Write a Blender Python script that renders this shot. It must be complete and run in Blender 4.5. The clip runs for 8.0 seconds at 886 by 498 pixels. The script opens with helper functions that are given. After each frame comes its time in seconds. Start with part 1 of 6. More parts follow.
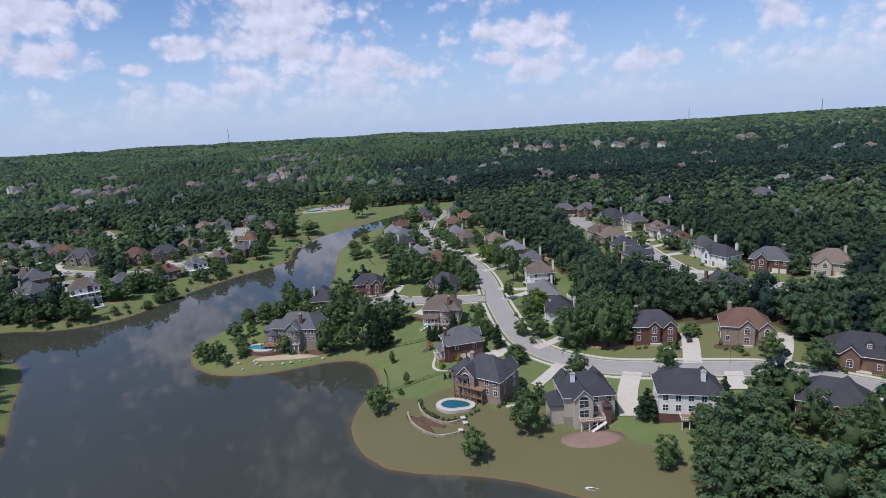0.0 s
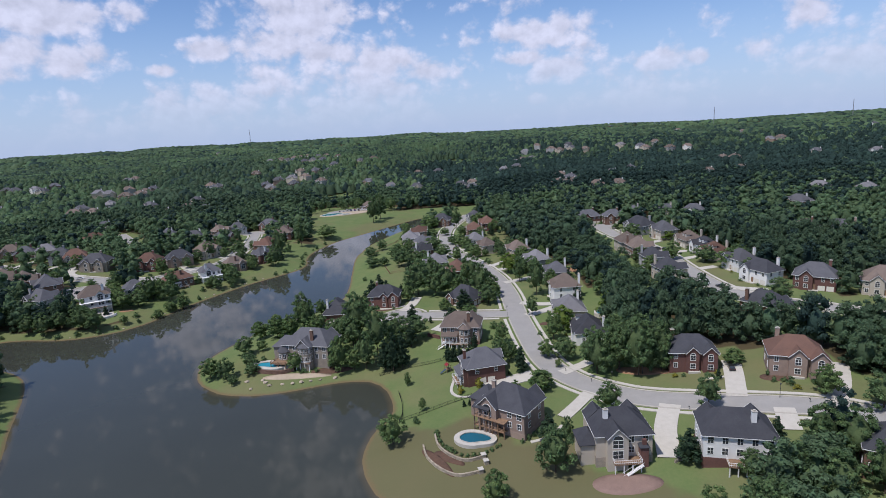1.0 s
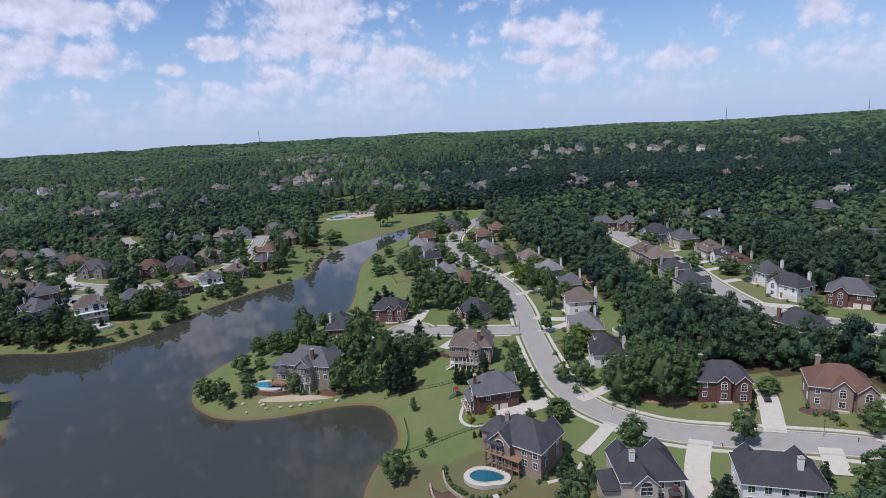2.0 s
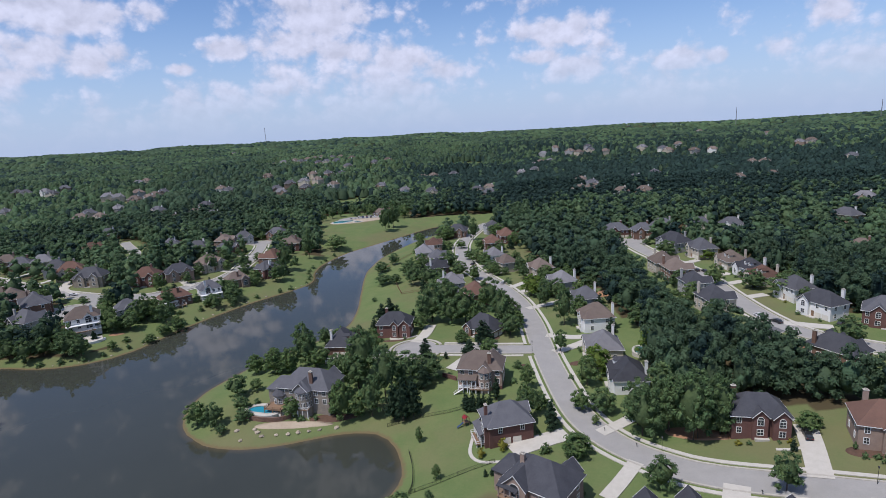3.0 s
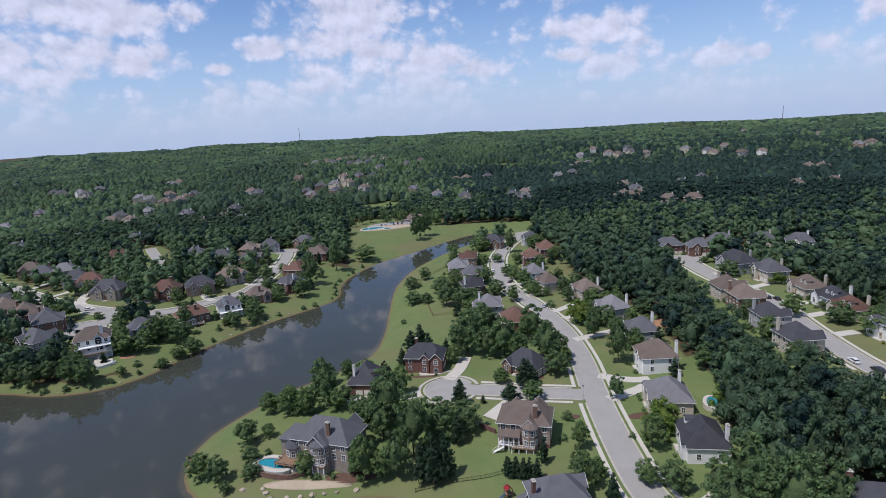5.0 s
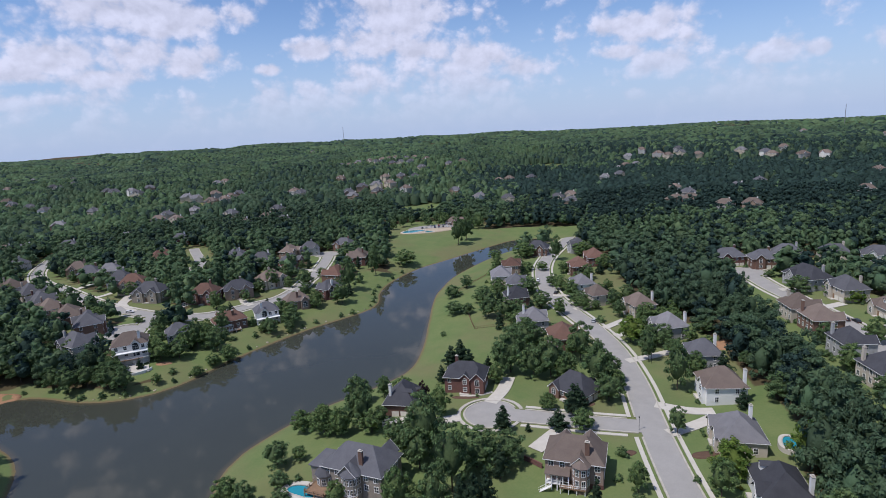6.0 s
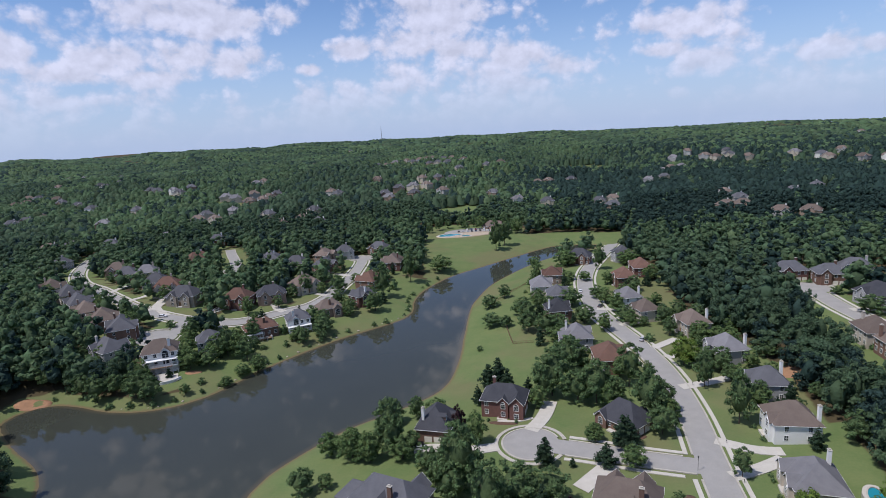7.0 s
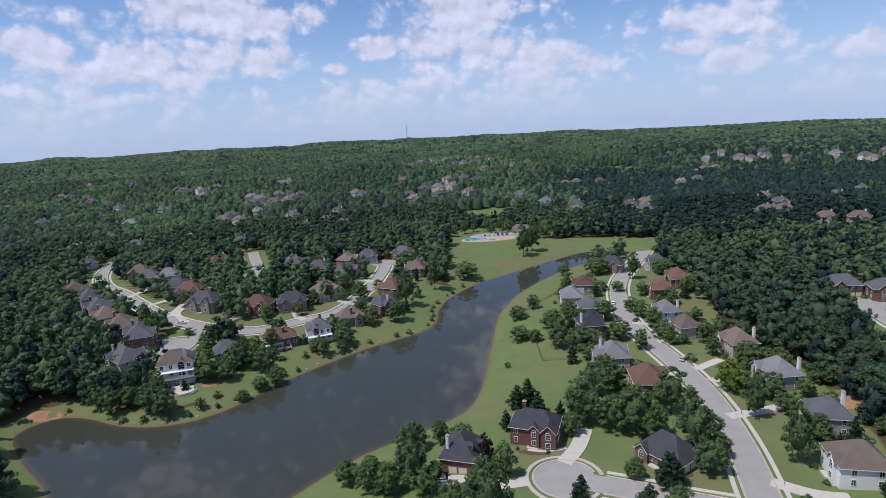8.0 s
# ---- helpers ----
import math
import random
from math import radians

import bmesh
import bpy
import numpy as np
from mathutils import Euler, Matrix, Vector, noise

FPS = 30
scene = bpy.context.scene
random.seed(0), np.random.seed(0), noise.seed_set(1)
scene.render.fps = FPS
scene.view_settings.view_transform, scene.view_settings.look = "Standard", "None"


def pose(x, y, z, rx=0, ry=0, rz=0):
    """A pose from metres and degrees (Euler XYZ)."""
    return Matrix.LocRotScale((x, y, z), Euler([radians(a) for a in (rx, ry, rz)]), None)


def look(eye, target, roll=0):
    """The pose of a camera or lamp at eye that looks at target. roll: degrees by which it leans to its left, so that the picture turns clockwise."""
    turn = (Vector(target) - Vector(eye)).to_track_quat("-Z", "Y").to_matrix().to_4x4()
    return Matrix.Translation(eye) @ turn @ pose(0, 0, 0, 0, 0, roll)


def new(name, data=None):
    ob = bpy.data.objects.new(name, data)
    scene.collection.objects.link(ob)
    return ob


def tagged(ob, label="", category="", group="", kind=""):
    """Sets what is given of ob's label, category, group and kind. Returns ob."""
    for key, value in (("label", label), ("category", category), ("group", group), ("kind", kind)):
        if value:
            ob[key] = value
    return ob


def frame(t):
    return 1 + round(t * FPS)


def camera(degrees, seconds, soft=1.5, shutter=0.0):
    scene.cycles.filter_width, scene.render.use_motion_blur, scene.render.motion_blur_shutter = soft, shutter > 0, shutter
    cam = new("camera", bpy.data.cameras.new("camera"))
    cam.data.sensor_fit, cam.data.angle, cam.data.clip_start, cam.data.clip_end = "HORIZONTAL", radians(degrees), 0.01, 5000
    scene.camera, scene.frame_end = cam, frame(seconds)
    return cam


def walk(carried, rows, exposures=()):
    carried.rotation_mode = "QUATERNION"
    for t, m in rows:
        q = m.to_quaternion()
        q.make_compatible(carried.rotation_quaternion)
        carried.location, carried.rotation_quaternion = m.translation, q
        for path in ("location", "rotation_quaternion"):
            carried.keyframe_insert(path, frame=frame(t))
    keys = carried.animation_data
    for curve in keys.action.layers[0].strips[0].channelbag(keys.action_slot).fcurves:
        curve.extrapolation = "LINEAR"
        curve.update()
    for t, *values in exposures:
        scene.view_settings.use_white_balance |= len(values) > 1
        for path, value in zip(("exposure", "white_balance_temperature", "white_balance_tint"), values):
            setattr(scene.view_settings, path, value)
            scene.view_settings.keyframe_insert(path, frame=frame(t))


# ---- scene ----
cam = camera(76.5, 8.0, soft=0.55)
METRES, EYE, TILT, LEAN, TURN = 120.0, 90.0, -12.3, 3.6, 0.0
ROWS = [
    (0.0, 0.0, 0.0, 0.0, -0.0, 0.0, 0.0),
    (0.5, -0.0018, 0.0584, 0.0236, 0.32, 0.01, -0.12),
    (1.0, -0.0037, 0.1171, 0.0462, 1.91, -0.01, -0.5),
    (1.5, -0.0064, 0.1737, 0.0688, 2.55, -0.05, -0.66),
    (3.0, -0.0233, 0.3507, 0.1398, 3.38, -0.12, -0.96),
    (3.5, -0.0307, 0.4099, 0.162, 3.88, -0.15, -1.06),
    (4.0, -0.0392, 0.4686, 0.1845, 4.1, -0.2, -1.12),
    (5.5, -0.072, 0.6423, 0.2472, 8.59, -0.46, -2.06),
    (6.0, -0.0846, 0.6994, 0.2676, 10.72, -0.59, -2.51),
    (6.5, -0.1002, 0.7555, 0.2878, 12.59, -0.71, -2.93),
    (7.0, -0.1167, 0.8108, 0.3082, 14.38, -0.85, -3.31),
    (7.5, -0.1358, 0.8652, 0.3282, 15.85, -1.01, -3.64),
    (8.0, -0.157, 0.9186, 0.3491, 16.85, -1.13, -3.86),
]
walk(cam, [(t, pose(0, 0, EYE, TILT, LEAN, TURN) @ pose(METRES * x, METRES * y, METRES * z, 90 + pitch, roll, yaw)) for t, x, y, z, yaw, pitch, roll in ROWS], [(0.0, 0.0, 6000, 15), (8.0, 0.0, 6000, 15)])

# ---- light ----
SUN_AZ, SUN_EL = 221.0, 62.0   # degrees: where the sun stands, from +x towards +y
sun = new("sun", bpy.data.lights.new("sun", "SUN"))
sun.data.energy, sun.data.angle, sun.data.color = 3.8, radians(0.6), (1.0, 0.94, 0.85)
sun.matrix_world = look((0, 0, 300), (-math.cos(radians(SUN_AZ)) * math.cos(radians(SUN_EL)), -math.sin(radians(SUN_AZ)) * math.cos(radians(SUN_EL)), 300 - math.sin(radians(SUN_EL))))


def nodes_of(tree):
    tree.nodes.clear()

    def add(kind, **values):
        n = tree.nodes.new(kind)
        for key, value in values.items():
            if key in n.inputs:
                n.inputs[key].default_value = value
            else:
                setattr(n, key, value)
        return n

    return add, lambda a, b: tree.links.new(a, b)


def build_sky():
    world = bpy.data.worlds.new("sky")
    scene.world = world
    world.use_nodes = True
    add, link = nodes_of(world.node_tree)

    def math_node(op, a, b=0.0, c=0.0):
        n = add("ShaderNodeMath", operation=op)
        for i, v in enumerate((a, b, c)):
            if isinstance(v, (int, float)):
                n.inputs[i].default_value = v
            else:
                link(v, n.inputs[i])
        return n.outputs[0]

    sky = add("ShaderNodeTexSky", sky_type="NISHITA", sun_disc=False, sun_elevation=radians(SUN_EL), sun_rotation=radians(90 - SUN_AZ),
              altitude=300, air_density=1.0, dust_density=0.6, ozone_density=1.6)
    way = add("ShaderNodeTexCoord")
    split = add("ShaderNodeSeparateXYZ")
    link(way.outputs["Generated"], split.inputs[0])
    x, y, z = split.outputs
    az = math_node("MULTIPLY", math_node("ARCTAN2", x, y), 57.29578)
    el = math_node("MULTIPLY", math_node("ARCSINE", z), 57.29578)
    angles = add("ShaderNodeCombineXYZ")
    link(az, angles.inputs[0]), link(math_node("MULTIPLY", el, 1.2), angles.inputs[1])
    # Puffs: rounded heads of two sizes, broken up by finer billows.
    def puffs(vector):
        grain = add("ShaderNodeTexNoise", Scale=0.3, Detail=6.0, Roughness=0.6)
        heads = add("ShaderNodeTexVoronoi", feature="SMOOTH_F1", Scale=0.55, Detail=3.0, Roughness=0.5, Smoothness=0.4, normalize=True)
        bent = add("ShaderNodeVectorMath", operation="MULTIPLY_ADD")
        link(grain.outputs["Color"], bent.inputs[0])
        bent.inputs[1].default_value = (1.6, 1.6, 0)
        link(vector, grain.inputs["Vector"]), link(vector, bent.inputs[2]), link(bent.outputs[0], heads.inputs["Vector"])
        return math_node("ADD", math_node("MULTIPLY", math_node("SUBTRACT", grain.outputs["Fac"], 0.5), 0.55), math_node("MULTIPLY", math_node("SUBTRACT", 0.3, heads.outputs["Distance"]), 0.85))

    billow = puffs(angles.outputs[0])
    mask = None
    # Cumulus in the sky ahead: azimuth to the right of +y, elevation, half width, half height, weight.
    for a, e, w, hgt, k in CLOUDS:
        dx = math_node("DIVIDE", math_node("SUBTRACT", az, a), w)
        dy = math_node("DIVIDE", math_node("SUBTRACT", el, e), hgt)
        d = math_node("SQRT", math_node("ADD", math_node("MULTIPLY", dx, dx), math_node("MULTIPLY", dy, dy)))
        one = math_node("MULTIPLY", math_node("SUBTRACT", 1.0, d), k)
        mask = one if mask is None else math_node("SMOOTH_MAX", mask, one, 0.25)
    # Scattered clouds over the rest of the sky.
    wide = add("ShaderNodeTexNoise", Scale=0.09, Detail=3.0, Roughness=0.5)
    link(angles.outputs[0], wide.inputs["Vector"])
    # ... thicker and more broken low down.
    thick = add("ShaderNodeMapRange")
    thick.inputs["From Min"].default_value, thick.inputs["From Max"].default_value = 2.0, 9.0
    thick.inputs["To Min"].default_value, thick.inputs["To Max"].default_value = 0.46, 0.54
    link(el, thick.inputs["Value"])
    rest = math_node("MULTIPLY", math_node("SUBTRACT", wide.outputs["Fac"], thick.outputs[0]), 3.0)
    mask = math_node("MAXIMUM", mask, rest)
    shape = math_node("ADD", mask, math_node("MULTIPLY", billow, 2.4))
    edge = add("ShaderNodeMapRange", interpolation_type="SMOOTHSTEP")
    edge.inputs["From Min"].default_value, edge.inputs["From Max"].default_value = -0.12, 0.5
    link(shape, edge.inputs["Value"])
    # Clouds fade into the pale air over the horizon.
    fade = add("ShaderNodeMapRange", interpolation_type="SMOOTHSTEP")
    fade.inputs["From Min"].default_value, fade.inputs["From Max"].default_value = 0.0, 7.0
    fade.inputs["To Min"].default_value, fade.inputs["To Max"].default_value = 0.05, 0.85
    link(el, fade.inputs["Value"])
    cover = math_node("MULTIPLY", edge.outputs[0], fade.outputs[0])
    # Brighter tops, greyer undersides: the billows' slope in height.
    raised = add("ShaderNodeVectorMath", operation="ADD")
    raised.inputs[1].default_value = (-0.35, 0.8, 0)
    link(angles.outputs[0], raised.inputs[0])
    slope = math_node("SUBTRACT", billow, puffs(raised.outputs[0]))
    tone = add("ShaderNodeMapRange")
    tone.inputs["From Min"].default_value, tone.inputs["From Max"].default_value = -0.16, 0.16
    tone.inputs["To Min"].default_value, tone.inputs["To Max"].default_value = 0.80, 1.06
    link(slope, tone.inputs["Value"])
    white = add("ShaderNodeVectorMath", operation="SCALE")
    white.inputs[0].default_value = CLOUD_WHITE
    link(tone.outputs[0], white.inputs["Scale"])
    # Pale haze low over the horizon.
    low = add("ShaderNodeMapRange", interpolation_type="SMOOTHSTEP")
    low.inputs["From Min"].default_value, low.inputs["From Max"].default_value = -2.0, 13.0
    low.inputs["To Min"].default_value, low.inputs["To Max"].default_value = 0.85, 0.0
    link(el, low.inputs["Value"])
    air = add("ShaderNodeMix", data_type="RGBA")
    tint = add("ShaderNodeVectorMath", operation="MULTIPLY")
    tint.inputs[1].default_value = (0.93, 1.03, 1.18)
    link(sky.outputs[0], tint.inputs[0])
    link(low.outputs[0], air.inputs["Factor"]), link(tint.outputs[0], air.inputs["A"])
    air.inputs["B"].default_value = (*HAZE, 1)
    mix = add("ShaderNodeMix", data_type="RGBA")
    link(cover, mix.inputs["Factor"]), link(air.outputs["Result"], mix.inputs["A"]), link(white.outputs[0], mix.inputs["B"])
    back = add("ShaderNodeBackground", Strength=0.1)
    out = add("ShaderNodeOutputWorld")
    link(mix.outputs["Result"], back.inputs["Color"]), link(back.outputs[0], out.inputs[0])


HAZE, CLOUD_WHITE = (4.4, 5.45, 7.4), (7.4, 7.35, 8.3)
CLOUDS = [(-33.4, 10.9, 5.2, 1.4, 1), (-34.1, 7.3, 4.0, 1.5, 0.8), (-14.3, 11.0, 6.2, 3.0, 0.95), (-17.7, 8.4, 4.7, 1.8, 0.9), (-23.0, 8.1, 3.0, 1.1, 1), (-12.7, 7.5, 3.8, 1.6, 0.9),
          (-7.5, 6.5, 3.9, 1.9, 0.9), (-2.9, 5.3, 3.1, 1.4, 0.9), (8.2, 8.3, 5.4, 1.9, 1), (6.2, 6.0, 2.5, 0.9, 0.9), (9.7, 4.8, 3.3, 1.5, 1), (18.7, 4.8, 2.9, 1.2, 0.9), (21.6, 4.7, 1.4, 0.8, 1)]
CLOUDS += [(30.4, 7.4, 2.1, 1.4, 0.9), (33.9, 3.1, 4.4, 1.5, 0.8), (26.6, 5.0, 1.7, 1.4, 0.7), (-27.1, 6.4, 1.4, 0.6, 0.9), (-6.6, 3.9, 6.1, 1.4, 0.7), (-19.2, 4.5, 3.2, 1.2, 0.6), (7.1, 2.1, 1.2, 0.7, 0.8),
           (-38.1, 11.3, 8.0, 2.0, 0.9), (-34.8, 10.4, 5.7, 1.5, 0.9), (-51.7, 8.2, 3.3, 1.9, 1), (-47.7, 6.4, 3.3, 1.3, 1), (-44.3, 7.5, 3.4, 1.6, 0.9), (-37.9, 7.8, 2.9, 1.6, 0.9), (-34.3, 6.8, 2.7, 1.4, 1),
           (-40.7, 5.9, 4.6, 1.1, 0.7), (-46.8, 4.1, 9.7, 1.1, 0.5)]
build_sky()

# ---- materials ----
def material(name, colour, rough=0.8, second=None, scale=1.0, fine=12.0, amount=0.5, bump=0.0, metal=0.0, spread=0.0, island=0.0, specular=0.3, extra=None, deep=0.1, thin=0.0):
    """A surface with two sizes of blotches between two colours, fine grain, relief, and a shade of its own for each object or each loose piece."""
    m = bpy.data.materials.new(name)
    m.use_nodes = True
    add, link = nodes_of(m.node_tree)
    place = add("ShaderNodeNewGeometry")
    big = add("ShaderNodeTexNoise", Scale=scale, Detail=4.0, Roughness=0.6)
    small = add("ShaderNodeTexNoise", Scale=fine, Detail=3.0, Roughness=0.65)
    link(place.outputs["Position"], big.inputs["Vector"]), link(place.outputs["Position"], small.inputs["Vector"])
    second = second or tuple(c * 0.6 for c in colour)
    both = add("ShaderNodeMath", operation="MULTIPLY_ADD")
    link(small.outputs["Fac"], both.inputs[0])
    both.inputs[1].default_value = 0.6
    link(big.outputs["Fac"], both.inputs[2])
    ramp = add("ShaderNodeMapRange")
    ramp.inputs["From Min"].default_value, ramp.inputs["From Max"].default_value = 0.8 - 0.35, 0.8 + 0.35
    ramp.inputs["To Min"].default_value, ramp.inputs["To Max"].default_value = 0.5 - amount, 0.5 + amount
    link(both.outputs[0], ramp.inputs["Value"])
    mix = add("ShaderNodeMix", data_type="RGBA")
    mix.inputs["A"].default_value, mix.inputs["B"].default_value = (*colour, 1), (*second, 1)
    link(ramp.outputs[0], mix.inputs["Factor"])
    colour_out = mix.outputs["Result"]
    if extra:
        colour_out = extra(add, link, place, colour_out, big, small)
    if spread or island:
        own = add("ShaderNodeObjectInfo")
        shade = add("ShaderNodeHueSaturation")
        value = add("ShaderNodeMapRange")
        link(own.outputs["Random"] if spread else place.outputs["Random Per Island"], value.inputs["Value"])
        k = spread or island
        value.inputs["To Min"].default_value, value.inputs["To Max"].default_value = 1 - k, 1 + k
        link(value.outputs[0], shade.inputs["Value"]), link(colour_out, shade.inputs["Color"])
        if island:
            hue = add("ShaderNodeMapRange")
            turn = add("ShaderNodeMath", operation="FRACT")
            times = add("ShaderNodeMath", operation="MULTIPLY")
            times.inputs[1].default_value = 7.31
            link(place.outputs["Random Per Island"], times.inputs[0]), link(times.outputs[0], turn.inputs[0]), link(turn.outputs[0], hue.inputs["Value"])
            hue.inputs["To Min"].default_value, hue.inputs["To Max"].default_value = 0.478, 0.512
            link(hue.outputs[0], shade.inputs["Hue"])
        colour_out = shade.outputs["Color"]
    b = add("ShaderNodeBsdfPrincipled", Roughness=rough, Metallic=metal)
    b.inputs["Specular IOR Level"].default_value = specular
    link(colour_out, b.inputs["Base Color"])
    if bump:
        relief = add("ShaderNodeBump", Strength=bump, Distance=deep)
        link(small.outputs["Fac"], relief.inputs["Height"]), link(relief.outputs[0], b.inputs["Normal"])
    out = add("ShaderNodeOutputMaterial")
    if thin:
        # Leaves let some light through.
        glow = add("ShaderNodeBsdfTranslucent")
        both_ways = add("ShaderNodeMixShader", Fac=thin)
        link(colour_out, glow.inputs["Color"])
        link(b.outputs[0], both_ways.inputs[1]), link(glow.outputs[0], both_ways.inputs[2]), link(both_ways.outputs[0], out.inputs[0])
    else:
        link(b.outputs[0], out.inputs[0])
    return m


def ground_colours(add, link, place, colour, big, small):
    """Lawn, with dry patches, bare soil on the lake's bank and leaf litter far out under the woods."""
    split = add("ShaderNodeSeparateXYZ")
    link(place.outputs["Position"], split.inputs[0])
    wide = add("ShaderNodeTexNoise", Scale=0.018, Detail=5.0, Roughness=0.6)
    link(place.outputs["Position"], wide.inputs["Vector"])
    dry = add("ShaderNodeMapRange", interpolation_type="SMOOTHSTEP")
    dry.inputs["From Min"].default_value, dry.inputs["From Max"].default_value = 0.45, 0.66
    dry.inputs["To Max"].default_value = 0.62
    link(wide.outputs["Fac"], dry.inputs["Value"])
    mix = add("ShaderNodeMix", data_type="RGBA")
    mix.inputs["B"].default_value = (0.165, 0.145, 0.075, 1)
    link(dry.outputs[0], mix.inputs["Factor"]), link(colour, mix.inputs["A"])
    parched = add("ShaderNodeAttribute", attribute_name="dry_lawn")
    patch = add("ShaderNodeMath", operation="MULTIPLY_ADD")
    link(wide.outputs["Fac"], patch.inputs[0])
    patch.inputs[1].default_value = 1.1
    link(parched.outputs["Fac"], patch.inputs[2])
    worn = add("ShaderNodeMapRange", interpolation_type="SMOOTHSTEP")
    worn.inputs["From Min"].default_value, worn.inputs["From Max"].default_value = 0.95, 1.5
    worn.inputs["To Max"].default_value = 0.8
    link(patch.outputs[0], worn.inputs["Value"])
    brown = add("ShaderNodeMix", data_type="RGBA")
    brown.inputs["B"].default_value = (0.125, 0.108, 0.058, 1)
    link(worn.outputs[0], brown.inputs["Factor"]), link(mix.outputs["Result"], brown.inputs["A"])
    mix = brown
    wob = add("ShaderNodeMath", operation="MULTIPLY_ADD")
    link(small.outputs["Fac"], wob.inputs[0])
    wob.inputs[1].default_value = -0.7
    link(split.outputs[2], wob.inputs[2])
    bank = add("ShaderNodeMapRange", interpolation_type="SMOOTHSTEP")
    bank.inputs["From Min"].default_value, bank.inputs["From Max"].default_value = -0.3, 0.06
    bank.inputs["To Min"].default_value, bank.inputs["To Max"].default_value = 1.0, 0.0
    link(wob.outputs[0], bank.inputs["Value"])
    soil = add("ShaderNodeMix", data_type="RGBA")
    soil.inputs["B"].default_value = (0.15, 0.115, 0.06, 1)
    link(bank.outputs[0], soil.inputs["Factor"]), link(mix.outputs["Result"], soil.inputs["A"])
    floor = add("ShaderNodeAttribute", attribute_name="wood_floor")
    rough = add("ShaderNodeMath", operation="MULTIPLY_ADD")
    link(big.outputs["Fac"], rough.inputs[0])
    rough.inputs[1].default_value = 1.2
    link(floor.outputs["Fac"], rough.inputs[2])
    under = add("ShaderNodeMapRange", interpolation_type="SMOOTHSTEP")
    under.inputs["From Min"].default_value, under.inputs["From Max"].default_value = 1.0, 1.4
    link(rough.outputs[0], under.inputs["Value"])
    litter = add("ShaderNodeMix", data_type="RGBA")
    litter.inputs["B"].default_value = (0.075, 0.06, 0.032, 1)
    link(under.outputs[0], litter.inputs["Factor"]), link(soil.outputs["Result"], litter.inputs["A"])
    return litter.outputs["Result"]


GRASS = material("lawn", (0.104, 0.149, 0.053), 0.95, (0.145, 0.175, 0.067), 0.09, 1.3, 0.75, 0.4, extra=ground_colours, specular=0.1)
ASPHALT = material("weathered asphalt", (0.33, 0.315, 0.29), 0.9, (0.26, 0.25, 0.23), 0.25, 3.0, 0.5, 0.1)
ASPHALT_DARK = material("newer asphalt", (0.14, 0.14, 0.14), 0.9, (0.1, 0.1, 0.1), 0.25, 3.0, 0.5, 0.1)
CONCRETE = material("concrete", (0.52, 0.49, 0.43), 0.85, (0.42, 0.39, 0.33), 0.6, 4.0, 0.5, 0.1)
KERB = material("kerb concrete", (0.47, 0.44, 0.38), 0.85, (0.33, 0.30, 0.25), 0.6, 4.0, 0.6, 0.1)
MULCH = material("bark mulch", (0.13, 0.075, 0.05), 0.95, (0.08, 0.05, 0.035), 1.0, 5.0, 0.6, 0.5)
STONE = material("fieldstone", (0.42, 0.36, 0.27), 0.9, (0.24, 0.2, 0.15), 1.5, 5.0, 0.7, 0.4, spread=0.2)
CLAY = material("bare red clay", (0.36, 0.2, 0.11), 0.95, (0.26, 0.15, 0.085), 0.5, 3.0, 0.6, 0.3)
PAVER = material("reddish paving", (0.26, 0.175, 0.14), 0.9, (0.19, 0.13, 0.105), 0.4, 3.0, 0.6, 0.2)
SAND = material("sandy ground", (0.45, 0.37, 0.27), 0.95, (0.35, 0.28, 0.2), 0.1, 1.0, 0.6, 0.2)
WALLS = {
    "red": material("red brick", (0.17, 0.085, 0.068), 0.9, (0.115, 0.06, 0.052), 0.5, 9.0, 0.6, 0.2, spread=0.15),
    "brown": material("brown brick", (0.20, 0.12, 0.085), 0.9, (0.14, 0.085, 0.065), 0.5, 9.0, 0.6, 0.2, spread=0.15),
    "tan": material("tan brick", (0.32, 0.24, 0.19), 0.9, (0.24, 0.175, 0.14), 0.5, 9.0, 0.6, 0.2, spread=0.12),
    "stone": material("stone veneer", (0.33, 0.28, 0.22), 0.9, (0.22, 0.19, 0.16), 0.8, 5.0, 0.7, 0.3, spread=0.12),
    "beige": material("beige siding", (0.5, 0.44, 0.36), 0.8, (0.43, 0.38, 0.31), 0.4, 6.0, 0.5, 0.05, spread=0.1),
    "grey": material("grey siding", (0.38, 0.38, 0.37), 0.8, (0.31, 0.31, 0.31), 0.4, 6.0, 0.5, 0.05, spread=0.1),
    "white": material("white siding", (0.76, 0.75, 0.72), 0.75, (0.66, 0.65, 0.62), 0.4, 6.0, 0.5, 0.05, spread=0.05),
}
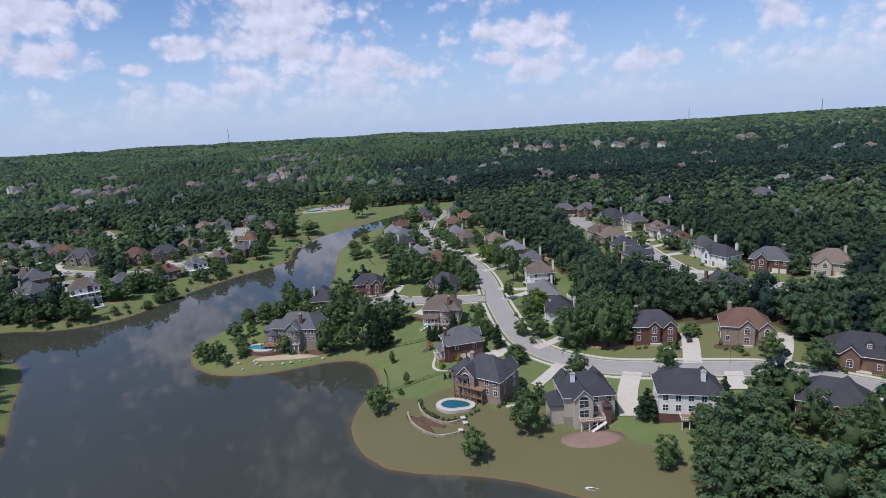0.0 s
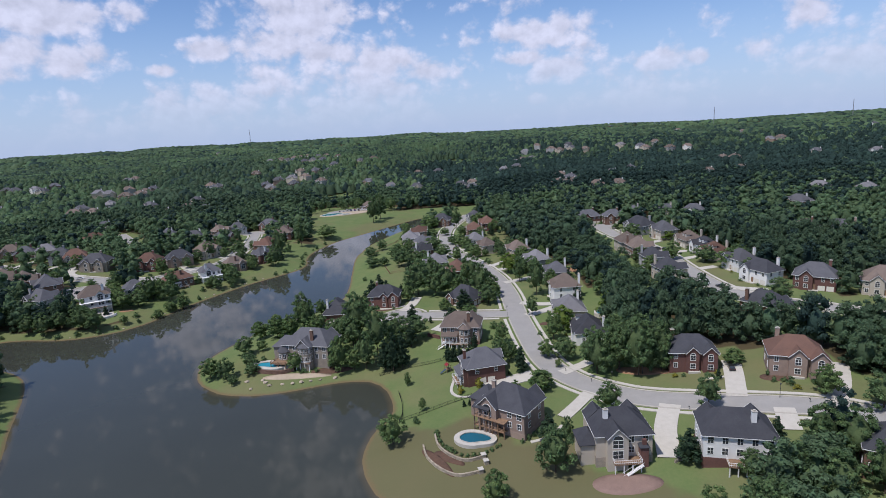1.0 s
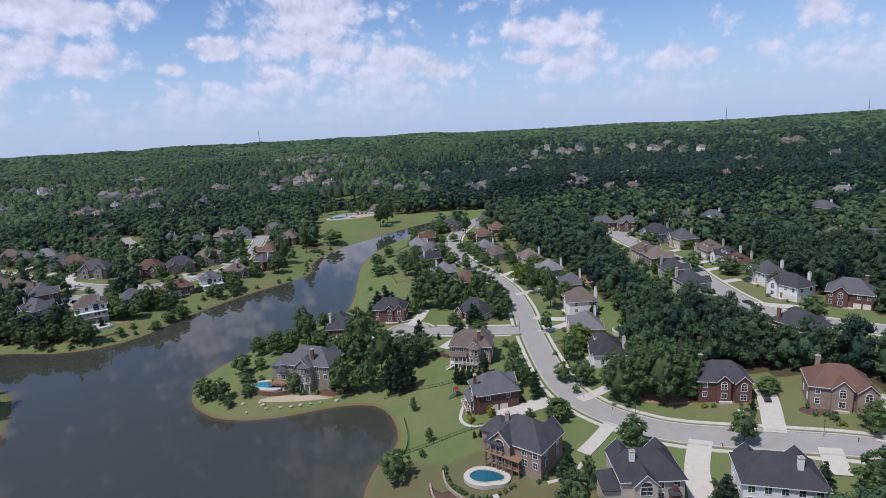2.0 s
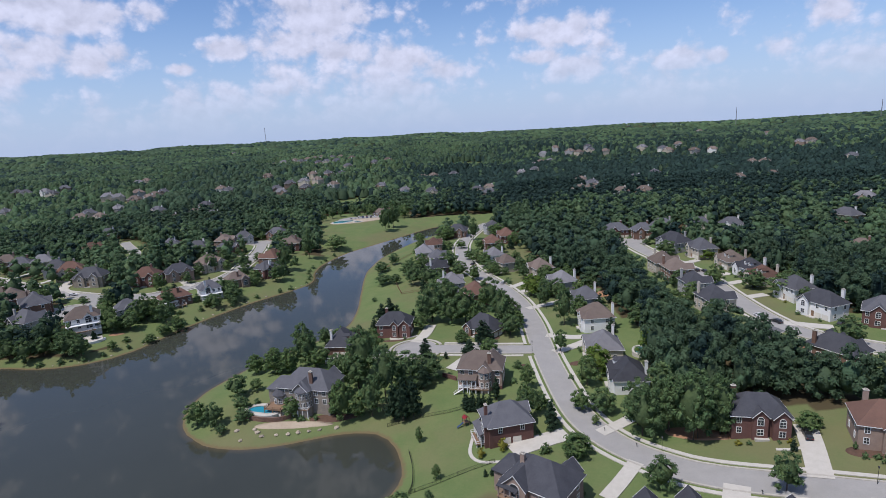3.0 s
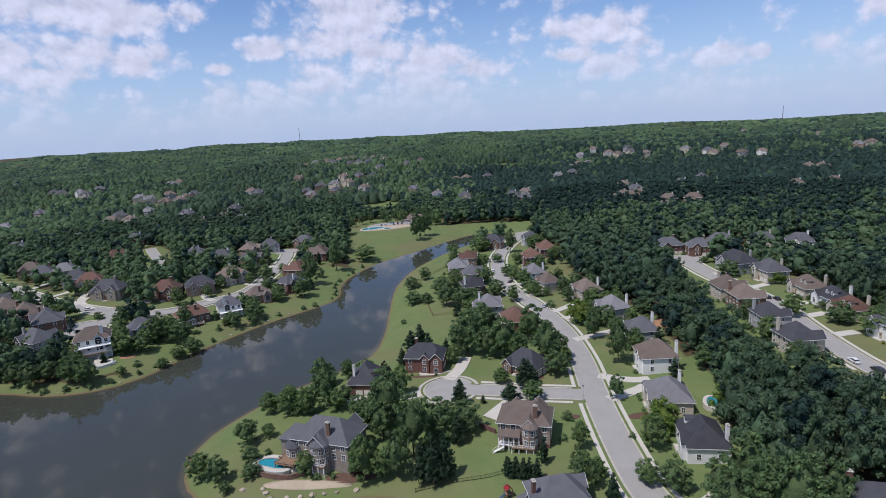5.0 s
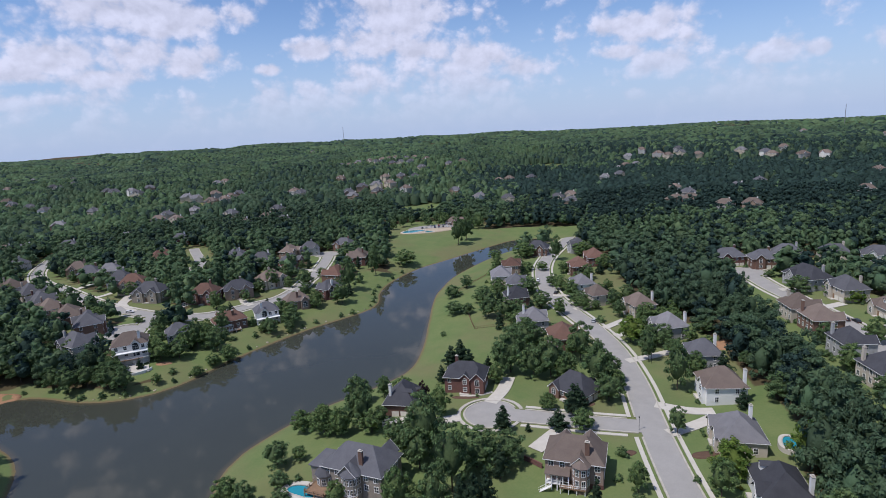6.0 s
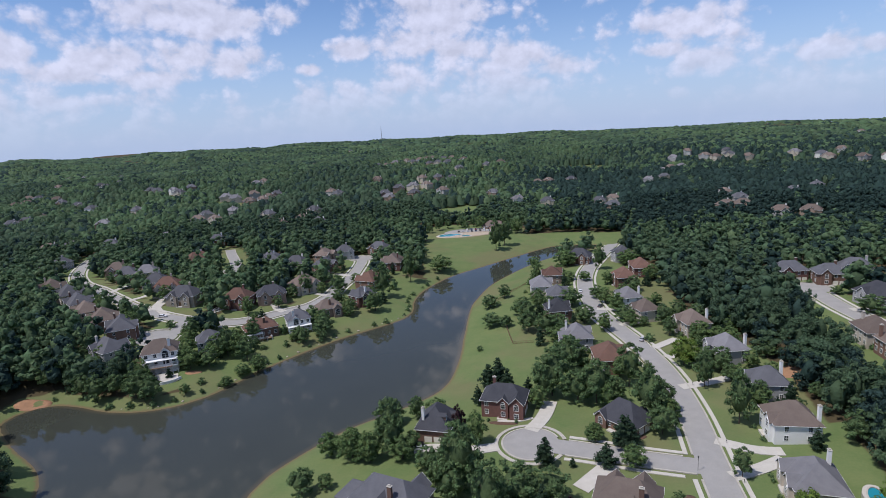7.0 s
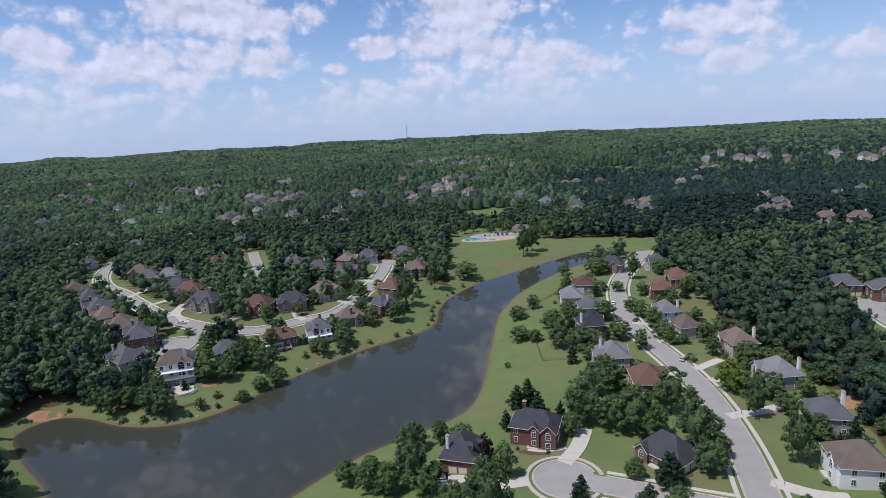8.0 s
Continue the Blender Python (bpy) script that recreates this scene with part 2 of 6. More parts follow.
ROOFS = {
    "charcoal": material("charcoal shingle", (0.062, 0.063, 0.07), 0.9, (0.042, 0.043, 0.05), 0.35, 3.5, 0.6, 0.35, spread=0.2, specular=0.25),
    "slate": material("slate grey shingle", (0.11, 0.11, 0.118), 0.9, (0.08, 0.08, 0.088), 0.35, 3.5, 0.6, 0.35, spread=0.2, specular=0.25),
    "pale": material("pale grey shingle", (0.2, 0.195, 0.2), 0.9, (0.15, 0.145, 0.15), 0.35, 3.5, 0.6, 0.35, spread=0.15, specular=0.25),
    "tan": material("tan shingle", (0.17, 0.135, 0.11), 0.9, (0.13, 0.1, 0.085), 0.35, 3.5, 0.6, 0.35, spread=0.2, specular=0.25),
    "brown": material("brown shingle", (0.15, 0.085, 0.062), 0.9, (0.11, 0.065, 0.05), 0.35, 3.5, 0.6, 0.35, spread=0.2, specular=0.25),
}
TRIM = material("white painted trim", (0.78, 0.77, 0.74), 0.6, (0.7, 0.69, 0.66), 1.0, 8.0, 0.5)
TIMBER = material("weathered deck timber", (0.27, 0.17, 0.1), 0.85, (0.17, 0.11, 0.07), 1.0, 8.0, 0.6, 0.2)
GLASS = material("window glass", (0.025, 0.03, 0.035), 0.06, (0.05, 0.055, 0.06), 0.8, 2.0, 0.5, specular=0.6)
BARK = material("bark", (0.1, 0.075, 0.055), 0.95, (0.06, 0.045, 0.035), 1.0, 6.0, 0.6, 0.5)
CREAM = material("cream painted door", (0.7, 0.66, 0.58), 0.7, (0.62, 0.58, 0.5), 1.0, 5.0, 0.5)
DARK_METAL = material("dark metal", (0.03, 0.03, 0.032), 0.4, (0.05, 0.05, 0.05), 1.0, 5.0, 0.5, metal=0.6)
MAST = material("galvanised steel", (0.35, 0.33, 0.33), 0.5, (0.28, 0.26, 0.26), 1.0, 5.0, 0.5, metal=0.7)


def leaf(name, a, b, k=0.38):
    return material(name, a, 0.75, b, 0.25, 1.1, 1.0, 0.5, island=k, specular=0.2, deep=1.0, thin=0.38)


LEAVES = {
    "oak": leaf("oak leaves", (0.135, 0.208, 0.082), (0.074, 0.128, 0.054)),
    "maple": leaf("maple leaves", (0.16, 0.24, 0.084), (0.084, 0.144, 0.054)),
    "lime": leaf("light green leaves", (0.15, 0.23, 0.045), (0.1, 0.165, 0.032)),
    "pine": leaf("dark conifer needles", (0.046, 0.082, 0.042), (0.028, 0.055, 0.03)),
    "gold": leaf("yellow-green shrub leaves", (0.26, 0.25, 0.04), (0.19, 0.2, 0.035)),
    "plum": leaf("purple-brown leaves", (0.05, 0.025, 0.028), (0.035, 0.02, 0.02)),
}


def wood_colours(add, link, place, colour, big, small):
    """Stands of darker pine and of lighter broadleaf trees, some hundred metres across."""
    stand = add("ShaderNodeTexNoise", Scale=0.0035, Detail=4.0, Roughness=0.55)
    link(place.outputs["Position"], stand.inputs["Vector"])
    r = add("ShaderNodeMapRange", interpolation_type="SMOOTHSTEP")
    r.inputs["From Min"].default_value, r.inputs["From Max"].default_value = 0.42, 0.6
    link(stand.outputs["Fac"], r.inputs["Value"])
    mix = add("ShaderNodeMix", data_type="RGBA")
    mix.inputs["B"].default_value = (0.07, 0.116, 0.066, 1)
    link(r.outputs[0], mix.inputs["Factor"]), link(colour, mix.inputs["A"])
    return mix.outputs["Result"]


WOOD = material("mixed woodland leaves", (0.13, 0.2, 0.092), 0.75, (0.08, 0.138, 0.07), 0.08, 0.8, 1.0, 0.6, island=0.3, deep=1.0, extra=wood_colours, specular=0.15, thin=0.38)


# Scattered pines; where massed, this dark colour paints cloud shade on the woods.
PINE_SHADE_WOOD = material("pine needles and cloud-shaded woodland", (0.038, 0.068, 0.056), 0.8, (0.026, 0.05, 0.042), 0.08, 0.8, 1.0, 0.6, island=0.3, deep=1.0, specular=0.12, thin=0.3)


def water_material(name, colour, rough, ripple, scale, spec=0.5):
    m = bpy.data.materials.new(name)
    m.use_nodes = True
    add, link = nodes_of(m.node_tree)
    place = add("ShaderNodeNewGeometry")
    near = add("ShaderNodeTexNoise", Scale=scale, Detail=4.0, Roughness=0.6)
    link(place.outputs["Position"], near.inputs["Vector"])
    relief = add("ShaderNodeBump", Strength=ripple, Distance=0.05)
    link(near.outputs["Fac"], relief.inputs["Height"])
    murk = add("ShaderNodeTexNoise", Scale=0.02, Detail=3.0)
    link(place.outputs["Position"], murk.inputs["Vector"])
    mix = add("ShaderNodeMix", data_type="RGBA")
    mix.inputs["A"].default_value, mix.inputs["B"].default_value = (*colour, 1), (*(c * 0.7 for c in colour), 1)
    link(murk.outputs["Fac"], mix.inputs["Factor"])
    shoal = add("ShaderNodeAttribute", attribute_name="shallow")
    silt = add("ShaderNodeMix", data_type="RGBA")
    silt.inputs["B"].default_value = (0.15, 0.11, 0.055, 1)
    link(shoal.outputs["Fac"], silt.inputs["Factor"]), link(mix.outputs["Result"], silt.inputs["A"])
    mix = silt
    b = add("ShaderNodeBsdfPrincipled", Roughness=rough, IOR=1.33)
    b.inputs["Specular IOR Level"].default_value = spec
    link(mix.outputs["Result"], b.inputs["Base Color"]), link(relief.outputs[0], b.inputs["Normal"])
    out = add("ShaderNodeOutputMaterial")
    link(b.outputs[0], out.inputs[0])
    return m


LAKE_WATER = water_material("lake water", (0.052, 0.056, 0.044), 0.02, 0.035, 0.3)
POOL_WATER = water_material("pool water", (0.03, 0.26, 0.33), 0.08, 0.1, 1.5)
POOL_DARK = water_material("dark pool water", (0.02, 0.12, 0.17), 0.08, 0.1, 1.5)

# ---- land and lake ----
WEST_SHORE = [(-225, 243), (-248, 257), (-245, 273), (-230, 277), (-208, 275), (-190, 279), (-176, 293), (-166, 325), (-147, 364), (-122, 402), (-127, 434),
              (-127, 460), (-117, 497), (-100, 526), (-63, 586), (-45, 605), (-10, 609)]
EAST_SHORE = [(-17, 587), (-35, 571), (-58, 537), (-79, 481), (-84, 444), (-84, 420), (-78, 376), (-73, 340), (-74, 312), (-90, 288), (-101, 275), (-114, 245), (-113, 227),
              (-106, 215), (-97, 208), (-83, 205), (-68, 208), (-54, 213), (-40, 213), (-31, 203), (-27, 186), (-32, 174)]
NEAR_SHORE = [(-33, 165), (-31, 153), (-20, 138), (7, 132), (25, 124), (55, 104), (70, 80), (72, 20), (60, -70), (-120, -70), (-142, 60), (-140, 140), (-163, 185), (-191, 226)]


def rounded(points, closed=False, pace=4.0):
    """A smooth line through the points."""
    p = [Vector((x, y)) for x, y in points]
    n, out = len(p), []
    for i in range(n if closed else n - 1):
        a, b, c, d = (p[j % n] if closed else p[min(max(j, 0), n - 1)] for j in (i - 1, i, i + 1, i + 2))
        k = max(1, round((c - b).length / pace))
        for s in range(k):
            t = s / k
            out.append(0.5 * (2 * b + (c - a) * t + (2 * a - 5 * b + 4 * c - d) * t * t + (3 * b - a - 3 * c + d) * t * t * t))
    return out if closed else out + [p[-1]]


LAKE_EDGE = [tuple(q) for q in rounded(WEST_SHORE + EAST_SHORE + NEAR_SHORE, True, 8.0)]


def line_distance(X, Y, line):
    d2 = np.full(np.shape(X), 1e12)
    for (ax, ay), (bx, by) in zip(line, line[1:]):
        ex, ey = bx - ax, by - ay
        s = np.clip(((X - ax) * ex + (Y - ay) * ey) / max(ex * ex + ey * ey, 1e-9), 0, 1)
        d2 = np.minimum(d2, (X - ax - s * ex) ** 2 + (Y - ay - s * ey) ** 2)
    return np.sqrt(d2)


def within(X, Y, ring):
    inside = np.zeros(np.shape(X), bool)
    for (ax, ay), (bx, by) in zip(ring, ring[1:] + ring[:1]):
        if by != ay:
            inside ^= ((ay > Y) != (by > Y)) & (X < ax + (Y - ay) * (bx - ax) / (by - ay))
    return inside


def shore_distance(X, Y):
    """Metres from the lake's edge, below nought on the water."""
    return np.where(within(X, Y, LAKE_EDGE), -1, 1) * line_distance(X, Y, LAKE_EDGE + LAKE_EDGE[:1])


def ease(v, a, b):
    s = np.clip((v - a) / (b - a), 0, 1)
    return s * s * (3 - 2 * s)


def height(X, Y):
    X, Y = np.asarray(X, float), np.asarray(Y, float)
    d, far = shore_distance(X, Y), np.hypot(X, Y)
    top = 7 + 6 * ease(X, 35, 110) + 5 * ease(-X, 190, 280) + 7 * ease(Y, 560, 1100)
    hills = np.sin(X / 210 + 1.3) * np.sin(Y / 260 + 0.4) * 6 + np.sin(X / 470 - Y / 390) * 7
    # Long wooded ridges across the view, cut by cross valleys.
    run = Y + 0.25 * X + 90 * np.sin(X / 380 + 0.7)
    ridges = 11 * np.sin(run / 115 + 0.6) * (0.65 + 0.35 * np.sin(X / 300 + 2)) + 6 * np.sin(run / 61 + X / 240)
    ridges = ridges * ease(far, 700, 1200) + (6 * np.sin(run / 210 + X / 520) - 8) * ease(far, 1500, 2600)
    top = top + hills * ease(far, 450, 900) + ridges + (34 - 42 * ease(X, -1800, 1500)) * ease(far, 1500, 4000)
    land = 0.35 + top * (1 - np.exp(-np.maximum(d, 0) / 26))
    return np.where(d > 0, land, np.maximum(-2.5, 0.35 + 0.22 * d))


def ground_z(x, y):
    return float(height(np.array([x]), np.array([y]))[0])


def axis(a, b, pace, low, high):
    mid = list(np.arange(a, b + 0.1, pace))
    left, right, s = [], [], pace
    while (left[-1] if left else a) > low:
        s *= 1.09
        left.append((left[-1] if left else a) - s)
    s = pace
    while (right[-1] if right else b) < high:
        s *= 1.09
        right.append((right[-1] if right else b) + s)
    return np.array(left[::-1] + mid + right)


def raw_mesh(name, verts, faces, mat, smooth=False):
    """A mesh of many triangles or quads, straight from arrays."""
    me = bpy.data.meshes.new(name)
    verts, faces = np.asarray(verts, np.float32), np.asarray(faces, np.int32)
    n, k = faces.shape
    me.vertices.add(len(verts)), me.loops.add(n * k), me.polygons.add(n)
    me.vertices.foreach_set("co", verts.ravel()), me.loops.foreach_set("vertex_index", faces.ravel())
    me.polygons.foreach_set("loop_start", np.arange(0, n * k, k, dtype=np.int32))
    me.polygons.foreach_set("use_smooth", np.full(n, smooth))
    me.update(calc_edges=True)
    me.materials.append(mat)
    return me


def build_ground():
    xs, ys = axis(-300, 200, 4.0, -4300, 4300), axis(96, 640, 4.0, -900, 4600)
    X, Y = np.meshgrid(xs, ys)
    Z = height(X.ravel(), Y.ravel())
    nx, ny = len(xs), len(ys)
    i = (np.arange(ny - 1)[:, None] * nx + np.arange(nx - 1)[None, :]).ravel()
    return raw_mesh("ground", np.c_[X.ravel(), Y.ravel(), Z], np.c_[i, i + 1, i + nx + 1, i + nx], GRASS, True)


tagged(new("ground", build_ground()), "rolling mown lawns and banks round a lake", "ground", kind="structure")


def flat_shape(name, ring, z, mat, smooth=False):
    bm = bmesh.new()
    bmesh.ops.triangle_fill(bm, edges=[bm.edges.new(e) for e in (lambda v: list(zip(v, v[1:] + v[:1])))([bm.verts.new((x, y, z)) for x, y in ring])], use_beauty=True)
    for f in bm.faces:
        if f.normal.z < 0:
            f.normal_flip()
    return finish(name, bm, mat, smooth)


def finish(name, bm, mat, smooth=False):
    me = bpy.data.meshes.new(name)
    bm.to_mesh(me)
    bm.free()
    me.materials.append(mat)
    if smooth:
        for f in me.polygons:
            f.use_smooth = True
    return me


def grown(ring, by):
    """The ring moved outwards."""
    c, out = [Vector(p) for p in ring], []
    turn = 1 if sum(a.x * b.y - b.x * a.y for a, b in zip(c, c[1:] + c[:1])) > 0 else -1
    for i, p in enumerate(c):
        t = (c[(i + 1) % len(c)] - c[i - 1]).normalized()
        out.append((p.x + turn * t.y * by, p.y - turn * t.x * by))
    return out


def build_water():
    """A level sheet that runs a little way under the banks, with a shallow silty margin."""
    bm = bmesh.new()
    shoal = bm.verts.layers.float.new("shallow")
    rings = []
    for by, k in ((2.5, 0.8), (0.3, 0.65), (-4.0, 0.0)):
        rings.append([bm.verts.new((x, y, 0.0)) for x, y in grown(LAKE_EDGE, by)])
        for v in rings[-1]:
            v[shoal] = k
    n = len(LAKE_EDGE)
    for a, b in zip(rings, rings[1:]):
        for i in range(n):
            bm.faces.new((a[i], a[(i + 1) % n], b[(i + 1) % n], b[i]))
    last = rings[-1]
    bmesh.ops.triangle_fill(bm, edges=[bm.edges.get((last[i], last[(i + 1) % n])) for i in range(n)], use_beauty=True)
    bm.normal_update()
    for f in bm.faces:
        if f.normal.z < 0:
            f.normal_flip()
    return finish("water", bm, LAKE_WATER)


tagged(new("water", build_water()), "still murky green-brown lake reflecting the cloudy sky", "lake", kind="structure")

# ---- roads ----
ROADS = {
    "main": rounded([(150, 118), (116, 141.5), (97, 157), (78, 165.5), (54, 175), (43, 182), (33, 192), (26, 207), (22.5, 230), (20, 262), (18.5, 295), (14.5, 325),
                     (7, 352), (-3, 378), (-11, 400), (-16, 424), (-19, 453), (-19, 478), (-16, 505), (-8, 545), (2, 600)], pace=3.0),
    "close": rounded([(20, 262), (2, 263.5), (-15, 265.8), (-33, 267.5)], pace=3.0),
    "east": rounded([(160, 215), (148, 228), (128, 243), (117, 256), (112.5, 275), (111.5, 305), (112, 335), (108, 362), (101, 398), (98, 430)], pace=3.0),
    "spur": rounded([(114, 262), (106, 258), (99, 252)], pace=3.0),
    "west": rounded([(-470, 520), (-440, 478), (-410, 446), (-378, 421), (-348, 406), (-318, 388.5), (-280, 368), (-258, 361), (-237, 358.5), (-214, 362), (-203, 370),
                     (-192, 386), (-181, 400), (-178, 419), (-181, 442), (-184, 468), (-194, 510), (-202, 528)], pace=3.0),
    "west_close": rounded([(-237, 358.5), (-231, 343), (-236, 331)], pace=3.0),
    "north_west": rounded([(-340, 545), (-322, 522), (-296, 490), (-276, 462), (-262, 440)], pace=3.0),
}
HALF = {"main": 4.3, "close": 3.9, "east": 4.2, "spur": 4.0, "west": 3.8, "west_close": 3.8, "north_west": 3.8}
CIRCLES = [(-33, 267.5, 9.0, "close"), (-235, 333, 9.5, "west_close"), (-200, 526, 9.0, "west"), (98, 432, 9.5, "east"), (-276, 462, 9.0, "north_west")]


def clear_of(x, y, mine, gap):
    """Whether a kerb of the road 'mine' may stand here: not across another road, nor in a turning circle."""
    for key, line in ROADS.items():
        if key != mine and min((q.x - x) ** 2 + (q.y - y) ** 2 for q in line) < (HALF[key] + gap) ** 2:
            return False
    return all(math.hypot(x - a, y - b) > r + gap - 0.4 for a, b, r, _ in CIRCLES)


def strip(bm, line, a, b, z, thick=0.0, keep=None):
    """A band between the offsets a and b right of the line, laid on the ground."""
    rows = []
    for i, p in enumerate(line):
        t = (line[min(i + 1, len(line) - 1)] - line[max(i - 1, 0)]).normalized()
        n = Vector((t.y, -t.x))
        cuts = max(1, round(abs(b - a) / 2.5))
        rows.append([p + n * (a + (b - a) * j / cuts) for j in range(cuts + 1)])
    flat = [q for row in rows for q in row]
    zs = height(np.array([q.x for q in flat]), np.array([q.y for q in flat])) + z
    k, verts = len(rows[0]), []
    tops = [bm.verts.new((q.x, q.y, h)) for q, h in zip(flat, zs)]
    lows = [bm.verts.new((q.x, q.y, h - thick)) for q, h in zip(flat, zs)] if thick else None
    for i in range(len(rows) - 1):
        if keep and not (keep(*rows[i][0]) and keep(*rows[i + 1][0])):
            continue
        for j in range(k - 1):
            o = i * k + j
            bm.faces.new((tops[o], tops[o + k], tops[o + k + 1], tops[o + 1]))
        if thick:
            for j in (0, k - 1):
                o = i * k + j
                f = (tops[o], lows[o], lows[o + k], tops[o + k])
                bm.faces.new(f if j == 0 else f[::-1])
    loose = [v for v in bm.verts if not v.link_faces]
    bmesh.ops.delete(bm, geom=loose, context="VERTS")
    bm.normal_update()
    for f in bm.faces:
        if f.normal.z < -0.1:
            f.normal_flip()


def ring_line(x, y, r, n=40):
    return [Vector((x + r * math.cos(2 * math.pi * i / n), y + r * math.sin(2 * math.pi * i / n))) for i in range(n + 1)]


def build_roads():
    lift = {"main": 0.16, "close": 0.145, "east": 0.16, "spur": 0.145, "west": 0.16, "west_close": 0.145, "north_west": 0.16}
    for key, line in ROADS.items():
        bm = bmesh.new()
        strip(bm, line, -HALF[key], HALF[key], lift[key])
        tagged(new("road", finish("road", bm, ASPHALT_DARK if key == "spur" else ASPHALT, True)), "weathered grey asphalt residential street", "road", kind="structure")
        h = HALF[key]
        bm = bmesh.new()
        for side in (-1, 1):
            keep = lambda x, y: clear_of(x, y, key, 0.3)
            strip(bm, line, side * h, side * (h + 0.55), 0.30, 0.3, keep)
        tagged(new("kerb", finish("kerb", bm, KERB)), "pale concrete kerb along the street", "kerb", kind="structure")
        if key in ("main", "close", "east", "west", "west_close"):
            bm = bmesh.new()
            for side in (-1, 1):
                keep = lambda x, y: clear_of(x, y, key, 1.4)
                strip(bm, line, side * (h + 1.5), side * (h + 2.8), 0.22, 0.25, keep)
            tagged(new("pavement", finish("pavement", bm, CONCRETE)), "narrow concrete pavement beside the street", "pavement", kind="structure")
    for x, y, r, key in CIRCLES:
        bm = bmesh.new()
        rings = []
        for k in range(1, 5):
            q = ring_line(x, y, r * k / 4)[:-1]
            zs = height(np.array([p.x for p in q]), np.array([p.y for p in q])) + 0.175
            rings.append([bm.verts.new((p.x, p.y, h)) for p, h in zip(q, zs)])
        hub = bm.verts.new((x, y, ground_z(x, y) + 0.175))
        n = len(rings[0])
        for i in range(n):
            bm.faces.new((hub, rings[0][i], rings[0][(i + 1) % n]))
            for a, b in zip(rings, rings[1:]):
                bm.faces.new((a[i], b[i], b[(i + 1) % n], a[(i + 1) % n]))
        bm.normal_update()
        tagged(new("road", finish("road", bm, ASPHALT, True)), "round asphalt turning circle at the street's end", "road", kind="structure")
        bm = bmesh.new()
        keep = lambda px, py: all(min((q.x - px) ** 2 + (q.y - py) ** 2 for q in ROADS[k]) > (HALF[k] + 0.2) ** 2 for k in ROADS)
        strip(bm, ring_line(x, y, r), 0, 0.55, 0.30, 0.3, keep)
        strip(bm, ring_line(x, y, r), 1.5, 2.7, 0.22, 0.25, keep)
        tagged(new("kerb", finish("kerb", bm, KERB)), "pale concrete kerb round the turning circle", "kerb", kind="structure")


build_roads()

# ---- houses ----
def part(name, bm_or_mesh, mat, parent, label="", at=None, smooth=False):
    me = bm_or_mesh if isinstance(bm_or_mesh, bpy.types.Mesh) else finish(name, bm_or_mesh, mat, smooth)
    ob = new(name, me)
    ob.parent = parent
    if at is not None:
        ob.matrix_basis = at
    return tagged(ob, label)


def thing(name, m, label, category, group=""):
    ob = new(name)
    ob.empty_display_size = 0.5
    ob.matrix_basis = m
    return tagged(ob, label, category, group)


def box(bm, x0, y0, z0, x1, y1, z1):
    v = [bm.verts.new((x, y, z)) for z in (z0, z1) for y in (y0, y1) for x in (x0, x1)]
    for f in ((0, 2, 3, 1), (4, 5, 7, 6), (0, 1, 5, 4), (2, 6, 7, 3), (0, 4, 6, 2), (1, 3, 7, 5)):
        bm.faces.new([v[i] for i in f])


def hip_roof(bm, x0, y0, x1, y1, z, pitch, out=0.55, thick=0.22):
    """A hipped roof over a rectangle, with eaves; its ridge runs along the longer side."""
    x0, y0, x1, y1 = x0 - out, y0 - out, x1 + out, y1 + out
    w, d = x1 - x0, y1 - y0
    s = min(w, d) / 2
    top = z + pitch * s
    if w > d:
        a, b = (x0 + s * 0.9, (y0 + y1) / 2, top), (x1 - s * 0.9, (y0 + y1) / 2, top)
    else:
        a, b = ((x0 + x1) / 2, y0 + s * 0.9, top), ((x0 + x1) / 2, y1 - s * 0.9, top)
    low = [bm.verts.new((x, y, z - thick)) for x, y in ((x0, y0), (x1, y0), (x1, y1), (x0, y1))]
    edge = [bm.verts.new((x, y, z)) for x, y in ((x0, y0), (x1, y0), (x1, y1), (x0, y1))]
    a, b = bm.verts.new(a), bm.verts.new(b)
    bm.faces.new(low[::-1])
    for i in range(4):
        bm.faces.new((low[i], low[(i + 1) % 4], edge[(i + 1) % 4], edge[i]))
    if w > d:
        sides = ((edge[0], edge[1], b, a), (edge[1], edge[2], b), (edge[2], edge[3], a, b), (edge[3], edge[0], a))
    else:
        sides = ((edge[0], edge[1], a), (edge[1], edge[2], b, a), (edge[2], edge[3], b), (edge[3], edge[0], a, b))
    for f in sides:
        bm.faces.new(f)
    return top


def gable_roof(bm, x, w, y0, y1, z, pitch, out=0.35, thick=0.2):
    """A ridge along y over a bay of width w centred on x, from y0 to y1."""
    s = w / 2 + out
    top = z + pitch * s
    rows = []
    for y in (y0, y1):
        rows.append([bm.verts.new(p) for p in ((x - s, y, z), (x, y, top), (x + s, y, z), (x + s, y, z - thick), (x, y, top - thick), (x - s, y, z - thick))])
    a, b = rows
    for i in range(6):
        j = (i + 1) % 6
        bm.faces.new((a[i], a[j], b[j], b[i]))
    bm.faces.new((a[0], a[5], a[4], a[1])), bm.faces.new((a[1], a[4], a[3], a[2]))
    bm.faces.new((b[1], b[4], b[5], b[0])), bm.faces.new((b[2], b[3], b[4], b[1]))
    return top


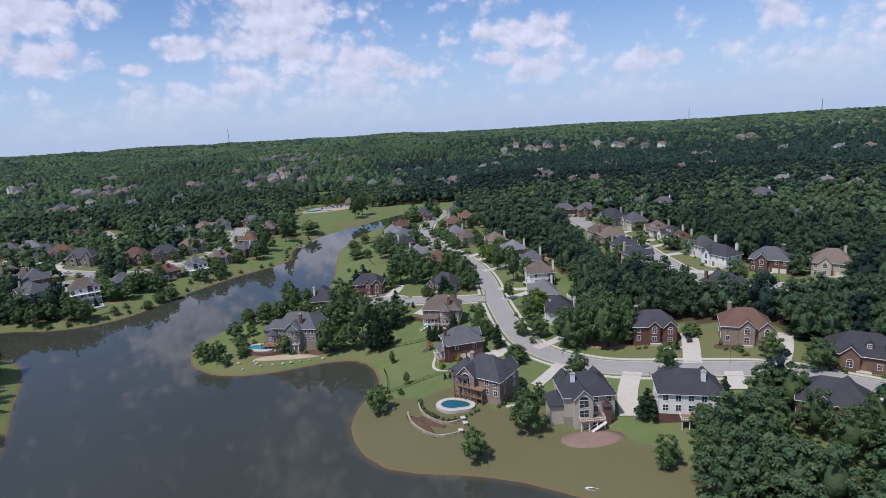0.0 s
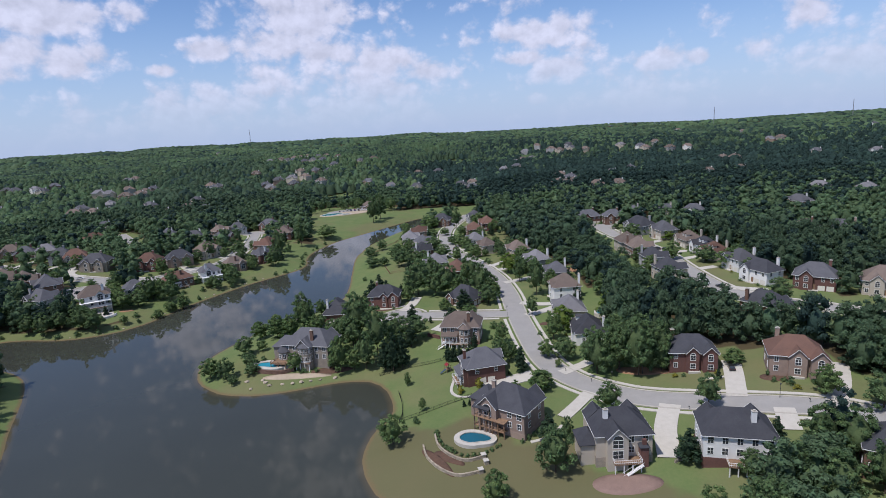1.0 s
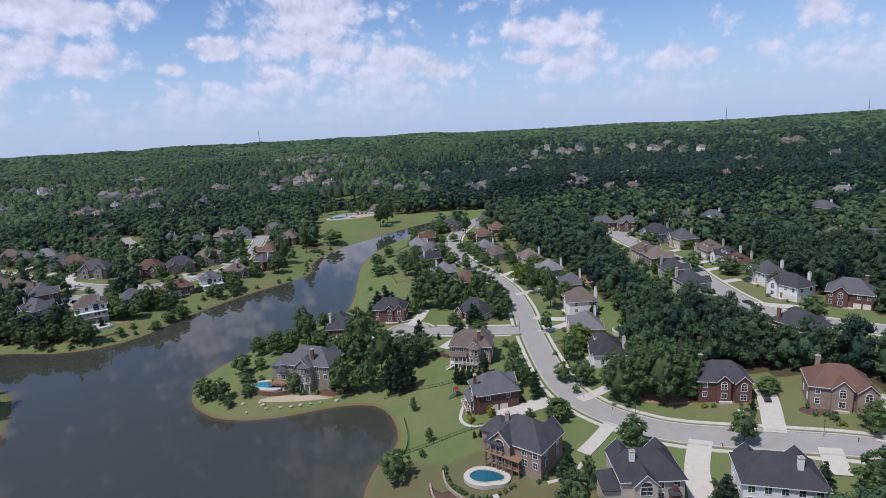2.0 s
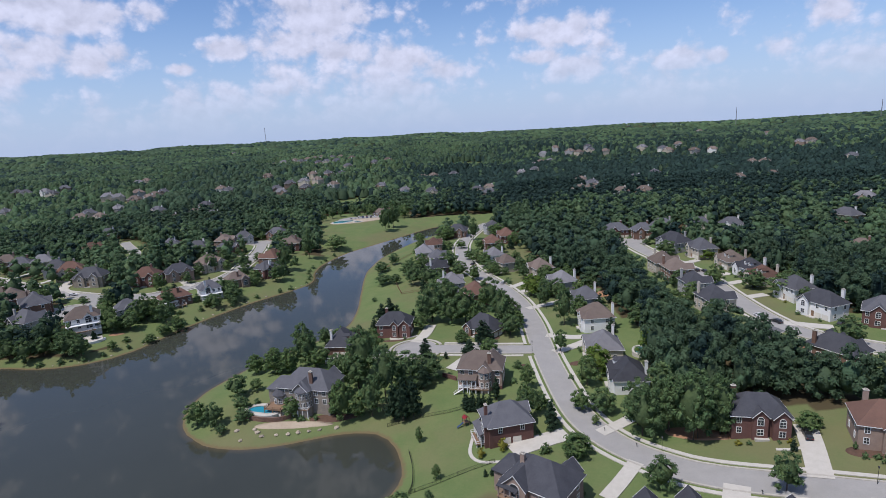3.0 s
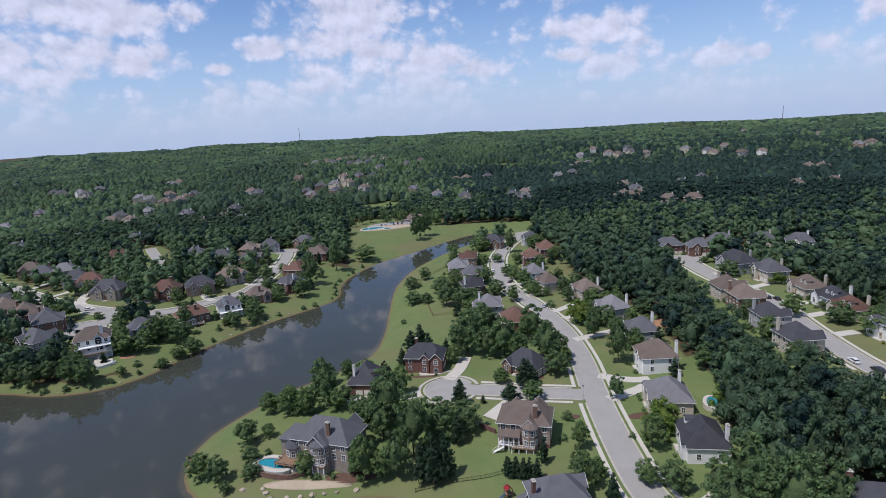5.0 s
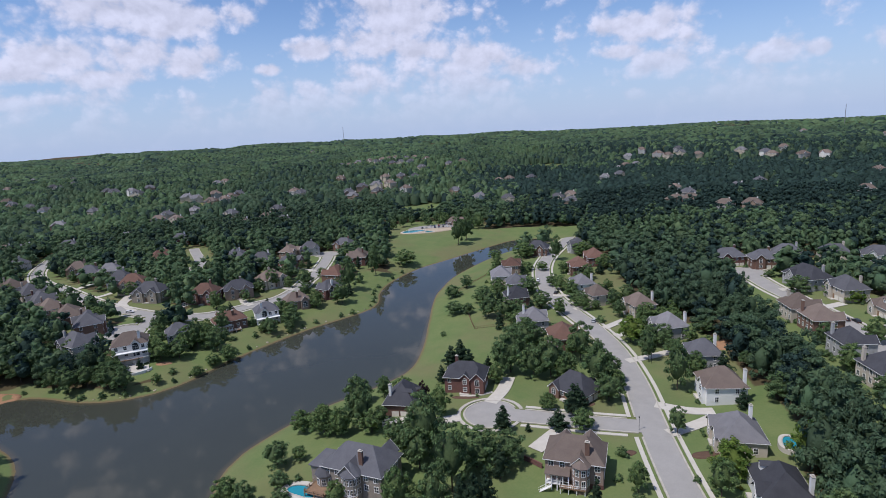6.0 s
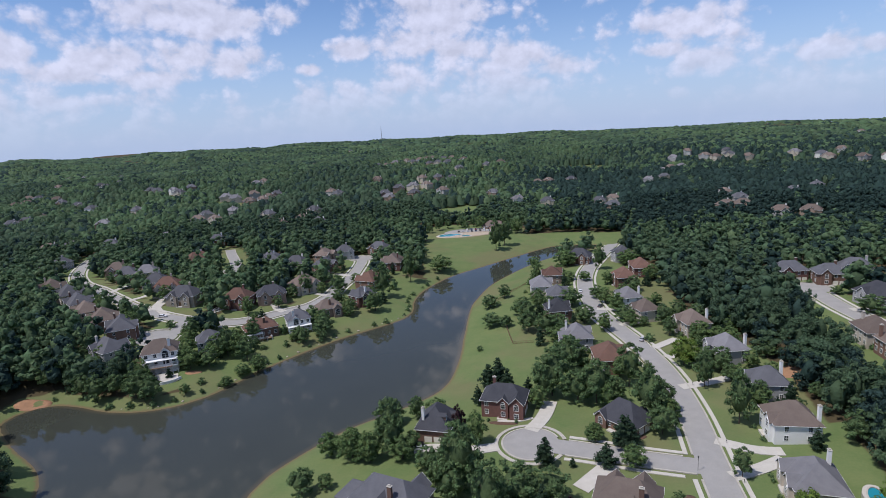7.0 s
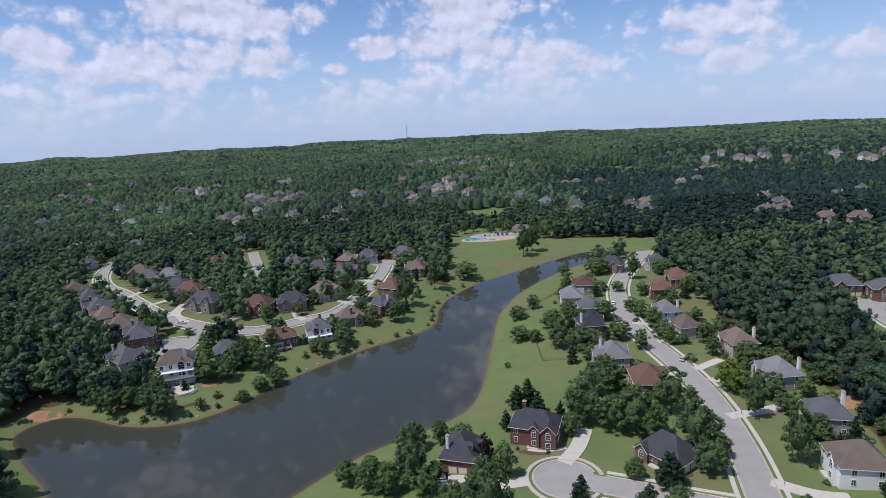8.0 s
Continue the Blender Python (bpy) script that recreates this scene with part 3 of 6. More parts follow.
def gable_wall(bm, x, w, y0, y1, z0, z, pitch, back):
    """The body of a bay, with the triangle of wall under its gable; back: towards +y."""
    box(bm, x - w / 2, min(y0, y1), z0, x + w / 2, max(y0, y1), z)
    y = y1 if back else y0
    y2 = y - 0.3 if back else y + 0.3
    t = [bm.verts.new(p) for p in ((x - w / 2, y, z), (x + w / 2, y, z), (x, y, z + pitch * w / 2), (x - w / 2, y2, z), (x + w / 2, y2, z), (x, y2, z + pitch * w / 2))]
    for f in ((0, 1, 2), (5, 4, 3), (0, 3, 4, 1), (1, 4, 5, 2), (2, 5, 3, 0)):
        bm.faces.new([t[i] for i in f])


SHARED = {}


def window_meshes(w, h, arch=False):
    key = (round(w, 1), round(h, 1), arch)
    if key not in SHARED:
        bm = bmesh.new()
        f = 0.12
        for x0, z0, x1, z1 in ((-w / 2 - f, -f, w / 2 + f, 0), (-w / 2 - f, h, w / 2 + f, h + f), (-w / 2 - f, 0, -w / 2, h), (w / 2, 0, w / 2 + f, h), (-w / 2, h / 2 - 0.03, w / 2, h / 2 + 0.03), (-0.03, 0, 0.03, h / 2 - 0.03), (-0.03, h / 2 + 0.03, 0.03, h)):
            box(bm, x0, -0.08, z0, x1, 0.03, z1)
        if arch:
            n = 8
            inner = [(w / 2 * math.cos(math.pi * i / n), h + f + w / 2 * math.sin(math.pi * i / n) * 0.9) for i in range(n + 1)]
            outer = [(x * (1 + 2 * f / w), h + f + (z - h - f) * (1 + 2 * f / w)) for x, z in inner]
            for i in range(n):
                q = [bm.verts.new((p[0], y, p[1])) for y in (-0.08, 0.03) for p in (inner[i], outer[i], outer[i + 1], inner[i + 1])]
                for g in ((0, 1, 2, 3), (7, 6, 5, 4), (1, 5, 6, 2), (3, 7, 4, 0)):
                    bm.faces.new([q[k] for k in g])
        frame_me = finish("window", bm, TRIM)
        bm = bmesh.new()
        box(bm, -w / 2, -0.035, 0, w / 2, 0.02, h)
        if arch:
            n = 8
            for y in (-0.035,):
                ring = [bm.verts.new((w / 2 * math.cos(math.pi * i / n), y, h + f + w / 2 * math.sin(math.pi * i / n) * 0.9)) for i in range(n + 1)]
                bm.faces.new(ring[::-1])
        SHARED[key] = frame_me, finish("pane", bm, GLASS)
    return SHARED[key]


def add_window(parent, x, y, z, face, w=1.1, h=1.6, arch=False):
    """face: degrees by which the wall is turned; 0 looks to -y."""
    a, b = window_meshes(w, h, arch)
    ob = part("window", a, TRIM, parent, at=pose(x, y, z, 0, 0, face))
    part("pane", b, GLASS, ob)


def door_mesh(w, h, mat, panels):
    key = ("door", w, h, mat.name)
    if key not in SHARED:
        bm = bmesh.new()
        rows = [[bm.verts.new((-w / 2 + w * i / panels, -0.03, h * j / 4)) for i in range(panels + 1)] for j in range(5)]
        for a, b in zip(rows, rows[1:]):
            for i in range(panels):
                bm.faces.new((a[i], a[i + 1], b[i + 1], b[i]))
        edge = [e for e in bm.edges if len(e.link_faces) == 1]
        side = bmesh.ops.extrude_edge_only(bm, edges=edge)["geom"]
        for v in side:
            if isinstance(v, bmesh.types.BMVert):
                v.co.y = 0.03
        bm.normal_update()
        fronts = [f for f in bm.faces if abs(f.normal.y) > 0.9]
        bmesh.ops.inset_individual(bm, faces=fronts, thickness=0.08, depth=-0.03)
        SHARED[key] = finish("door", bm, mat)
    return SHARED[key]


FOOTPRINTS = []
HOUSE_SCALE = 0.87
FRONTS = []


def house(x, y, front, w, d, wall, roof, label, storeys=2, bays=(), rear=(), wing=None, chimney=None, garage="", deck=0, low=None, pitch=0.8, detail=2, lift=0.0):
    """A house at x, y whose front looks towards 'front' (degrees from +x). bays, rear: gabled bays (x, width, depth) on either side.
    wing: a lower second body (x, y, width, depth, storeys). garage: the wall that holds the doors (f, b, l, r). deck: width of a raised deck at the back."""
    k = HOUSE_SCALE * (1 if detail > 1 else 1.14)
    w, d, bays, rear = w * k, d * k, [(a * k, b * k, c) for a, b, c in bays], [(a * k, b * k, c) for a, b, c in rear]
    wing = wing and (*(v * k for v in wing[:4]), wing[4])
    chimney = chimney and (chimney[0] * k, chimney[1] * k, chimney[2])
    deck = deck * k
    z0 = ground_z(x, y) + lift
    ob = thing("house", pose(x, y, z0, 0, 0, front + 90), label, "house")
    FOOTPRINTS.append((x, y, max(w, d) / 2))
    if detail == 2:
        FRONTS.append((x, y, front + 90, w / 2, d / 2 + max([b[2] for b in bays], default=0)))
    wm, rm = WALLS[wall], ROOFS[roof]
    H, base = 0.4 + 2.95 * storeys, -4.0 - 1.5 * lift
    X, Y = w / 2, d / 2
    bm = bmesh.new()
    box(bm, -X, -Y, base, X, Y, H)
    for bx, bw, proj in bays:
        gable_wall(bm, bx, bw, -Y - proj, -Y + 0.2, base, H - 0.05, 1.0, False)
    for bx, bw, proj in rear:
        gable_wall(bm, bx, bw, Y - 0.2, Y + proj, base, H - 0.05, 1.0, True)
    if wing:
        wx, wy, ww, wd, ws = wing
        wh = 0.4 + 2.95 * ws
        box(bm, wx - ww / 2, wy - wd / 2, base, wx + ww / 2, wy + wd / 2, wh)
    part("wall", bm, wm, ob)
    if low:
        # Basement storey in a second material, a little proud of the walls above.
        bm = bmesh.new()
        box(bm, -X - 0.06, -Y - 0.06, base, X + 0.06, Y + 0.06, 0.2)
        part("foundation_wall", bm, WALLS[low], ob, "brick foundation wall")
    bm = bmesh.new()
    top = hip_roof(bm, -X, -Y, X, Y, H, pitch)
    for bx, bw, proj in bays:
        reach = (bw / 2 + 0.35) * 1.0 / pitch
        gable_roof(bm, bx, bw, -Y - proj - 0.4, -Y - 0.5 + reach, H, 1.0)
    for bx, bw, proj in rear:
        reach = (bw / 2 + 0.35) * 1.0 / pitch
        gable_roof(bm, bx, bw, Y + 0.5 - reach, Y + proj + 0.4, H, 1.0)
    if wing:
        hip_roof(bm, wx - ww / 2, wy - wd / 2, wx + ww / 2, wy + wd / 2, wh, pitch)
    part("roof", bm, rm, ob)
    # White rakes and eaves.
    bm = bmesh.new()
    e = 0.62
    for a in ((-X - e, -Y - e, X + e, -Y - e + 0.06), (-X - e, Y + e - 0.06, X + e, Y + e), (-X - e, -Y - e + 0.06, -X - e + 0.06, Y + e - 0.06), (X + e - 0.06, -Y - e + 0.06, X + e, Y + e - 0.06)):
        box(bm, a[0], a[1], H - 0.24, a[2], a[3], H - 0.06)
    for sign, some in ((-1, bays), (1, rear)):
        for bx, bw, proj in some:
            yy = sign * (Y + proj + 0.43)
            s = bw / 2 + 0.38
            for k in (-1, 1):
                q = [bm.verts.new((bx + k * u, yy + v, H + t)) for v in (-0.04, 0.04) for u, t in ((s, -0.2), (0, s - 0.2), (0, s - 0.02), (s, -0.02))]
                for f in ((0, 1, 2, 3), (7, 6, 5, 4), (0, 4, 5, 1), (2, 6, 7, 3), (0, 3, 7, 4)):
                    bm.faces.new([q[i] for i in f])
    part("trim", bm, TRIM, ob, "white painted eaves board")
    if chimney:
        cx, cy, cm = chimney
        bm = bmesh.new()
        box(bm, cx - 0.6, cy - 0.42, -3, cx + 0.6, cy + 0.42, top + 0.4)
        ch = part("chimney", bm, WALLS[cm], ob)
        bm = bmesh.new()
        box(bm, cx - 0.7, cy - 0.52, top + 0.4, cx + 0.7, cy + 0.52, top + 0.55)
        box(bm, cx - 0.3, cy - 0.22, top + 0.55, cx + 0.3, cy + 0.22, top + 0.9)
        part("chimney_cap", bm, KERB, ch, "concrete chimney cap")
    if storeys == 1.5 and detail:
        for u in (-0.45, 0.1, 0.6):
            if any(abs(u * X - bx) < bw / 2 + 1.2 for bx, bw, _ in bays):
                continue
            face = -Y * 0.72
            low = H + pitch * (Y + 0.55 + face) - 0.3
            bm = bmesh.new()
            gable_wall(bm, u * X, 1.7, face, face + 2.0, low, low + 1.7, 1.0, False)
            dormer = part("dormer", bm, wm, ob)
            bm = bmesh.new()
            gable_roof(bm, u * X, 1.7, face - 0.25, face + 3.2, low + 1.7, 1.0, 0.2, 0.1)
            part("dormer_roof", bm, rm, dormer)
            add_window(ob, u * X, face - 0.02, low + 0.5, 0, 0.9, 1.1)
    # Openings; a farther house has them on the sides that look towards the lake.
    lakeward = math.atan2(60 - y, -10 - x)
    shows = [detail > 1 or math.cos(radians(front + a) - lakeward) > -0.15 for a in (0, 180, 270, 90)]
    if detail:
        taken = lambda u, some: any(abs(u - bx) < bw / 2 + 0.7 for bx, bw, _ in some)
        for s in range(int(storeys)):
            z = 1.2 + 2.95 * s
            n = max(2, round(w / 3.4))
            for i in range(n):
                u = -X + w * (i + 0.5) / n
                if shows[0] and not taken(u, bays) and not (garage == "f" and s == 0 and u > X - 6.5) and not (s == 0 and abs(u) < 1.6):
                    add_window(ob, u, -Y - 0.02, z, 0)
                if shows[1] and not taken(u, rear):
                    add_window(ob, u, Y + 0.02, z, 180, 1.3, 1.7)
            if detail > 1 or math.hypot(x, y) < 570:
                m = max(1, round(d / 5.5))
                for i in range(m):
                    v = -Y + d * (i + 0.5) / m
                    if shows[2] and not (garage == "l" and s == 0) and not (wing and wing[0] < 0):
                        add_window(ob, -X - 0.02, v, z, 270)
                    if shows[3] and not (garage == "r" and s == 0) and not (wing and wing[0] > 0):
                        add_window(ob, X + 0.02, v, z, 90)
            for bx, bw, proj in bays if shows[0] else ():
                if not (garage == "f" and s == 0 and bx > X - 5):
                    add_window(ob, bx, -Y - proj - 0.02, z - (0.1 if s else 0), 0, min(1.5, bw * 0.38), 1.6, s == int(storeys) - 1)
            for bx, bw, proj in rear if shows[1] else ():
                add_window(ob, bx, Y + proj + 0.02, z - 0.3, 180, min(2.6, bw * 0.6), 2.1, s == int(storeys) - 1)
        if shows[0]:
            part("front_door", door_mesh(1.2, 2.3, TIMBER, 2), TIMBER, ob, "dark wooden front door", pose(0, -Y - 0.05, 0.4, 0, 0, 0))
            bm = bmesh.new()
            box(bm, -1.8, -Y - 1.8, -1.5, 1.8, -Y - 0.08, 0.35)
            part("porch_step", bm, CONCRETE, ob, "concrete porch step")
        if garage:
            for k in (-1.6, 1.6):
                at = {"f": pose(X - 3.6 + k, -Y - 0.05, 0.1), "b": pose(X - 3.6 + k, Y + 0.05, 0.1, 0, 0, 180), "l": pose(-X - 0.05, k, 0.1, 0, 0, 270), "r": pose(X + 0.05, k, 0.1, 0, 0, 90)}[garage]
                part("garage_door", door_mesh(2.6, 2.2, CREAM, 4), CREAM, ob, "cream panelled garage door", at)
    if deck:
        dz, dw = 0.2, deck / 2
        dk = part("deck", (lambda b: (box(b, -dw, Y + 0.08, dz - 0.25, dw, Y + 3.6, dz), b)[1])(bmesh.new()), TIMBER, ob, "raised wooden deck")
        bm = bmesh.new()
        for zz in (0.35, 1.0):
            box(bm, -dw, Y + 3.5, dz + zz, dw, Y + 3.58, dz + zz + 0.08)
            for k in (-1, 1):
                box(bm, k * dw - 0.04, Y + 0.1, dz + zz, k * dw + 0.04, Y + 3.5, dz + zz + 0.08)
        n = max(3, round(deck / 0.5))
        for i in range(n + 1):
            u = -dw + deck * i / n
            box(bm, u - 0.03, Y + 3.51, dz, u + 0.03, Y + 3.57, dz + 1.0)
        part("railing", bm, TRIM, dk, "white deck railing")
        for i in range(4):
            bm = bmesh.new()
            u = -dw + 0.2 + (deck - 0.4) * i / 3
            box(bm, u - 0.12, Y + 3.3, -4, u + 0.12, Y + 3.5, dz - 0.25)
            part("post", bm, TRIM, dk, "white deck post")
    return ob


def tower(ob, x, y, r, tall, wall, roof, sides=10, storeys=2):
    """A round bay with a conical roof, its windows between slim mullions."""
    bm = bmesh.new()
    bmesh.ops.create_cone(bm, cap_ends=True, segments=sides, radius1=r, radius2=r, depth=tall + 5, matrix=Matrix.Translation((x, y, (tall - 5) / 2)))
    part("tower_wall", bm, WALLS[wall], ob)
    bm = bmesh.new()
    bmesh.ops.create_cone(bm, cap_ends=True, segments=sides, radius1=r + 0.5, radius2=0.02, depth=r * 1.15, matrix=Matrix.Translation((x, y, tall + r * 0.575)))
    part("tower_roof", bm, ROOFS[roof], ob, "conical shingled roof")
    for s in range(storeys):
        for i in range(sides):
            a = 2 * math.pi * (i + 0.5) / sides
            k = r * math.cos(math.pi / sides) + 0.02
            if math.sin(a) > -0.3:
                add_window(ob, x + k * math.cos(a), y + k * math.sin(a), 0.9 + 2.95 * s - (0.0 if s else 0.2), math.degrees(a) + 90, r * 0.42, 1.8)


def arcade(ob, x0, x1, y, floor, n, tall=2.5, roof=None, mat=None):
    """A covered gallery of posts and rails along the back, under a lean-to roof or a flat one."""
    mat = mat or TRIM
    bm = bmesh.new()
    box(bm, x0, y, floor - 0.2, x1, y + 2.2, floor)
    box(bm, x0, y + 1.95, floor + tall, x1, y + 2.2, floor + tall + 0.28)
    deck = part("gallery", bm, mat, ob, "gallery floor and beam")
    bm = bmesh.new()
    rise = 1.0 if roof else 0.1
    q = [bm.verts.new((x, yy, floor + tall + z + t)) for t in (0.3, 0.46) for x, yy, z in ((x0 - 0.3, y, rise), (x1 + 0.3, y, rise), (x1 + 0.3, y + 2.6, 0), (x0 - 0.3, y + 2.6, 0))]
    for f in ((3, 2, 1, 0), (4, 5, 6, 7), (0, 1, 5, 4), (1, 2, 6, 5), (2, 3, 7, 6), (3, 0, 4, 7)):
        bm.faces.new([q[i] for i in f])
    part("gallery_roof", bm, ROOFS[roof] if roof else mat, deck, "shingled lean-to roof" if roof else "")
    for i in range(n + 1):
        u = x0 + (x1 - x0) * i / n
        part("post", (lambda b: (box(b, u - 0.14, y + 1.95, floor - 4.5, u + 0.14, y + 2.2, floor + tall), b)[1])(bmesh.new()), mat, deck)
    part("railing", (lambda b: (box(b, x0, y + 2.05, floor + 0.85, x1, y + 2.12, floor + 0.95), b)[1])(bmesh.new()), mat, deck)


def stairs(ob, x, y, top, low):
    """An outside flight from a deck to the ground, running along x."""
    n = max(3, round((top - low) / 0.18))
    for i in range(n):
        part("step", (lambda b: (box(b, x + 0.27 * i, y, top - 0.18 * (i + 1) - 0.06, x + 0.27 * i + 0.3, y + 1.1, top - 0.18 * (i + 1)), b)[1])(bmesh.new()), TRIM, ob)
    bm = bmesh.new()
    for yy in (y - 0.05, y + 1.1):
        q = [bm.verts.new((x + u, yy + v, z)) for v in (0, 0.05) for u, z in ((0, top + 0.8), (0, top + 0.9), (0.27 * n, low + 0.9), (0.27 * n, low + 0.8))]
        for f in ((0, 1, 2, 3), (7, 6, 5, 4), (1, 5, 6, 2), (0, 3, 7, 4)):
            bm.faces.new([q[i] for i in f])
    part("handrail", bm, TRIM, ob, "white stair handrail")

# The street by the near shore.
pool_house = house(9.5, 168, 55, 18, 14, "tan", "charcoal", "large brick house with charcoal hipped roof above a pool", 2, [(-5, 6, 1.2)], [(4, 7, 1.5)], (11, -3, 9, 9, 1.3), (5, 2, "tan"), "f", 0, "tan", lift=1.2)
deck_house = house(36.5, 152, 92, 16.5, 13, "beige", "charcoal", "beige house with charcoal roof and white rear deck", 2, [(-5.5, 6, 1.5), (5.5, 6, 1.5)], [(2.5, 6, 2.0)], (9.5, 1, 6, 8, 1), (4.5, 2.5, "white"), "l", 8, "stone", lift=1.8)
house(64, 146, 78, 19, 13, "white", "charcoal", "white sided house with charcoal roof and brick basement", 2, [(-6, 5.5, 1.2), (6, 5, 1.2)], [], None, (-4, 3, "white"), "l", 7, "red", lift=1.4)
house(95, 132, 60, 18, 13, "brown", "charcoal", "dark-roofed house half hidden by trees", 2, [(-4, 6, 1.2)], [(3, 5, 1)])
house(71.5, 194, 262, 17, 12, "red", "charcoal", "red brick house with charcoal roof and white front gables", 2, [(-0.5, 4.5, 0.9), (5.5, 5, 1.6)], [], None, (-6, 3, "red"), "r")
house(98.5, 182, 250, 17, 13, "tan", "brown", "tan stone house with red-brown roof and front gables", 2, [(0, 5.5, 1.2), (6.5, 5.5, 2.2)], [], None, (-5, 4, "tan"), "r")
house(121, 157, 236, 21, 14, "brown", "charcoal", "low brick house with broad charcoal roof and dormer", 1.5, [(-4, 5.5, 1.0)], [], (9, 2, 10, 11, 1), None, "")
lawn_house = house(2, 201, 15, 13, 15.5, "red", "slate", "red brick house with slate-grey hipped roof by the lawn", 2, [(3, 5, 1)], [(-3, 5, 1.2)], None, (-2, 7.6, "red"), "l", 8)
bay_house = house(-5, 236, 82, 18, 13, "tan", "tan", "tan brick house with brown roof and tall rear bay", 2, [(4, 5, 1.0), (-4, 6, 1.4)], [(-2, 5, 1.5)], None, (-4, 4.5, "brown"), "l", 8, "red", lift=1.2)
point_house = house(-66, 228, 78, 22, 14, "stone", "slate", "large stone house with slate-grey roofs above the shore", 2, [(-6, 6, 1.5)], [(0, 6.5, 2.2)], (11, 1, 12, 9, 1.5), (-3, 5, "brown"), "", 7, lift=1.6)
house(-44.5, 289, 268, 17.5, 12, "red", "charcoal", "red brick house with charcoal roof and white gabled front", 2, [(0.5, 4, 1.0), (6, 5.5, 1.8)], [], None, (-5, 4, "red"), "r")
house(-65, 271, 0, 15, 13, "brown", "charcoal", "brick house with steep charcoal roof by the lake", 1.5, [(3, 5, 1)], [], None, (-5, 4, "white"), "l", 0, None, 1.0)
house(-3.5, 283, 232, 17, 13, "brown", "charcoal", "low brown brick house with charcoal hipped roof", 1, [(-5.5, 5, 1)], [(3, 5, 1)], None, None, "r", 0, None, 0.95)
tower(point_house, -0.5, 6.6, 2.9, 6.4, "stone", "slate")
tower(point_house, 9.6, 5.2, 2.6, 3.6, "stone", "slate", 8, 1)
tower(bay_house, -2, 6.6, 2.3, 6.3, "tan", "tan", 8)
arcade(bay_house, 1.2, 7.4, 5.7, 0.2, 4, 2.5, "tan")
stairs(bay_house, 5.6, 8.2, 0.2, -2.4)
stairs(deck_house, -3.6, 9.1, 0.2, -3.2)
arcade(pool_house, 2.5, 7.6, 6.1, 3.1, 3, 2.4, "charcoal", WALLS["tan"])
arcade(pool_house, -2.5, 7.6, 6.1, 0.2, 5, 2.5, None, TIMBER)
arcade(lawn_house, -3.5, 4.5, 6.8, 0.2, 4, 2.5, "slate")
# The brick chimney breast of the deck house, under a small roof of its own.
bm = bmesh.new()
box(bm, -5.6, 5.7, -5, -3.6, 7.6, 3.6)
breast = part("chimney_breast", bm, WALLS["red"], deck_house, "red brick chimney breast")
bm = bmesh.new()
hip_roof(bm, -5.6, 5.5, -3.6, 7.6, 3.6, 0.7, 0.3, 0.15)
part("breast_roof", bm, ROOFS["charcoal"], breast)
bm = bmesh.new()
box(bm, -5.1, 6.6, 4.0, -4.1, 7.3, 5.6)
part("flue", bm, WALLS["red"], breast)
# A timber deck and a round summerhouse roof beside the pool on the point.
bm = bmesh.new()
box(bm, 6.4, 5.6, -0.05, 13.2, 11.2, 0.2)
point_deck = part("deck", bm, TIMBER, point_house, "red-brown timber deck")
for u, v in ((6.6, 11.0), (9.8, 11.0), (13.0, 11.0), (13.0, 8.4)):
    part("post", (lambda b: (box(b, u - 0.12, v - 0.12, -4.5, u + 0.12, v + 0.12, 1.1), b)[1])(bmesh.new()), TIMBER, point_deck)
for a in ((6.5, 11.05, 13.1, 11.15), (13.05, 5.8, 13.15, 11.05)):
    for z in (0.55, 1.0):
        part("rail", (lambda b: (box(b, a[0], a[1], z, a[2], a[3], z + 0.09), b)[1])(bmesh.new()), TIMBER, point_deck)
# East of the main street.
house(45.5, 284, 185, 14, 15, "white", "tan", "white house with brown roof and garage", 2, [(3, 5, 1)], [], None, (5, 7, "white"), "l", 0, None)
house(46, 311, 185, 13, 13, "grey", "slate", "grey sided house with slate roof", 2, [(-2, 5, 1)], [], None, (-3, 6.2, "white"), "")
house(39.5, 343, 200, 15, 13, "grey", "pale", "house with pale grey roof and brick front", 2, [(-4, 5, 1.5)], [], None, (4, 6.2, "white"), "l")
house(31, 374, 200, 15, 13, "beige", "tan", "beige house with tan roof among trees", 2, [(-3, 5, 1.5)], [], None, (3, 6.2, "white"), "l")
house(11.5, 391, 205, 13, 12, "beige", "tan", "beige house with tan roof beside the street", 2, [(-3, 5, 1)], [], None, None, "l")
house(4.5, 413, 200, 14, 12, "white", "pale", "white house with pale grey roof", 2, [(-3, 5, 1)], [], None, (4, 5, "white"), "l")
house(16, 480, 190, 16, 12, "red", "brown", "red brick house with red-brown roof", 2, [(-3, 5, 1)], detail=1)
house(4.5, 455, 195, 14, 12, "brown", "brown", "brick house with brown roof", 2, [(3, 5, 1)], detail=1)
house(6, 522, 200, 13, 12, "grey", "slate", "grey house with slate roof", 2, [(3, 5, 1)], detail=1)
house(42.5, 254, 178, 16, 14, "beige", "pale", "house with pale grey roof and pool behind", 1.5, [(4, 5, 1.2), (-4, 5, 1.2)], [], None, (-5, 5, "white"), "l")
house(45, 228, 178, 17, 13, "white", "charcoal", "white house with charcoal roof behind a lime-green tree", 1.5, [(4, 5, 1.2)], [], None, (5, 6, "white"), "l")
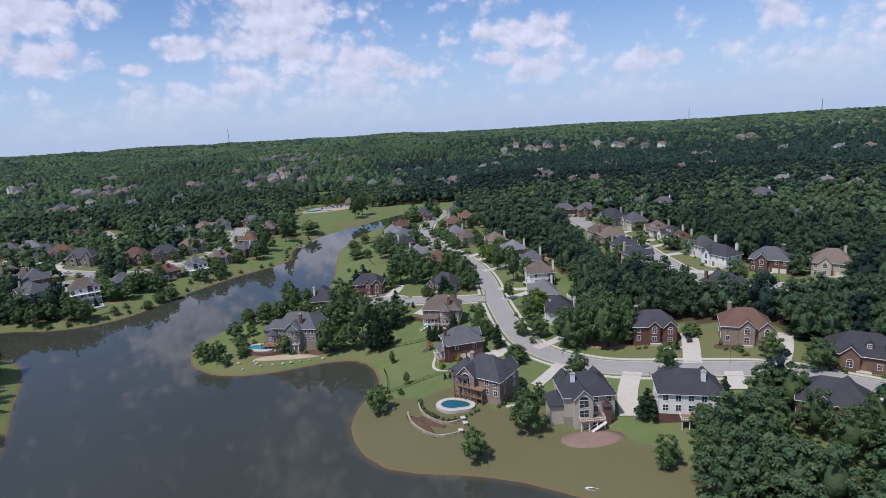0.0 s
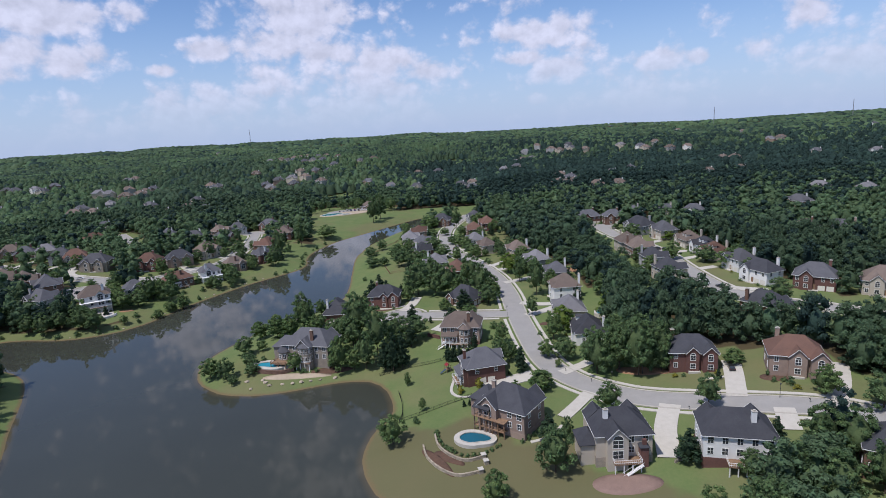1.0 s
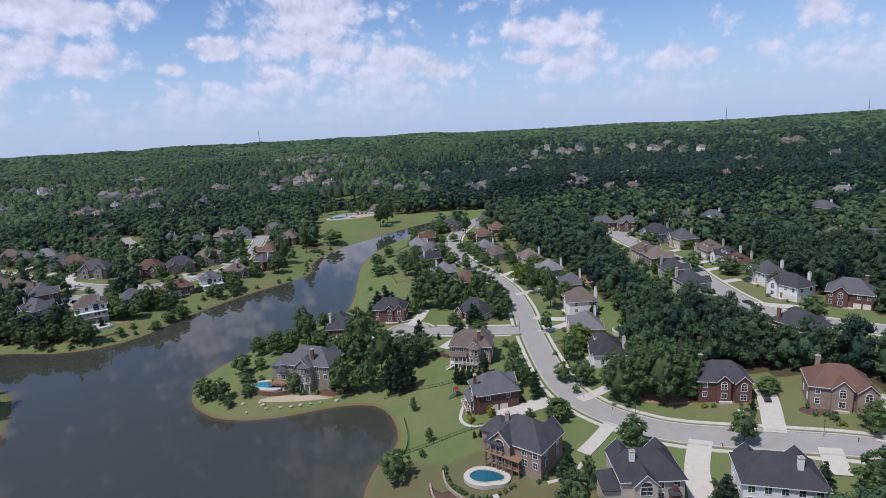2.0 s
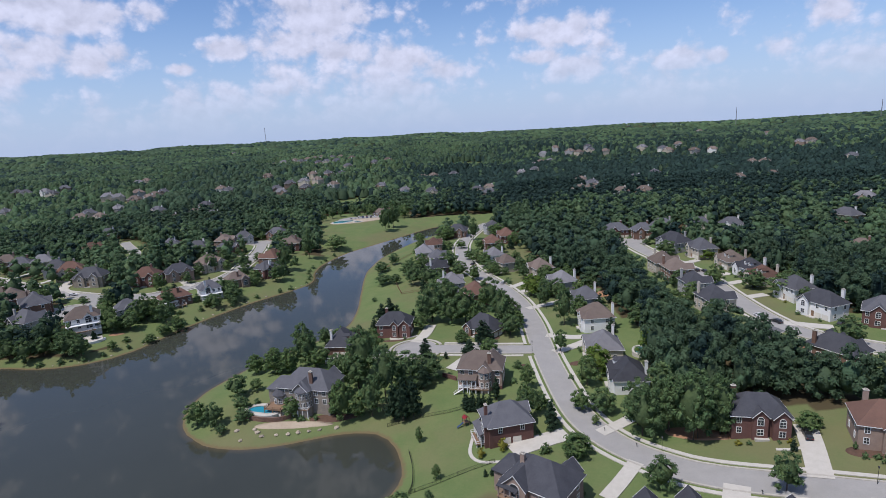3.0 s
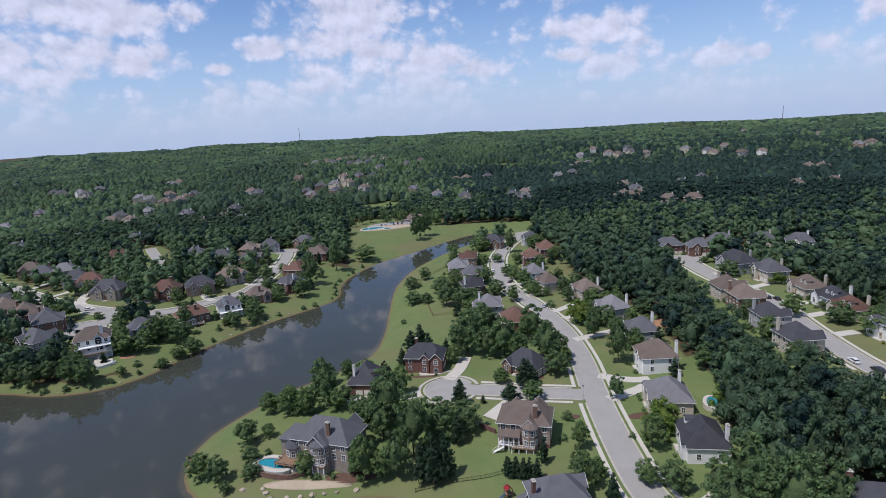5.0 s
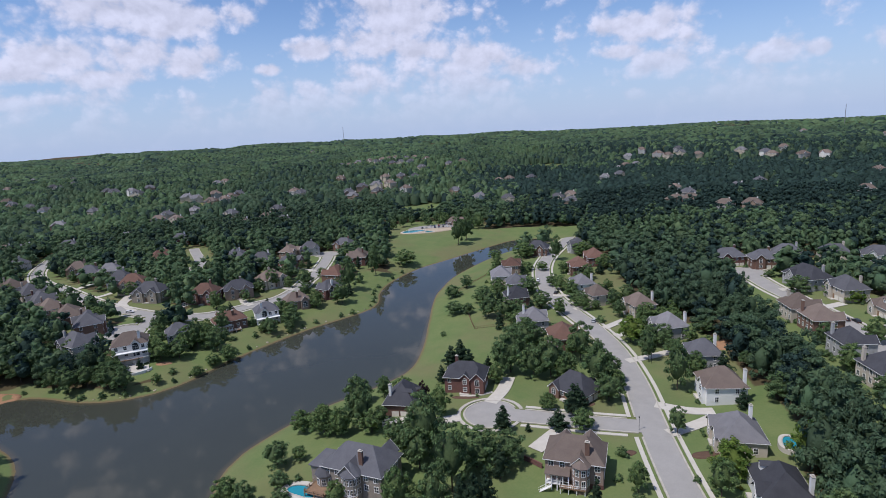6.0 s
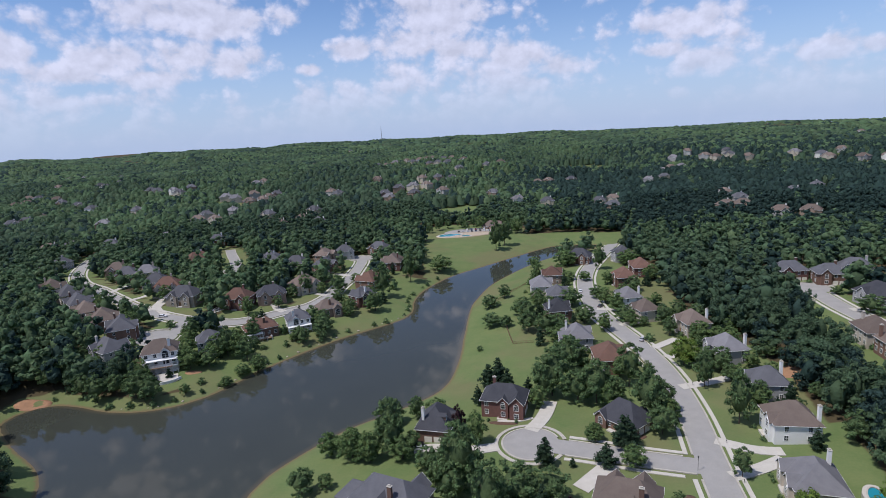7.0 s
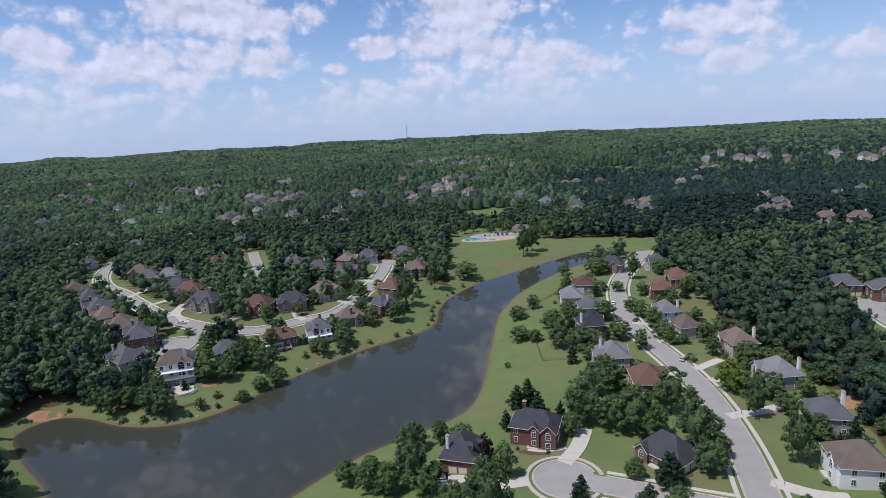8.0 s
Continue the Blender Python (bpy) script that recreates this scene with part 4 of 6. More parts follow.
# West of the main street.
house(-7.5, 329, 10, 14, 12, "brown", "brown", "house with red-brown roof behind tall trees", 2, [(3, 5, 1)], detail=1)
house(-21, 352, 15, 15, 13, "grey", "pale", "grey house with pale roof and white screened porch", 2, [(3, 5, 1)], [(-3, 5, 3)], None, (3, 5, "white"), "", 8)
house(-32, 390, 20, 15, 13, "brown", "charcoal", "dark-roofed house near the lake", 2, [(3, 5, 1)], [], None, (-3, 6, "white"))
house(-34, 417, 10, 12, 11, "grey", "slate", "grey house with slate roof", 2, [(3, 5, 1)], detail=1)
house(-45, 437, 10, 14, 12, "beige", "pale", "pale-roofed house above the shore", 2, [(3, 5, 1)], detail=1)
house(-40, 462, 10, 12, 11, "tan", "brown", "tan house with brown roof and tall gable", 2, [(3, 5, 1)], [(0, 5, 1)], detail=1)
house(-24, 517, 260, 16, 12, "brown", "charcoal", "dark-roofed house facing down the street", 2, [(3, 5, 1), (-4, 5, 1)], detail=1)
# The eastern street.
for args in ((133, 354, 185, 16, 13, "beige", "tan", 1.5), (135, 336, 190, 15, 12, "white", "charcoal", 1.5), (134, 321, 190, 14, 12, "beige", "brown", 1.5),
             (136, 296, 190, 14, 12, "white", "slate", 2), (135, 274, 203, 17, 12, "white", "charcoal", 2), (115, 230, 30, 18, 12, "brown", "charcoal", 1.5),
             (97, 287, 8, 14, 13, "beige", "charcoal", 2), (97.5, 312, 5, 13, 12, "grey", "charcoal", 2), (98, 338, 5, 15, 13, "brown", "tan", 2)):
    house(*args[:7], f"{args[5]} house with {args[6]} shingled roof on a wooded street", args[7], [(-4, 5, 1.2)], [], None, (args[3] / 2 - 3, args[4] / 2 - 0.6, args[5]), "f")
for args in ((96, 354, 5, 13, 12, "beige", "tan"), (118, 402, 200, 19, 13, "grey", "charcoal"), (127, 381, 190, 15, 12, "beige", "slate"), (127, 455, 250, 16, 12, "grey", "slate"),
             (110, 443, 270, 14, 11, "brown", "slate"), (93, 452, 280, 17, 11, "red", "slate"), (153, 455, 260, 16, 11, "beige", "slate"), (173, 449, 250, 15, 11, "white", "slate"),
             (152, 261, 235, 16, 12, "red", "slate"), (220, 351, 240, 20, 14, "tan", "slate"), (207, 364, 240, 13, 11, "brown", "tan"), (173, 249, 240, 16, 13, "beige", "tan")):
    house(*args, f"{args[5]} house with {args[6]} roof set among woods", 2, [(-3, 5, 1.2)], [], None, (args[3] / 2 - 3, 3, args[5]), "f", detail=1)
# The western shore: houses that turn their backs to the water.
arcade_house = house(-209, 307, 125, 17, 13, "white", "tan", "tall pale house with brown roof and arcaded back", 2, [], [(-3, 5, 1.2)], None, (-5, 4, "white"), "", 12, lift=2.6)
house(-199.5, 329, 130, 13, 12, "grey", "slate", "grey-roofed house behind trees on the shore", 2, [(3, 4, 1)], [(0, 5, 1)])
porch_house = house(-186, 353, 135, 19, 12, "brown", "brown", "brick house with red-brown roof and white arched porch", 1.5, [], [(5, 5, 1.0)], None, (-2, 3, "brown"), "", 9)
window_house = house(-171.5, 367, 128, 14, 12, "white", "slate", "white house with grey roof and tall rear windows", 2, [], [(2, 5, 0.8)], None, (3, 4, "white"), "", 8)
house(-164, 390, 130, 16, 12, "tan", "tan", "tan house with brown roof and screened porch", 1.5, [(3, 5, 1)], [(-4, 5, 2)], None, (0, 4, "brown"))
house(-151.5, 411, 150, 15, 12, "red", "slate", "red brick and white house with slate roof", 2, [(3, 5, 1)], [(3, 5, 1)], None, (0, 4, "white"))
arcade(arcade_house, -7.2, 7.2, 5.7, 0.3, 6)
arcade(arcade_house, -7.2, 7.2, 5.7, -2.7, 6)
arcade(porch_house, 0.5, 8.2, 5.3, 0.3, 5)
arcade(window_house, -6, 6, 5.3, 0.3, 5)
for args in ((-160, 446, 170, 16, 13, "brown", "brown"), (-162, 497, 190, 18, 13, "red", "tan"), (-191, 543, 260, 17, 12, "brown", "slate"), (-215, 525, 300, 14, 12, "grey", "slate"),
             (-210, 477, 350, 16, 12, "brown", "slate"), (-225, 508, 350, 14, 12, "tan", "tan"), (-200, 427, 330, 17, 13, "beige", "tan"), (-209, 402, 305, 17, 12, "tan", "charcoal"),
             (-223.5, 389, 280, 16, 13, "red", "brown"), (-257, 383, 280, 18, 13, "stone", "slate"), (-282, 398, 300, 17, 14, "beige", "brown"), (-301, 409, 300, 15, 13, "grey", "slate")):
    house(*args, f"{args[5]} house with {args[6]} roof facing the western street", 2, [(-4, 5, 1.2), (4.5, 5, 1.6)], [], None, (2, 4, args[5]), "", detail=1)
for args in ((-253, 330, 40, 18, 13, "brown", "slate"), (-240, 308, 70, 16, 12, "grey", "slate"), (-272, 337, 45, 16, 13, "brown", "tan"), (-294, 347, 55, 15, 12, "tan", "tan"),
             (-315, 361, 60, 16, 12, "red", "slate"), (-341, 378, 60, 15, 13, "beige", "slate"), (-371, 392, 60, 16, 13, "beige", "tan"), (-420, 428, 50, 15, 12, "brown", "brown"),
             (-457, 474, 0, 13, 11, "grey", "slate"), (-333, 436, 300, 15, 12, "beige", "pale"), (-346, 431, 300, 14, 12, "brown", "slate"), (-370, 446, 300, 15, 12, "tan", "tan")):
    house(*args, f"{args[5]} house with {args[6]} roof in the western close", 2, [(-3, 5, 1.2)], [(3, 5, 1)], None, (4, 3, args[5]), "", detail=1)
for args in ((-322, 479, 330, 20, 14, "red", "brown"), (-259, 484, 210, 18, 13, "stone", "slate"), (-233, 477, 280, 16, 12, "beige", "slate"), (-370, 568, 300, 16, 13, "red", "slate"),
             (-451, 593, 300, 16, 12, "beige", "pale"), (-489, 558, 290, 17, 12, "grey", "slate"), (-531, 547, 280, 15, 12, "grey", "slate"), (-548, 540, 290, 19, 13, "red", "tan"),
             (-358, 663, 280, 14, 11, "red", "tan"), (-344, 691, 270, 16, 12, "beige", "tan"), (-312, 670, 260, 15, 12, "grey", "slate")):
    house(*args, f"{args[5]} house with {args[6]} roof among tall trees", 2, [(-3, 5, 1.2)], [], None, (4, 3, "white"), "", detail=1)

house(-112, 668, 250, 24, 12, "tan", "tan", "long clubhouse with tan roof by the community pool", 1, [(0, 6, 1.5)], [], None, None, "", detail=1)
# Roofs that look out of the distant woods.
CLEARINGS = [(-150, 650, 45), (-120, 655, 40), (57, 590, 16), (-228, 1170, 22), (-226, 1120, 20), (548, 1880, 60), (530, 1830, 50), (259, 440, 14), (131, 236, 15), (141, 229, 14), (150, 222, 12), (112, 214, 11), (122, 215, 12), (132, 222, 13), (104, 232, 9), (141, 216, 12), (-176, 783, 40), (-165, 735, 20), (-258, 1280, 26), (-240, 1200, 22), (-40, 1330, 60)]
far_rng = random.Random(11)
FAR_WEST = [(-1012, 872), (-1014, 896), (-772, 677), (-784, 707), (-790, 738), (-961, 911), (-908, 874), (-1043, 944), (-1081, 954), (-842, 845), (-780, 812), (-634, 691), (-930, 994), (-975, 1023), (-944, 1044), (-747, 905),
            (-726, 897), (-689, 892), (-662, 872), (-671, 912), (-493, 697), (-500, 723), (-465, 694), (-474, 743), (-659, 776), (-1738, 1635), (-1692, 1651), (-1450, 1562), (-1145, 1078), (-1003, 796), (-1092, 879),
            (-584, 971), (-586, 999), (-514, 854), (-476, 835), (-477, 858), (-546, 831), (-524, 822), (-488, 803), (-473, 813), (-357, 745), (-407, 720), (-399, 883), (-381, 869), (-854, 1708), (-865, 1694)]
FAR_HILL = [(-306, 866), (-290, 838), (-298, 904), (-279, 915), (-263, 869), (-260, 925), (-281, 974), (-261, 992), (-242, 1010), (-276, 1194), (-227, 896), (-559, 1496), (-532, 1481), (-516, 1508), (-487, 1514), (-460, 1481),
            (-451, 1513), (-433, 1515), (-424, 1546), (-401, 1428), (-380, 1429), (-385, 1503), (-366, 1516), (-379, 1653), (-321, 1453), (-353, 1424), (-306, 1336), (-247, 1357), (-224, 1406), (-358, 972), (-1131, 2606)]
FAR_HOLLOW = [(-96, 1165), (-115, 1155), (-55, 1163), (-8, 818), (9, 838), (8, 785), (73, 1091), (98, 1097), (125, 1248), (105, 1194), (146, 1261), (140, 854), (142, 788), (117, 731), (134, 736), (217, 863), (258, 913), (178, 681),
              (153, 680), (142, 1348), (174, 1392), (201, 1343), (217, 1323), (244, 1334), (270, 1304), (364, 1652), (385, 1642), (349, 1303), (382, 1271), (386, 1248), (246, 1371), (-151, 884), (-110, 836), (-71, 820)]
FAR_EAST = [(833, 2279), (865, 2163), (905, 1915), (423, 1298), (429, 1224), (461, 1213), (409, 934), (425, 928), (617, 1195), (644, 1204), (541, 912), (589, 852), (620, 834), (259, 462), (321, 776), (371, 793), (347, 516), (349, 480),
            (326, 548), (1282, 1858), (1342, 1795), (1454, 2025)]
for fx, fy in FAR_WEST + FAR_HILL + FAR_HOLLOW + FAR_EAST:
    w_, r_ = far_rng.choice(("tan", "beige", "white", "beige", "grey")), far_rng.choice(("slate", "tan", "pale", "slate", "tan"))
    away = math.hypot(fx, fy)
    k = 1.0 if away < 1200 else 1.2
    house(fx, fy, math.degrees(math.atan2(-fy, -fx)) + far_rng.uniform(-55, 55), 17 * k, 12 * k, w_, r_, f"{w_} house with {r_} roof half hidden in distant woods", 2, [(far_rng.uniform(-4, 4), 5.5 * k, 1.2)], [], None,
          (4, 3, "white") if away < 1100 else None, "", 0, None, 0.75, 0, 0.8)
    CLEARINGS += [(fx - fx / away * s, fy - fy / away * s, 12) for s in (8, 22, 38)]
house(560, 1915, 255, 60, 25, "white", "pale", "long pale school building on a distant hill", 2, [], [], (-55, 4, 50, 20, 1), None, "", 0, None, 0.15, 0)


def TREES():
    """Every single tree and shrub: place, height and breadth."""
    for x, y, tall, wide in ((-97.6, 215.4, 7.4, 0.95), (-93.1, 211.2, 3.0, 1.35), (-96.5, 233.4, 7.3, 1.13), (-91.1, 224.2, 3.8, 1.63), (-87.7, 217.6, 3.5, 1.8), (-78.1, 259.0, 15.2, 0.7),
                             (-77.4, 287.1, 5.8, 0.87), (-50.3, 242.4, 18.2, 0.72), (-51.1, 236.0, 11.3, 0.81), (-43.1, 219.7, 12.9, 0.65), (-39.6, 227.8, 17.5, 0.6), (-33.9, 238.1, 11.0, 1.24),
                             (-24.8, 240.3, 8.7, 1.27), (-55.9, 221.2, 5.4, 1.26), (-55.2, 245.4, 8.7, 0.99), (-57.5, 241.1, 9.1, 0.72), (-84.5, 279.1, 8.8, 0.95), (-76.1, 256.5, 11.9, 0.7),
                             (-76.4, 282.7, 7.4, 0.82), (-56.0, 253.4, 5.9, 1.45), (-62.5, 249.5, 6.1, 1.29), (-28.6, 302.3, 16.8, 0.85)):
        tree("oak", x, y, tall, wide)
    for x, y, tall, wide in ((-23.2, 325.6, 12.5, 1.13), (-12.5, 297.4, 14.6, 0.88), (-0.5, 311.9, 14.6, 0.75), (5.2, 289.0, 15.2, 0.74), (9.2, 293.3, 9.9, 0.92), (-19.1, 298.0, 10.9, 1.07),
                             (-7.3, 297.3, 9.2, 1.13), (-31.2, 301.0, 11.2, 0.85), (8.1, 208.5, 8.5, 0.58), (32.4, 288.9, 15.7, 0.57), (26.6, 258.6, 7.7, 0.69), (26.4, 314.8, 12.6, 0.51),
                             (32.7, 209.3, 7.0, 1.19), (41.1, 195.5, 13.2, 0.82), (49.2, 197.1, 14.2, 0.74), (53.9, 191.4, 18.1, 0.63), (51.2, 210.1, 12.9, 0.82), (61.9, 193.4, 14.8, 0.64),
                             (39.1, 171.8, 7.6, 0.99), (66.7, 167.4, 8.3, 0.87), (18.9, 145.4, 10.9, 0.92), (24.2, 157.5, 6.3, 0.54)):
        tree("oak", x, y, tall, wide)
    for x, y, tall, wide in ((41.3, 201.3, 12.4, 0.74), (48.8, 196.9, 13.7, 0.82), (55.3, 191.9, 12.9, 0.83), (61.6, 192.4, 9.1, 0.81), (58.8, 218.4, 11.0, 1.13), (107.2, 155.6, 8.0, 1.23),
                             (12.3, 210.5, 7.1, 0.57), (83.5, 142.6, 9.9, 0.93), (87.2, 135.9, 11.7, 0.8), (69.2, 129.4, 11.3, 0.8), (76.7, 125.0, 10.7, 0.88), (86.7, 125.8, 11.2, 0.71),
                             (58.9, 119.4, 12.1, 0.89), (66.1, 112.8, 9.8, 1.05), (75.6, 109.9, 10.7, 0.88), (88.7, 116.7, 11.3, 0.83), (95.8, 118.5, 13.1, 0.65), (86.9, 104.7, 8.8, 0.97),
                             (64.1, 136.7, 6.2, 0.99), (66.2, 129.7, 8.4, 0.74), (-214.5, 335.7, 11.1, 0.83), (-188.7, 313.0, 8.0, 1.21)):
        tree("oak", x, y, tall, wide)
    for x, y, tall, wide in ((-187.0, 325.3, 13.3, 0.58), (-176.1, 325.0, 11.2, 0.85), (-155.4, 365.1, 8.4, 1.26), (-153.7, 358.9, 5.1, 1.27), (-160.8, 351.8, 7.2, 1.13), (-139.5, 401.4, 11.5, 0.86),
                             (-144.7, 428.7, 18.9, 0.6), (-139.0, 468.0, 19.8, 0.5), (-175.1, 427.9, 10.2, 1.13), (-193.1, 435.7, 11.2, 0.89), (-196.2, 422.3, 10.8, 0.89), (-237.8, 305.7, 6.4, 1.33),
                             (-200.0, 282.7, 10.4, 1.1), (-263.6, 320.6, 7.4, 1.04), (-72.7, 416.2, 6.3, 1.7), (-66.2, 383.5, 6.2, 1.8), (-66.7, 432.3, 7.1, 1.13), (-57.9, 380.4, 5.5, 1.26),
                             (-51.5, 398.7, 8.4, 1.48), (-45.4, 372.0, 9.4, 1.13), (-36.6, 367.8, 9.8, 1.16), (-30.0, 371.1, 7.8, 1.34)):
        tree("oak", x, y, tall, wide)
    for x, y, tall, wide in ((-18.0, 383.1, 8.2, 1.26), (-12.3, 426.5, 6.4, 1.38), (-10.3, 494.8, 15.5, 0.59), (-26.1, 411.4, 8.6, 1.48), (-95.1, 571.2, 22.6, 0.54), (-90.3, 587.7, 23.0, 0.51),
                             (1.4, 388.4, 6.5, 1.66), (125.5, 312.7, 8.0, 1.29), (126.4, 242.1, 9.2, 1.13), (129.8, 333.3, 3.0, 1.7), (91.5, 445.1, 5.0, 1.8), (108.1, 457.8, 6.1, 1.7),
                             (129.8, 449.0, 6.9, 1.45), (109.2, 390.7, 7.5, 1.54), (106.3, 420.7, 3.3, 1.8)):
        tree("oak", x, y, tall, wide)
    for x, y, tall, wide in ((-104.9, 217.9, 7.2, 1.07), (-98.1, 255.3, 6.8, 1.05), (-90.1, 236.1, 4.1, 1.13), (-88.8, 252.6, 8.8, 1.13), (-82.7, 251.7, 7.5, 1.06), (-70.9, 219.6, 5.9, 1.21),
                             (-52.9, 218.1, 12.3, 0.68), (-47.8, 219.4, 7.5, 0.89), (-71.6, 252.9, 7.0, 1.13), (-98.2, 255.0, 7.3, 0.9), (-88.3, 252.5, 8.8, 0.95), (-81.9, 250.7, 8.9, 0.75),
                             (-50.1, 264.7, 9.6, 0.71), (-13.0, 271.8, 4.4, 1.26), (11.0, 288.5, 6.4, 0.97), (10.8, 286.7, 7.2, 0.93), (-13.6, 271.9, 5.1, 1.02), (-2.2, 259.3, 6.0, 1.26),
                             (10.9, 228.8, 7.6, 0.68), (11.1, 220.9, 3.9, 0.85), (14.1, 215.8, 4.6, 1.04), (20.4, 186.9, 5.8, 1.38)):
        tree("maple", x, y, tall, wide)
    for x, y, tall, wide in ((31.5, 228.6, 9.3, 0.77), (26.6, 212.5, 6.0, 1.1), (29.2, 202.8, 2.8, 0.85), (3.0, 136.3, 8.4, 0.81), (-25.8, 164.4, 8.1, 1.0), (-18.2, 182.9, 3.9, 0.64),
                             (-25.1, 203.2, 4.5, 0.56), (21.2, 187.2, 5.6, 1.34), (8.7, 214.8, 8.1, 0.63), (83.8, 189.8, 4.4, 1.57), (98.4, 165.1, 7.4, 1.07), (50.6, 125.6, 7.4, 0.86),
                             (71.9, 111.0, 8.6, 0.78), (59.3, 111.9, 7.1, 1.13), (-125.9, 501.1, 10.7, 1.59), (-166.4, 319.0, 7.3, 1.13), (-170.9, 312.8, 5.2, 1.3), (-253.4, 335.7, 9.7, 1.09),
                             (-182.3, 327.3, 10.2, 0.94), (-209.6, 377.4, 9.4, 0.93), (-201.5, 371.8, 4.0, 1.41), (-215.0, 351.9, 6.2, 1.3)):
        tree("maple", x, y, tall, wide)
    for x, y, tall, wide in ((-183.9, 290.3, 4.1, 1.13), (-172.2, 302.4, 4.0, 1.42), (-170.1, 401.8, 4.4, 1.8), (-8.5, 372.0, 7.9, 0.93), (-34.0, 509.9, 9.9, 1.68), (-30.0, 464.8, 5.4, 1.8),
                             (-50.4, 467.9, 10.5, 0.7), (-57.2, 515.4, 6.9, 1.42), (-5.5, 455.5, 7.6, 0.91), (-1.9, 410.6, 6.3, 1.13), (10.0, 511.4, 8.8, 1.8), (-19.3, 464.2, 5.4, 1.45),
                             (137.6, 401.8, 6.7, 1.63), (122.6, 384.2, 6.1, 1.45), (111.8, 322.7, 8.9, 0.99), (131.4, 299.9, 8.5, 1.3)):
        tree("maple", x, y, tall, wide)
    for x, y, tall, wide in ((-35.2, 217.3, 14.4, 0.66), (-31.8, 215.9, 14.6, 0.73), (-28.6, 218.0, 14.9, 0.68), (-26.3, 233.5, 10.1, 0.89), (-27.6, 256.1, 8.9, 1.13), (-54.9, 311.0, 8.8, 1.41),
                             (-50.8, 312.5, 10.6, 1.3), (-46.4, 307.5, 8.1, 1.33), (-3.3, 269.4, 10.2, 1.21), (-9.7, 258.9, 7.1, 1.45), (-5.0, 268.6, 10.4, 1.08), (-0.3, 222.3, 7.8, 0.77),
                             (-10.1, 216.9, 5.5, 0.91), (-8.2, 216.3, 6.1, 0.82), (-6.4, 215.7, 6.2, 0.8), (-4.5, 215.4, 6.2, 0.8), (-2.5, 215.1, 6.2, 0.8), (-19.5, 256.8, 2.9, 1.23),
                             (15.7, 201.6, 8.6, 0.93), (52.5, 144.9, 8.5, 1.4), (75.2, 147.2, 6.8, 1.07), (19.1, 158.1, 7.6, 1.26)):
        tree("cone", x, y, tall, wide)
    for x, y, tall, wide in ((16.3, 205.3, 7.5, 0.85), (75.6, 181.5, 4.0, 0.79), (116.0, 179.3, 8.2, 1.69), (120.3, 180.2, 8.8, 1.34), (-4.6, 181.0, 2.1, 1.05), (-2.8, 181.2, 2.3, 0.95),
                             (-1.0, 182.5, 2.1, 1.05), (-10.9, 217.2, 5.8, 0.84), (-8.6, 216.3, 6.3, 0.77), (-6.0, 214.9, 6.5, 0.74)):
        tree("cone", x, y, tall, wide)
    for x, y, tall, wide in ((-57.6, 270.7, 9.1, 0.5), (64.7, 194.3, 4.7, 0.97)):
        tree("plum", x, y, tall, wide)
    for x, y, tall, wide in ((-2.2, 268.7, 2.6, 0.85), (-65.9, 351.6, 2.4, 0.97), (-44.6, 284.9, 1.0, 1.8), (6.3, 288.8, 1.0, 1.8), (12.6, 189.5, 3.0, 0.97), (26.9, 234.4, 1.9, 0.97),
                             (8.7, 245.1, 3.3, 0.97), (6.5, 233.8, 1.6, 1.75), (-19.6, 174.5, 2.3, 0.89), (89.5, 179.5, 1.9, 0.77), (92.6, 172.5, 2.6, 0.77), (104.3, 199.6, 1.0, 1.62),
                             (-237.9, 347.0, 4.0, 1.29), (-166.7, 345.1, 3.4, 0.77), (-239.6, 321.4, 3.8, 1.57), (-175.7, 338.6, 2.0, 1.8), (-218.1, 314.4, 2.5, 0.97), (-182.6, 299.4, 2.8, 1.06),
                             (-154.2, 424.4, 3.1, 1.2), (-10.0, 353.4, 2.3, 1.8), (-66.9, 352.4, 2.0, 1.25), (27.1, 321.1, 2.5, 1.06)):
        tree("shrub", x, y, tall, wide)
    for x, y, tall, wide in ((11.2, 360.8, 3.4, 1.29), (32.2, 358.2, 2.1, 1.46)):
        tree("shrub", x, y, tall, wide)
    for x, y, tall, wide in ((22.1, 335.0, 10.1, 1.1), (57.0, 242.7, 11.0, 0.85), (36.9, 238.0, 9.1, 1.13), (115.8, 395.3, 4.7, 1.8), (127.6, 374.7, 5.4, 1.8)):
        tree("lime", x, y, tall, wide)
    for x, y, tall, wide in ((-5.8, 190.6, 2.8, 0.77), (0.5, 193.0, 3.5, 0.77), (93.1, 170.0, 1.2, 1.8)):
        tree("gold", x, y, tall, wide)

# ---- trees ----
def ico(level):
    bm = bmesh.new()
    bmesh.ops.create_icosphere(bm, subdivisions=level, radius=1.0)
    v = np.array([q.co[:] for q in bm.verts])
    f = np.array([[q.index for q in p.verts] for p in bm.faces])
    bm.free()
    return v, f


BALLS = {n: ico(n) for n in (1, 2, 3)}


def uneven(v, k, seed, size):
    """Pushes the points of a ball in and out in broad folds."""
    return v * np.array([1 + k * noise.noise(Vector(p) * size + Vector((seed, 0, 0))) for p in v])[:, None]


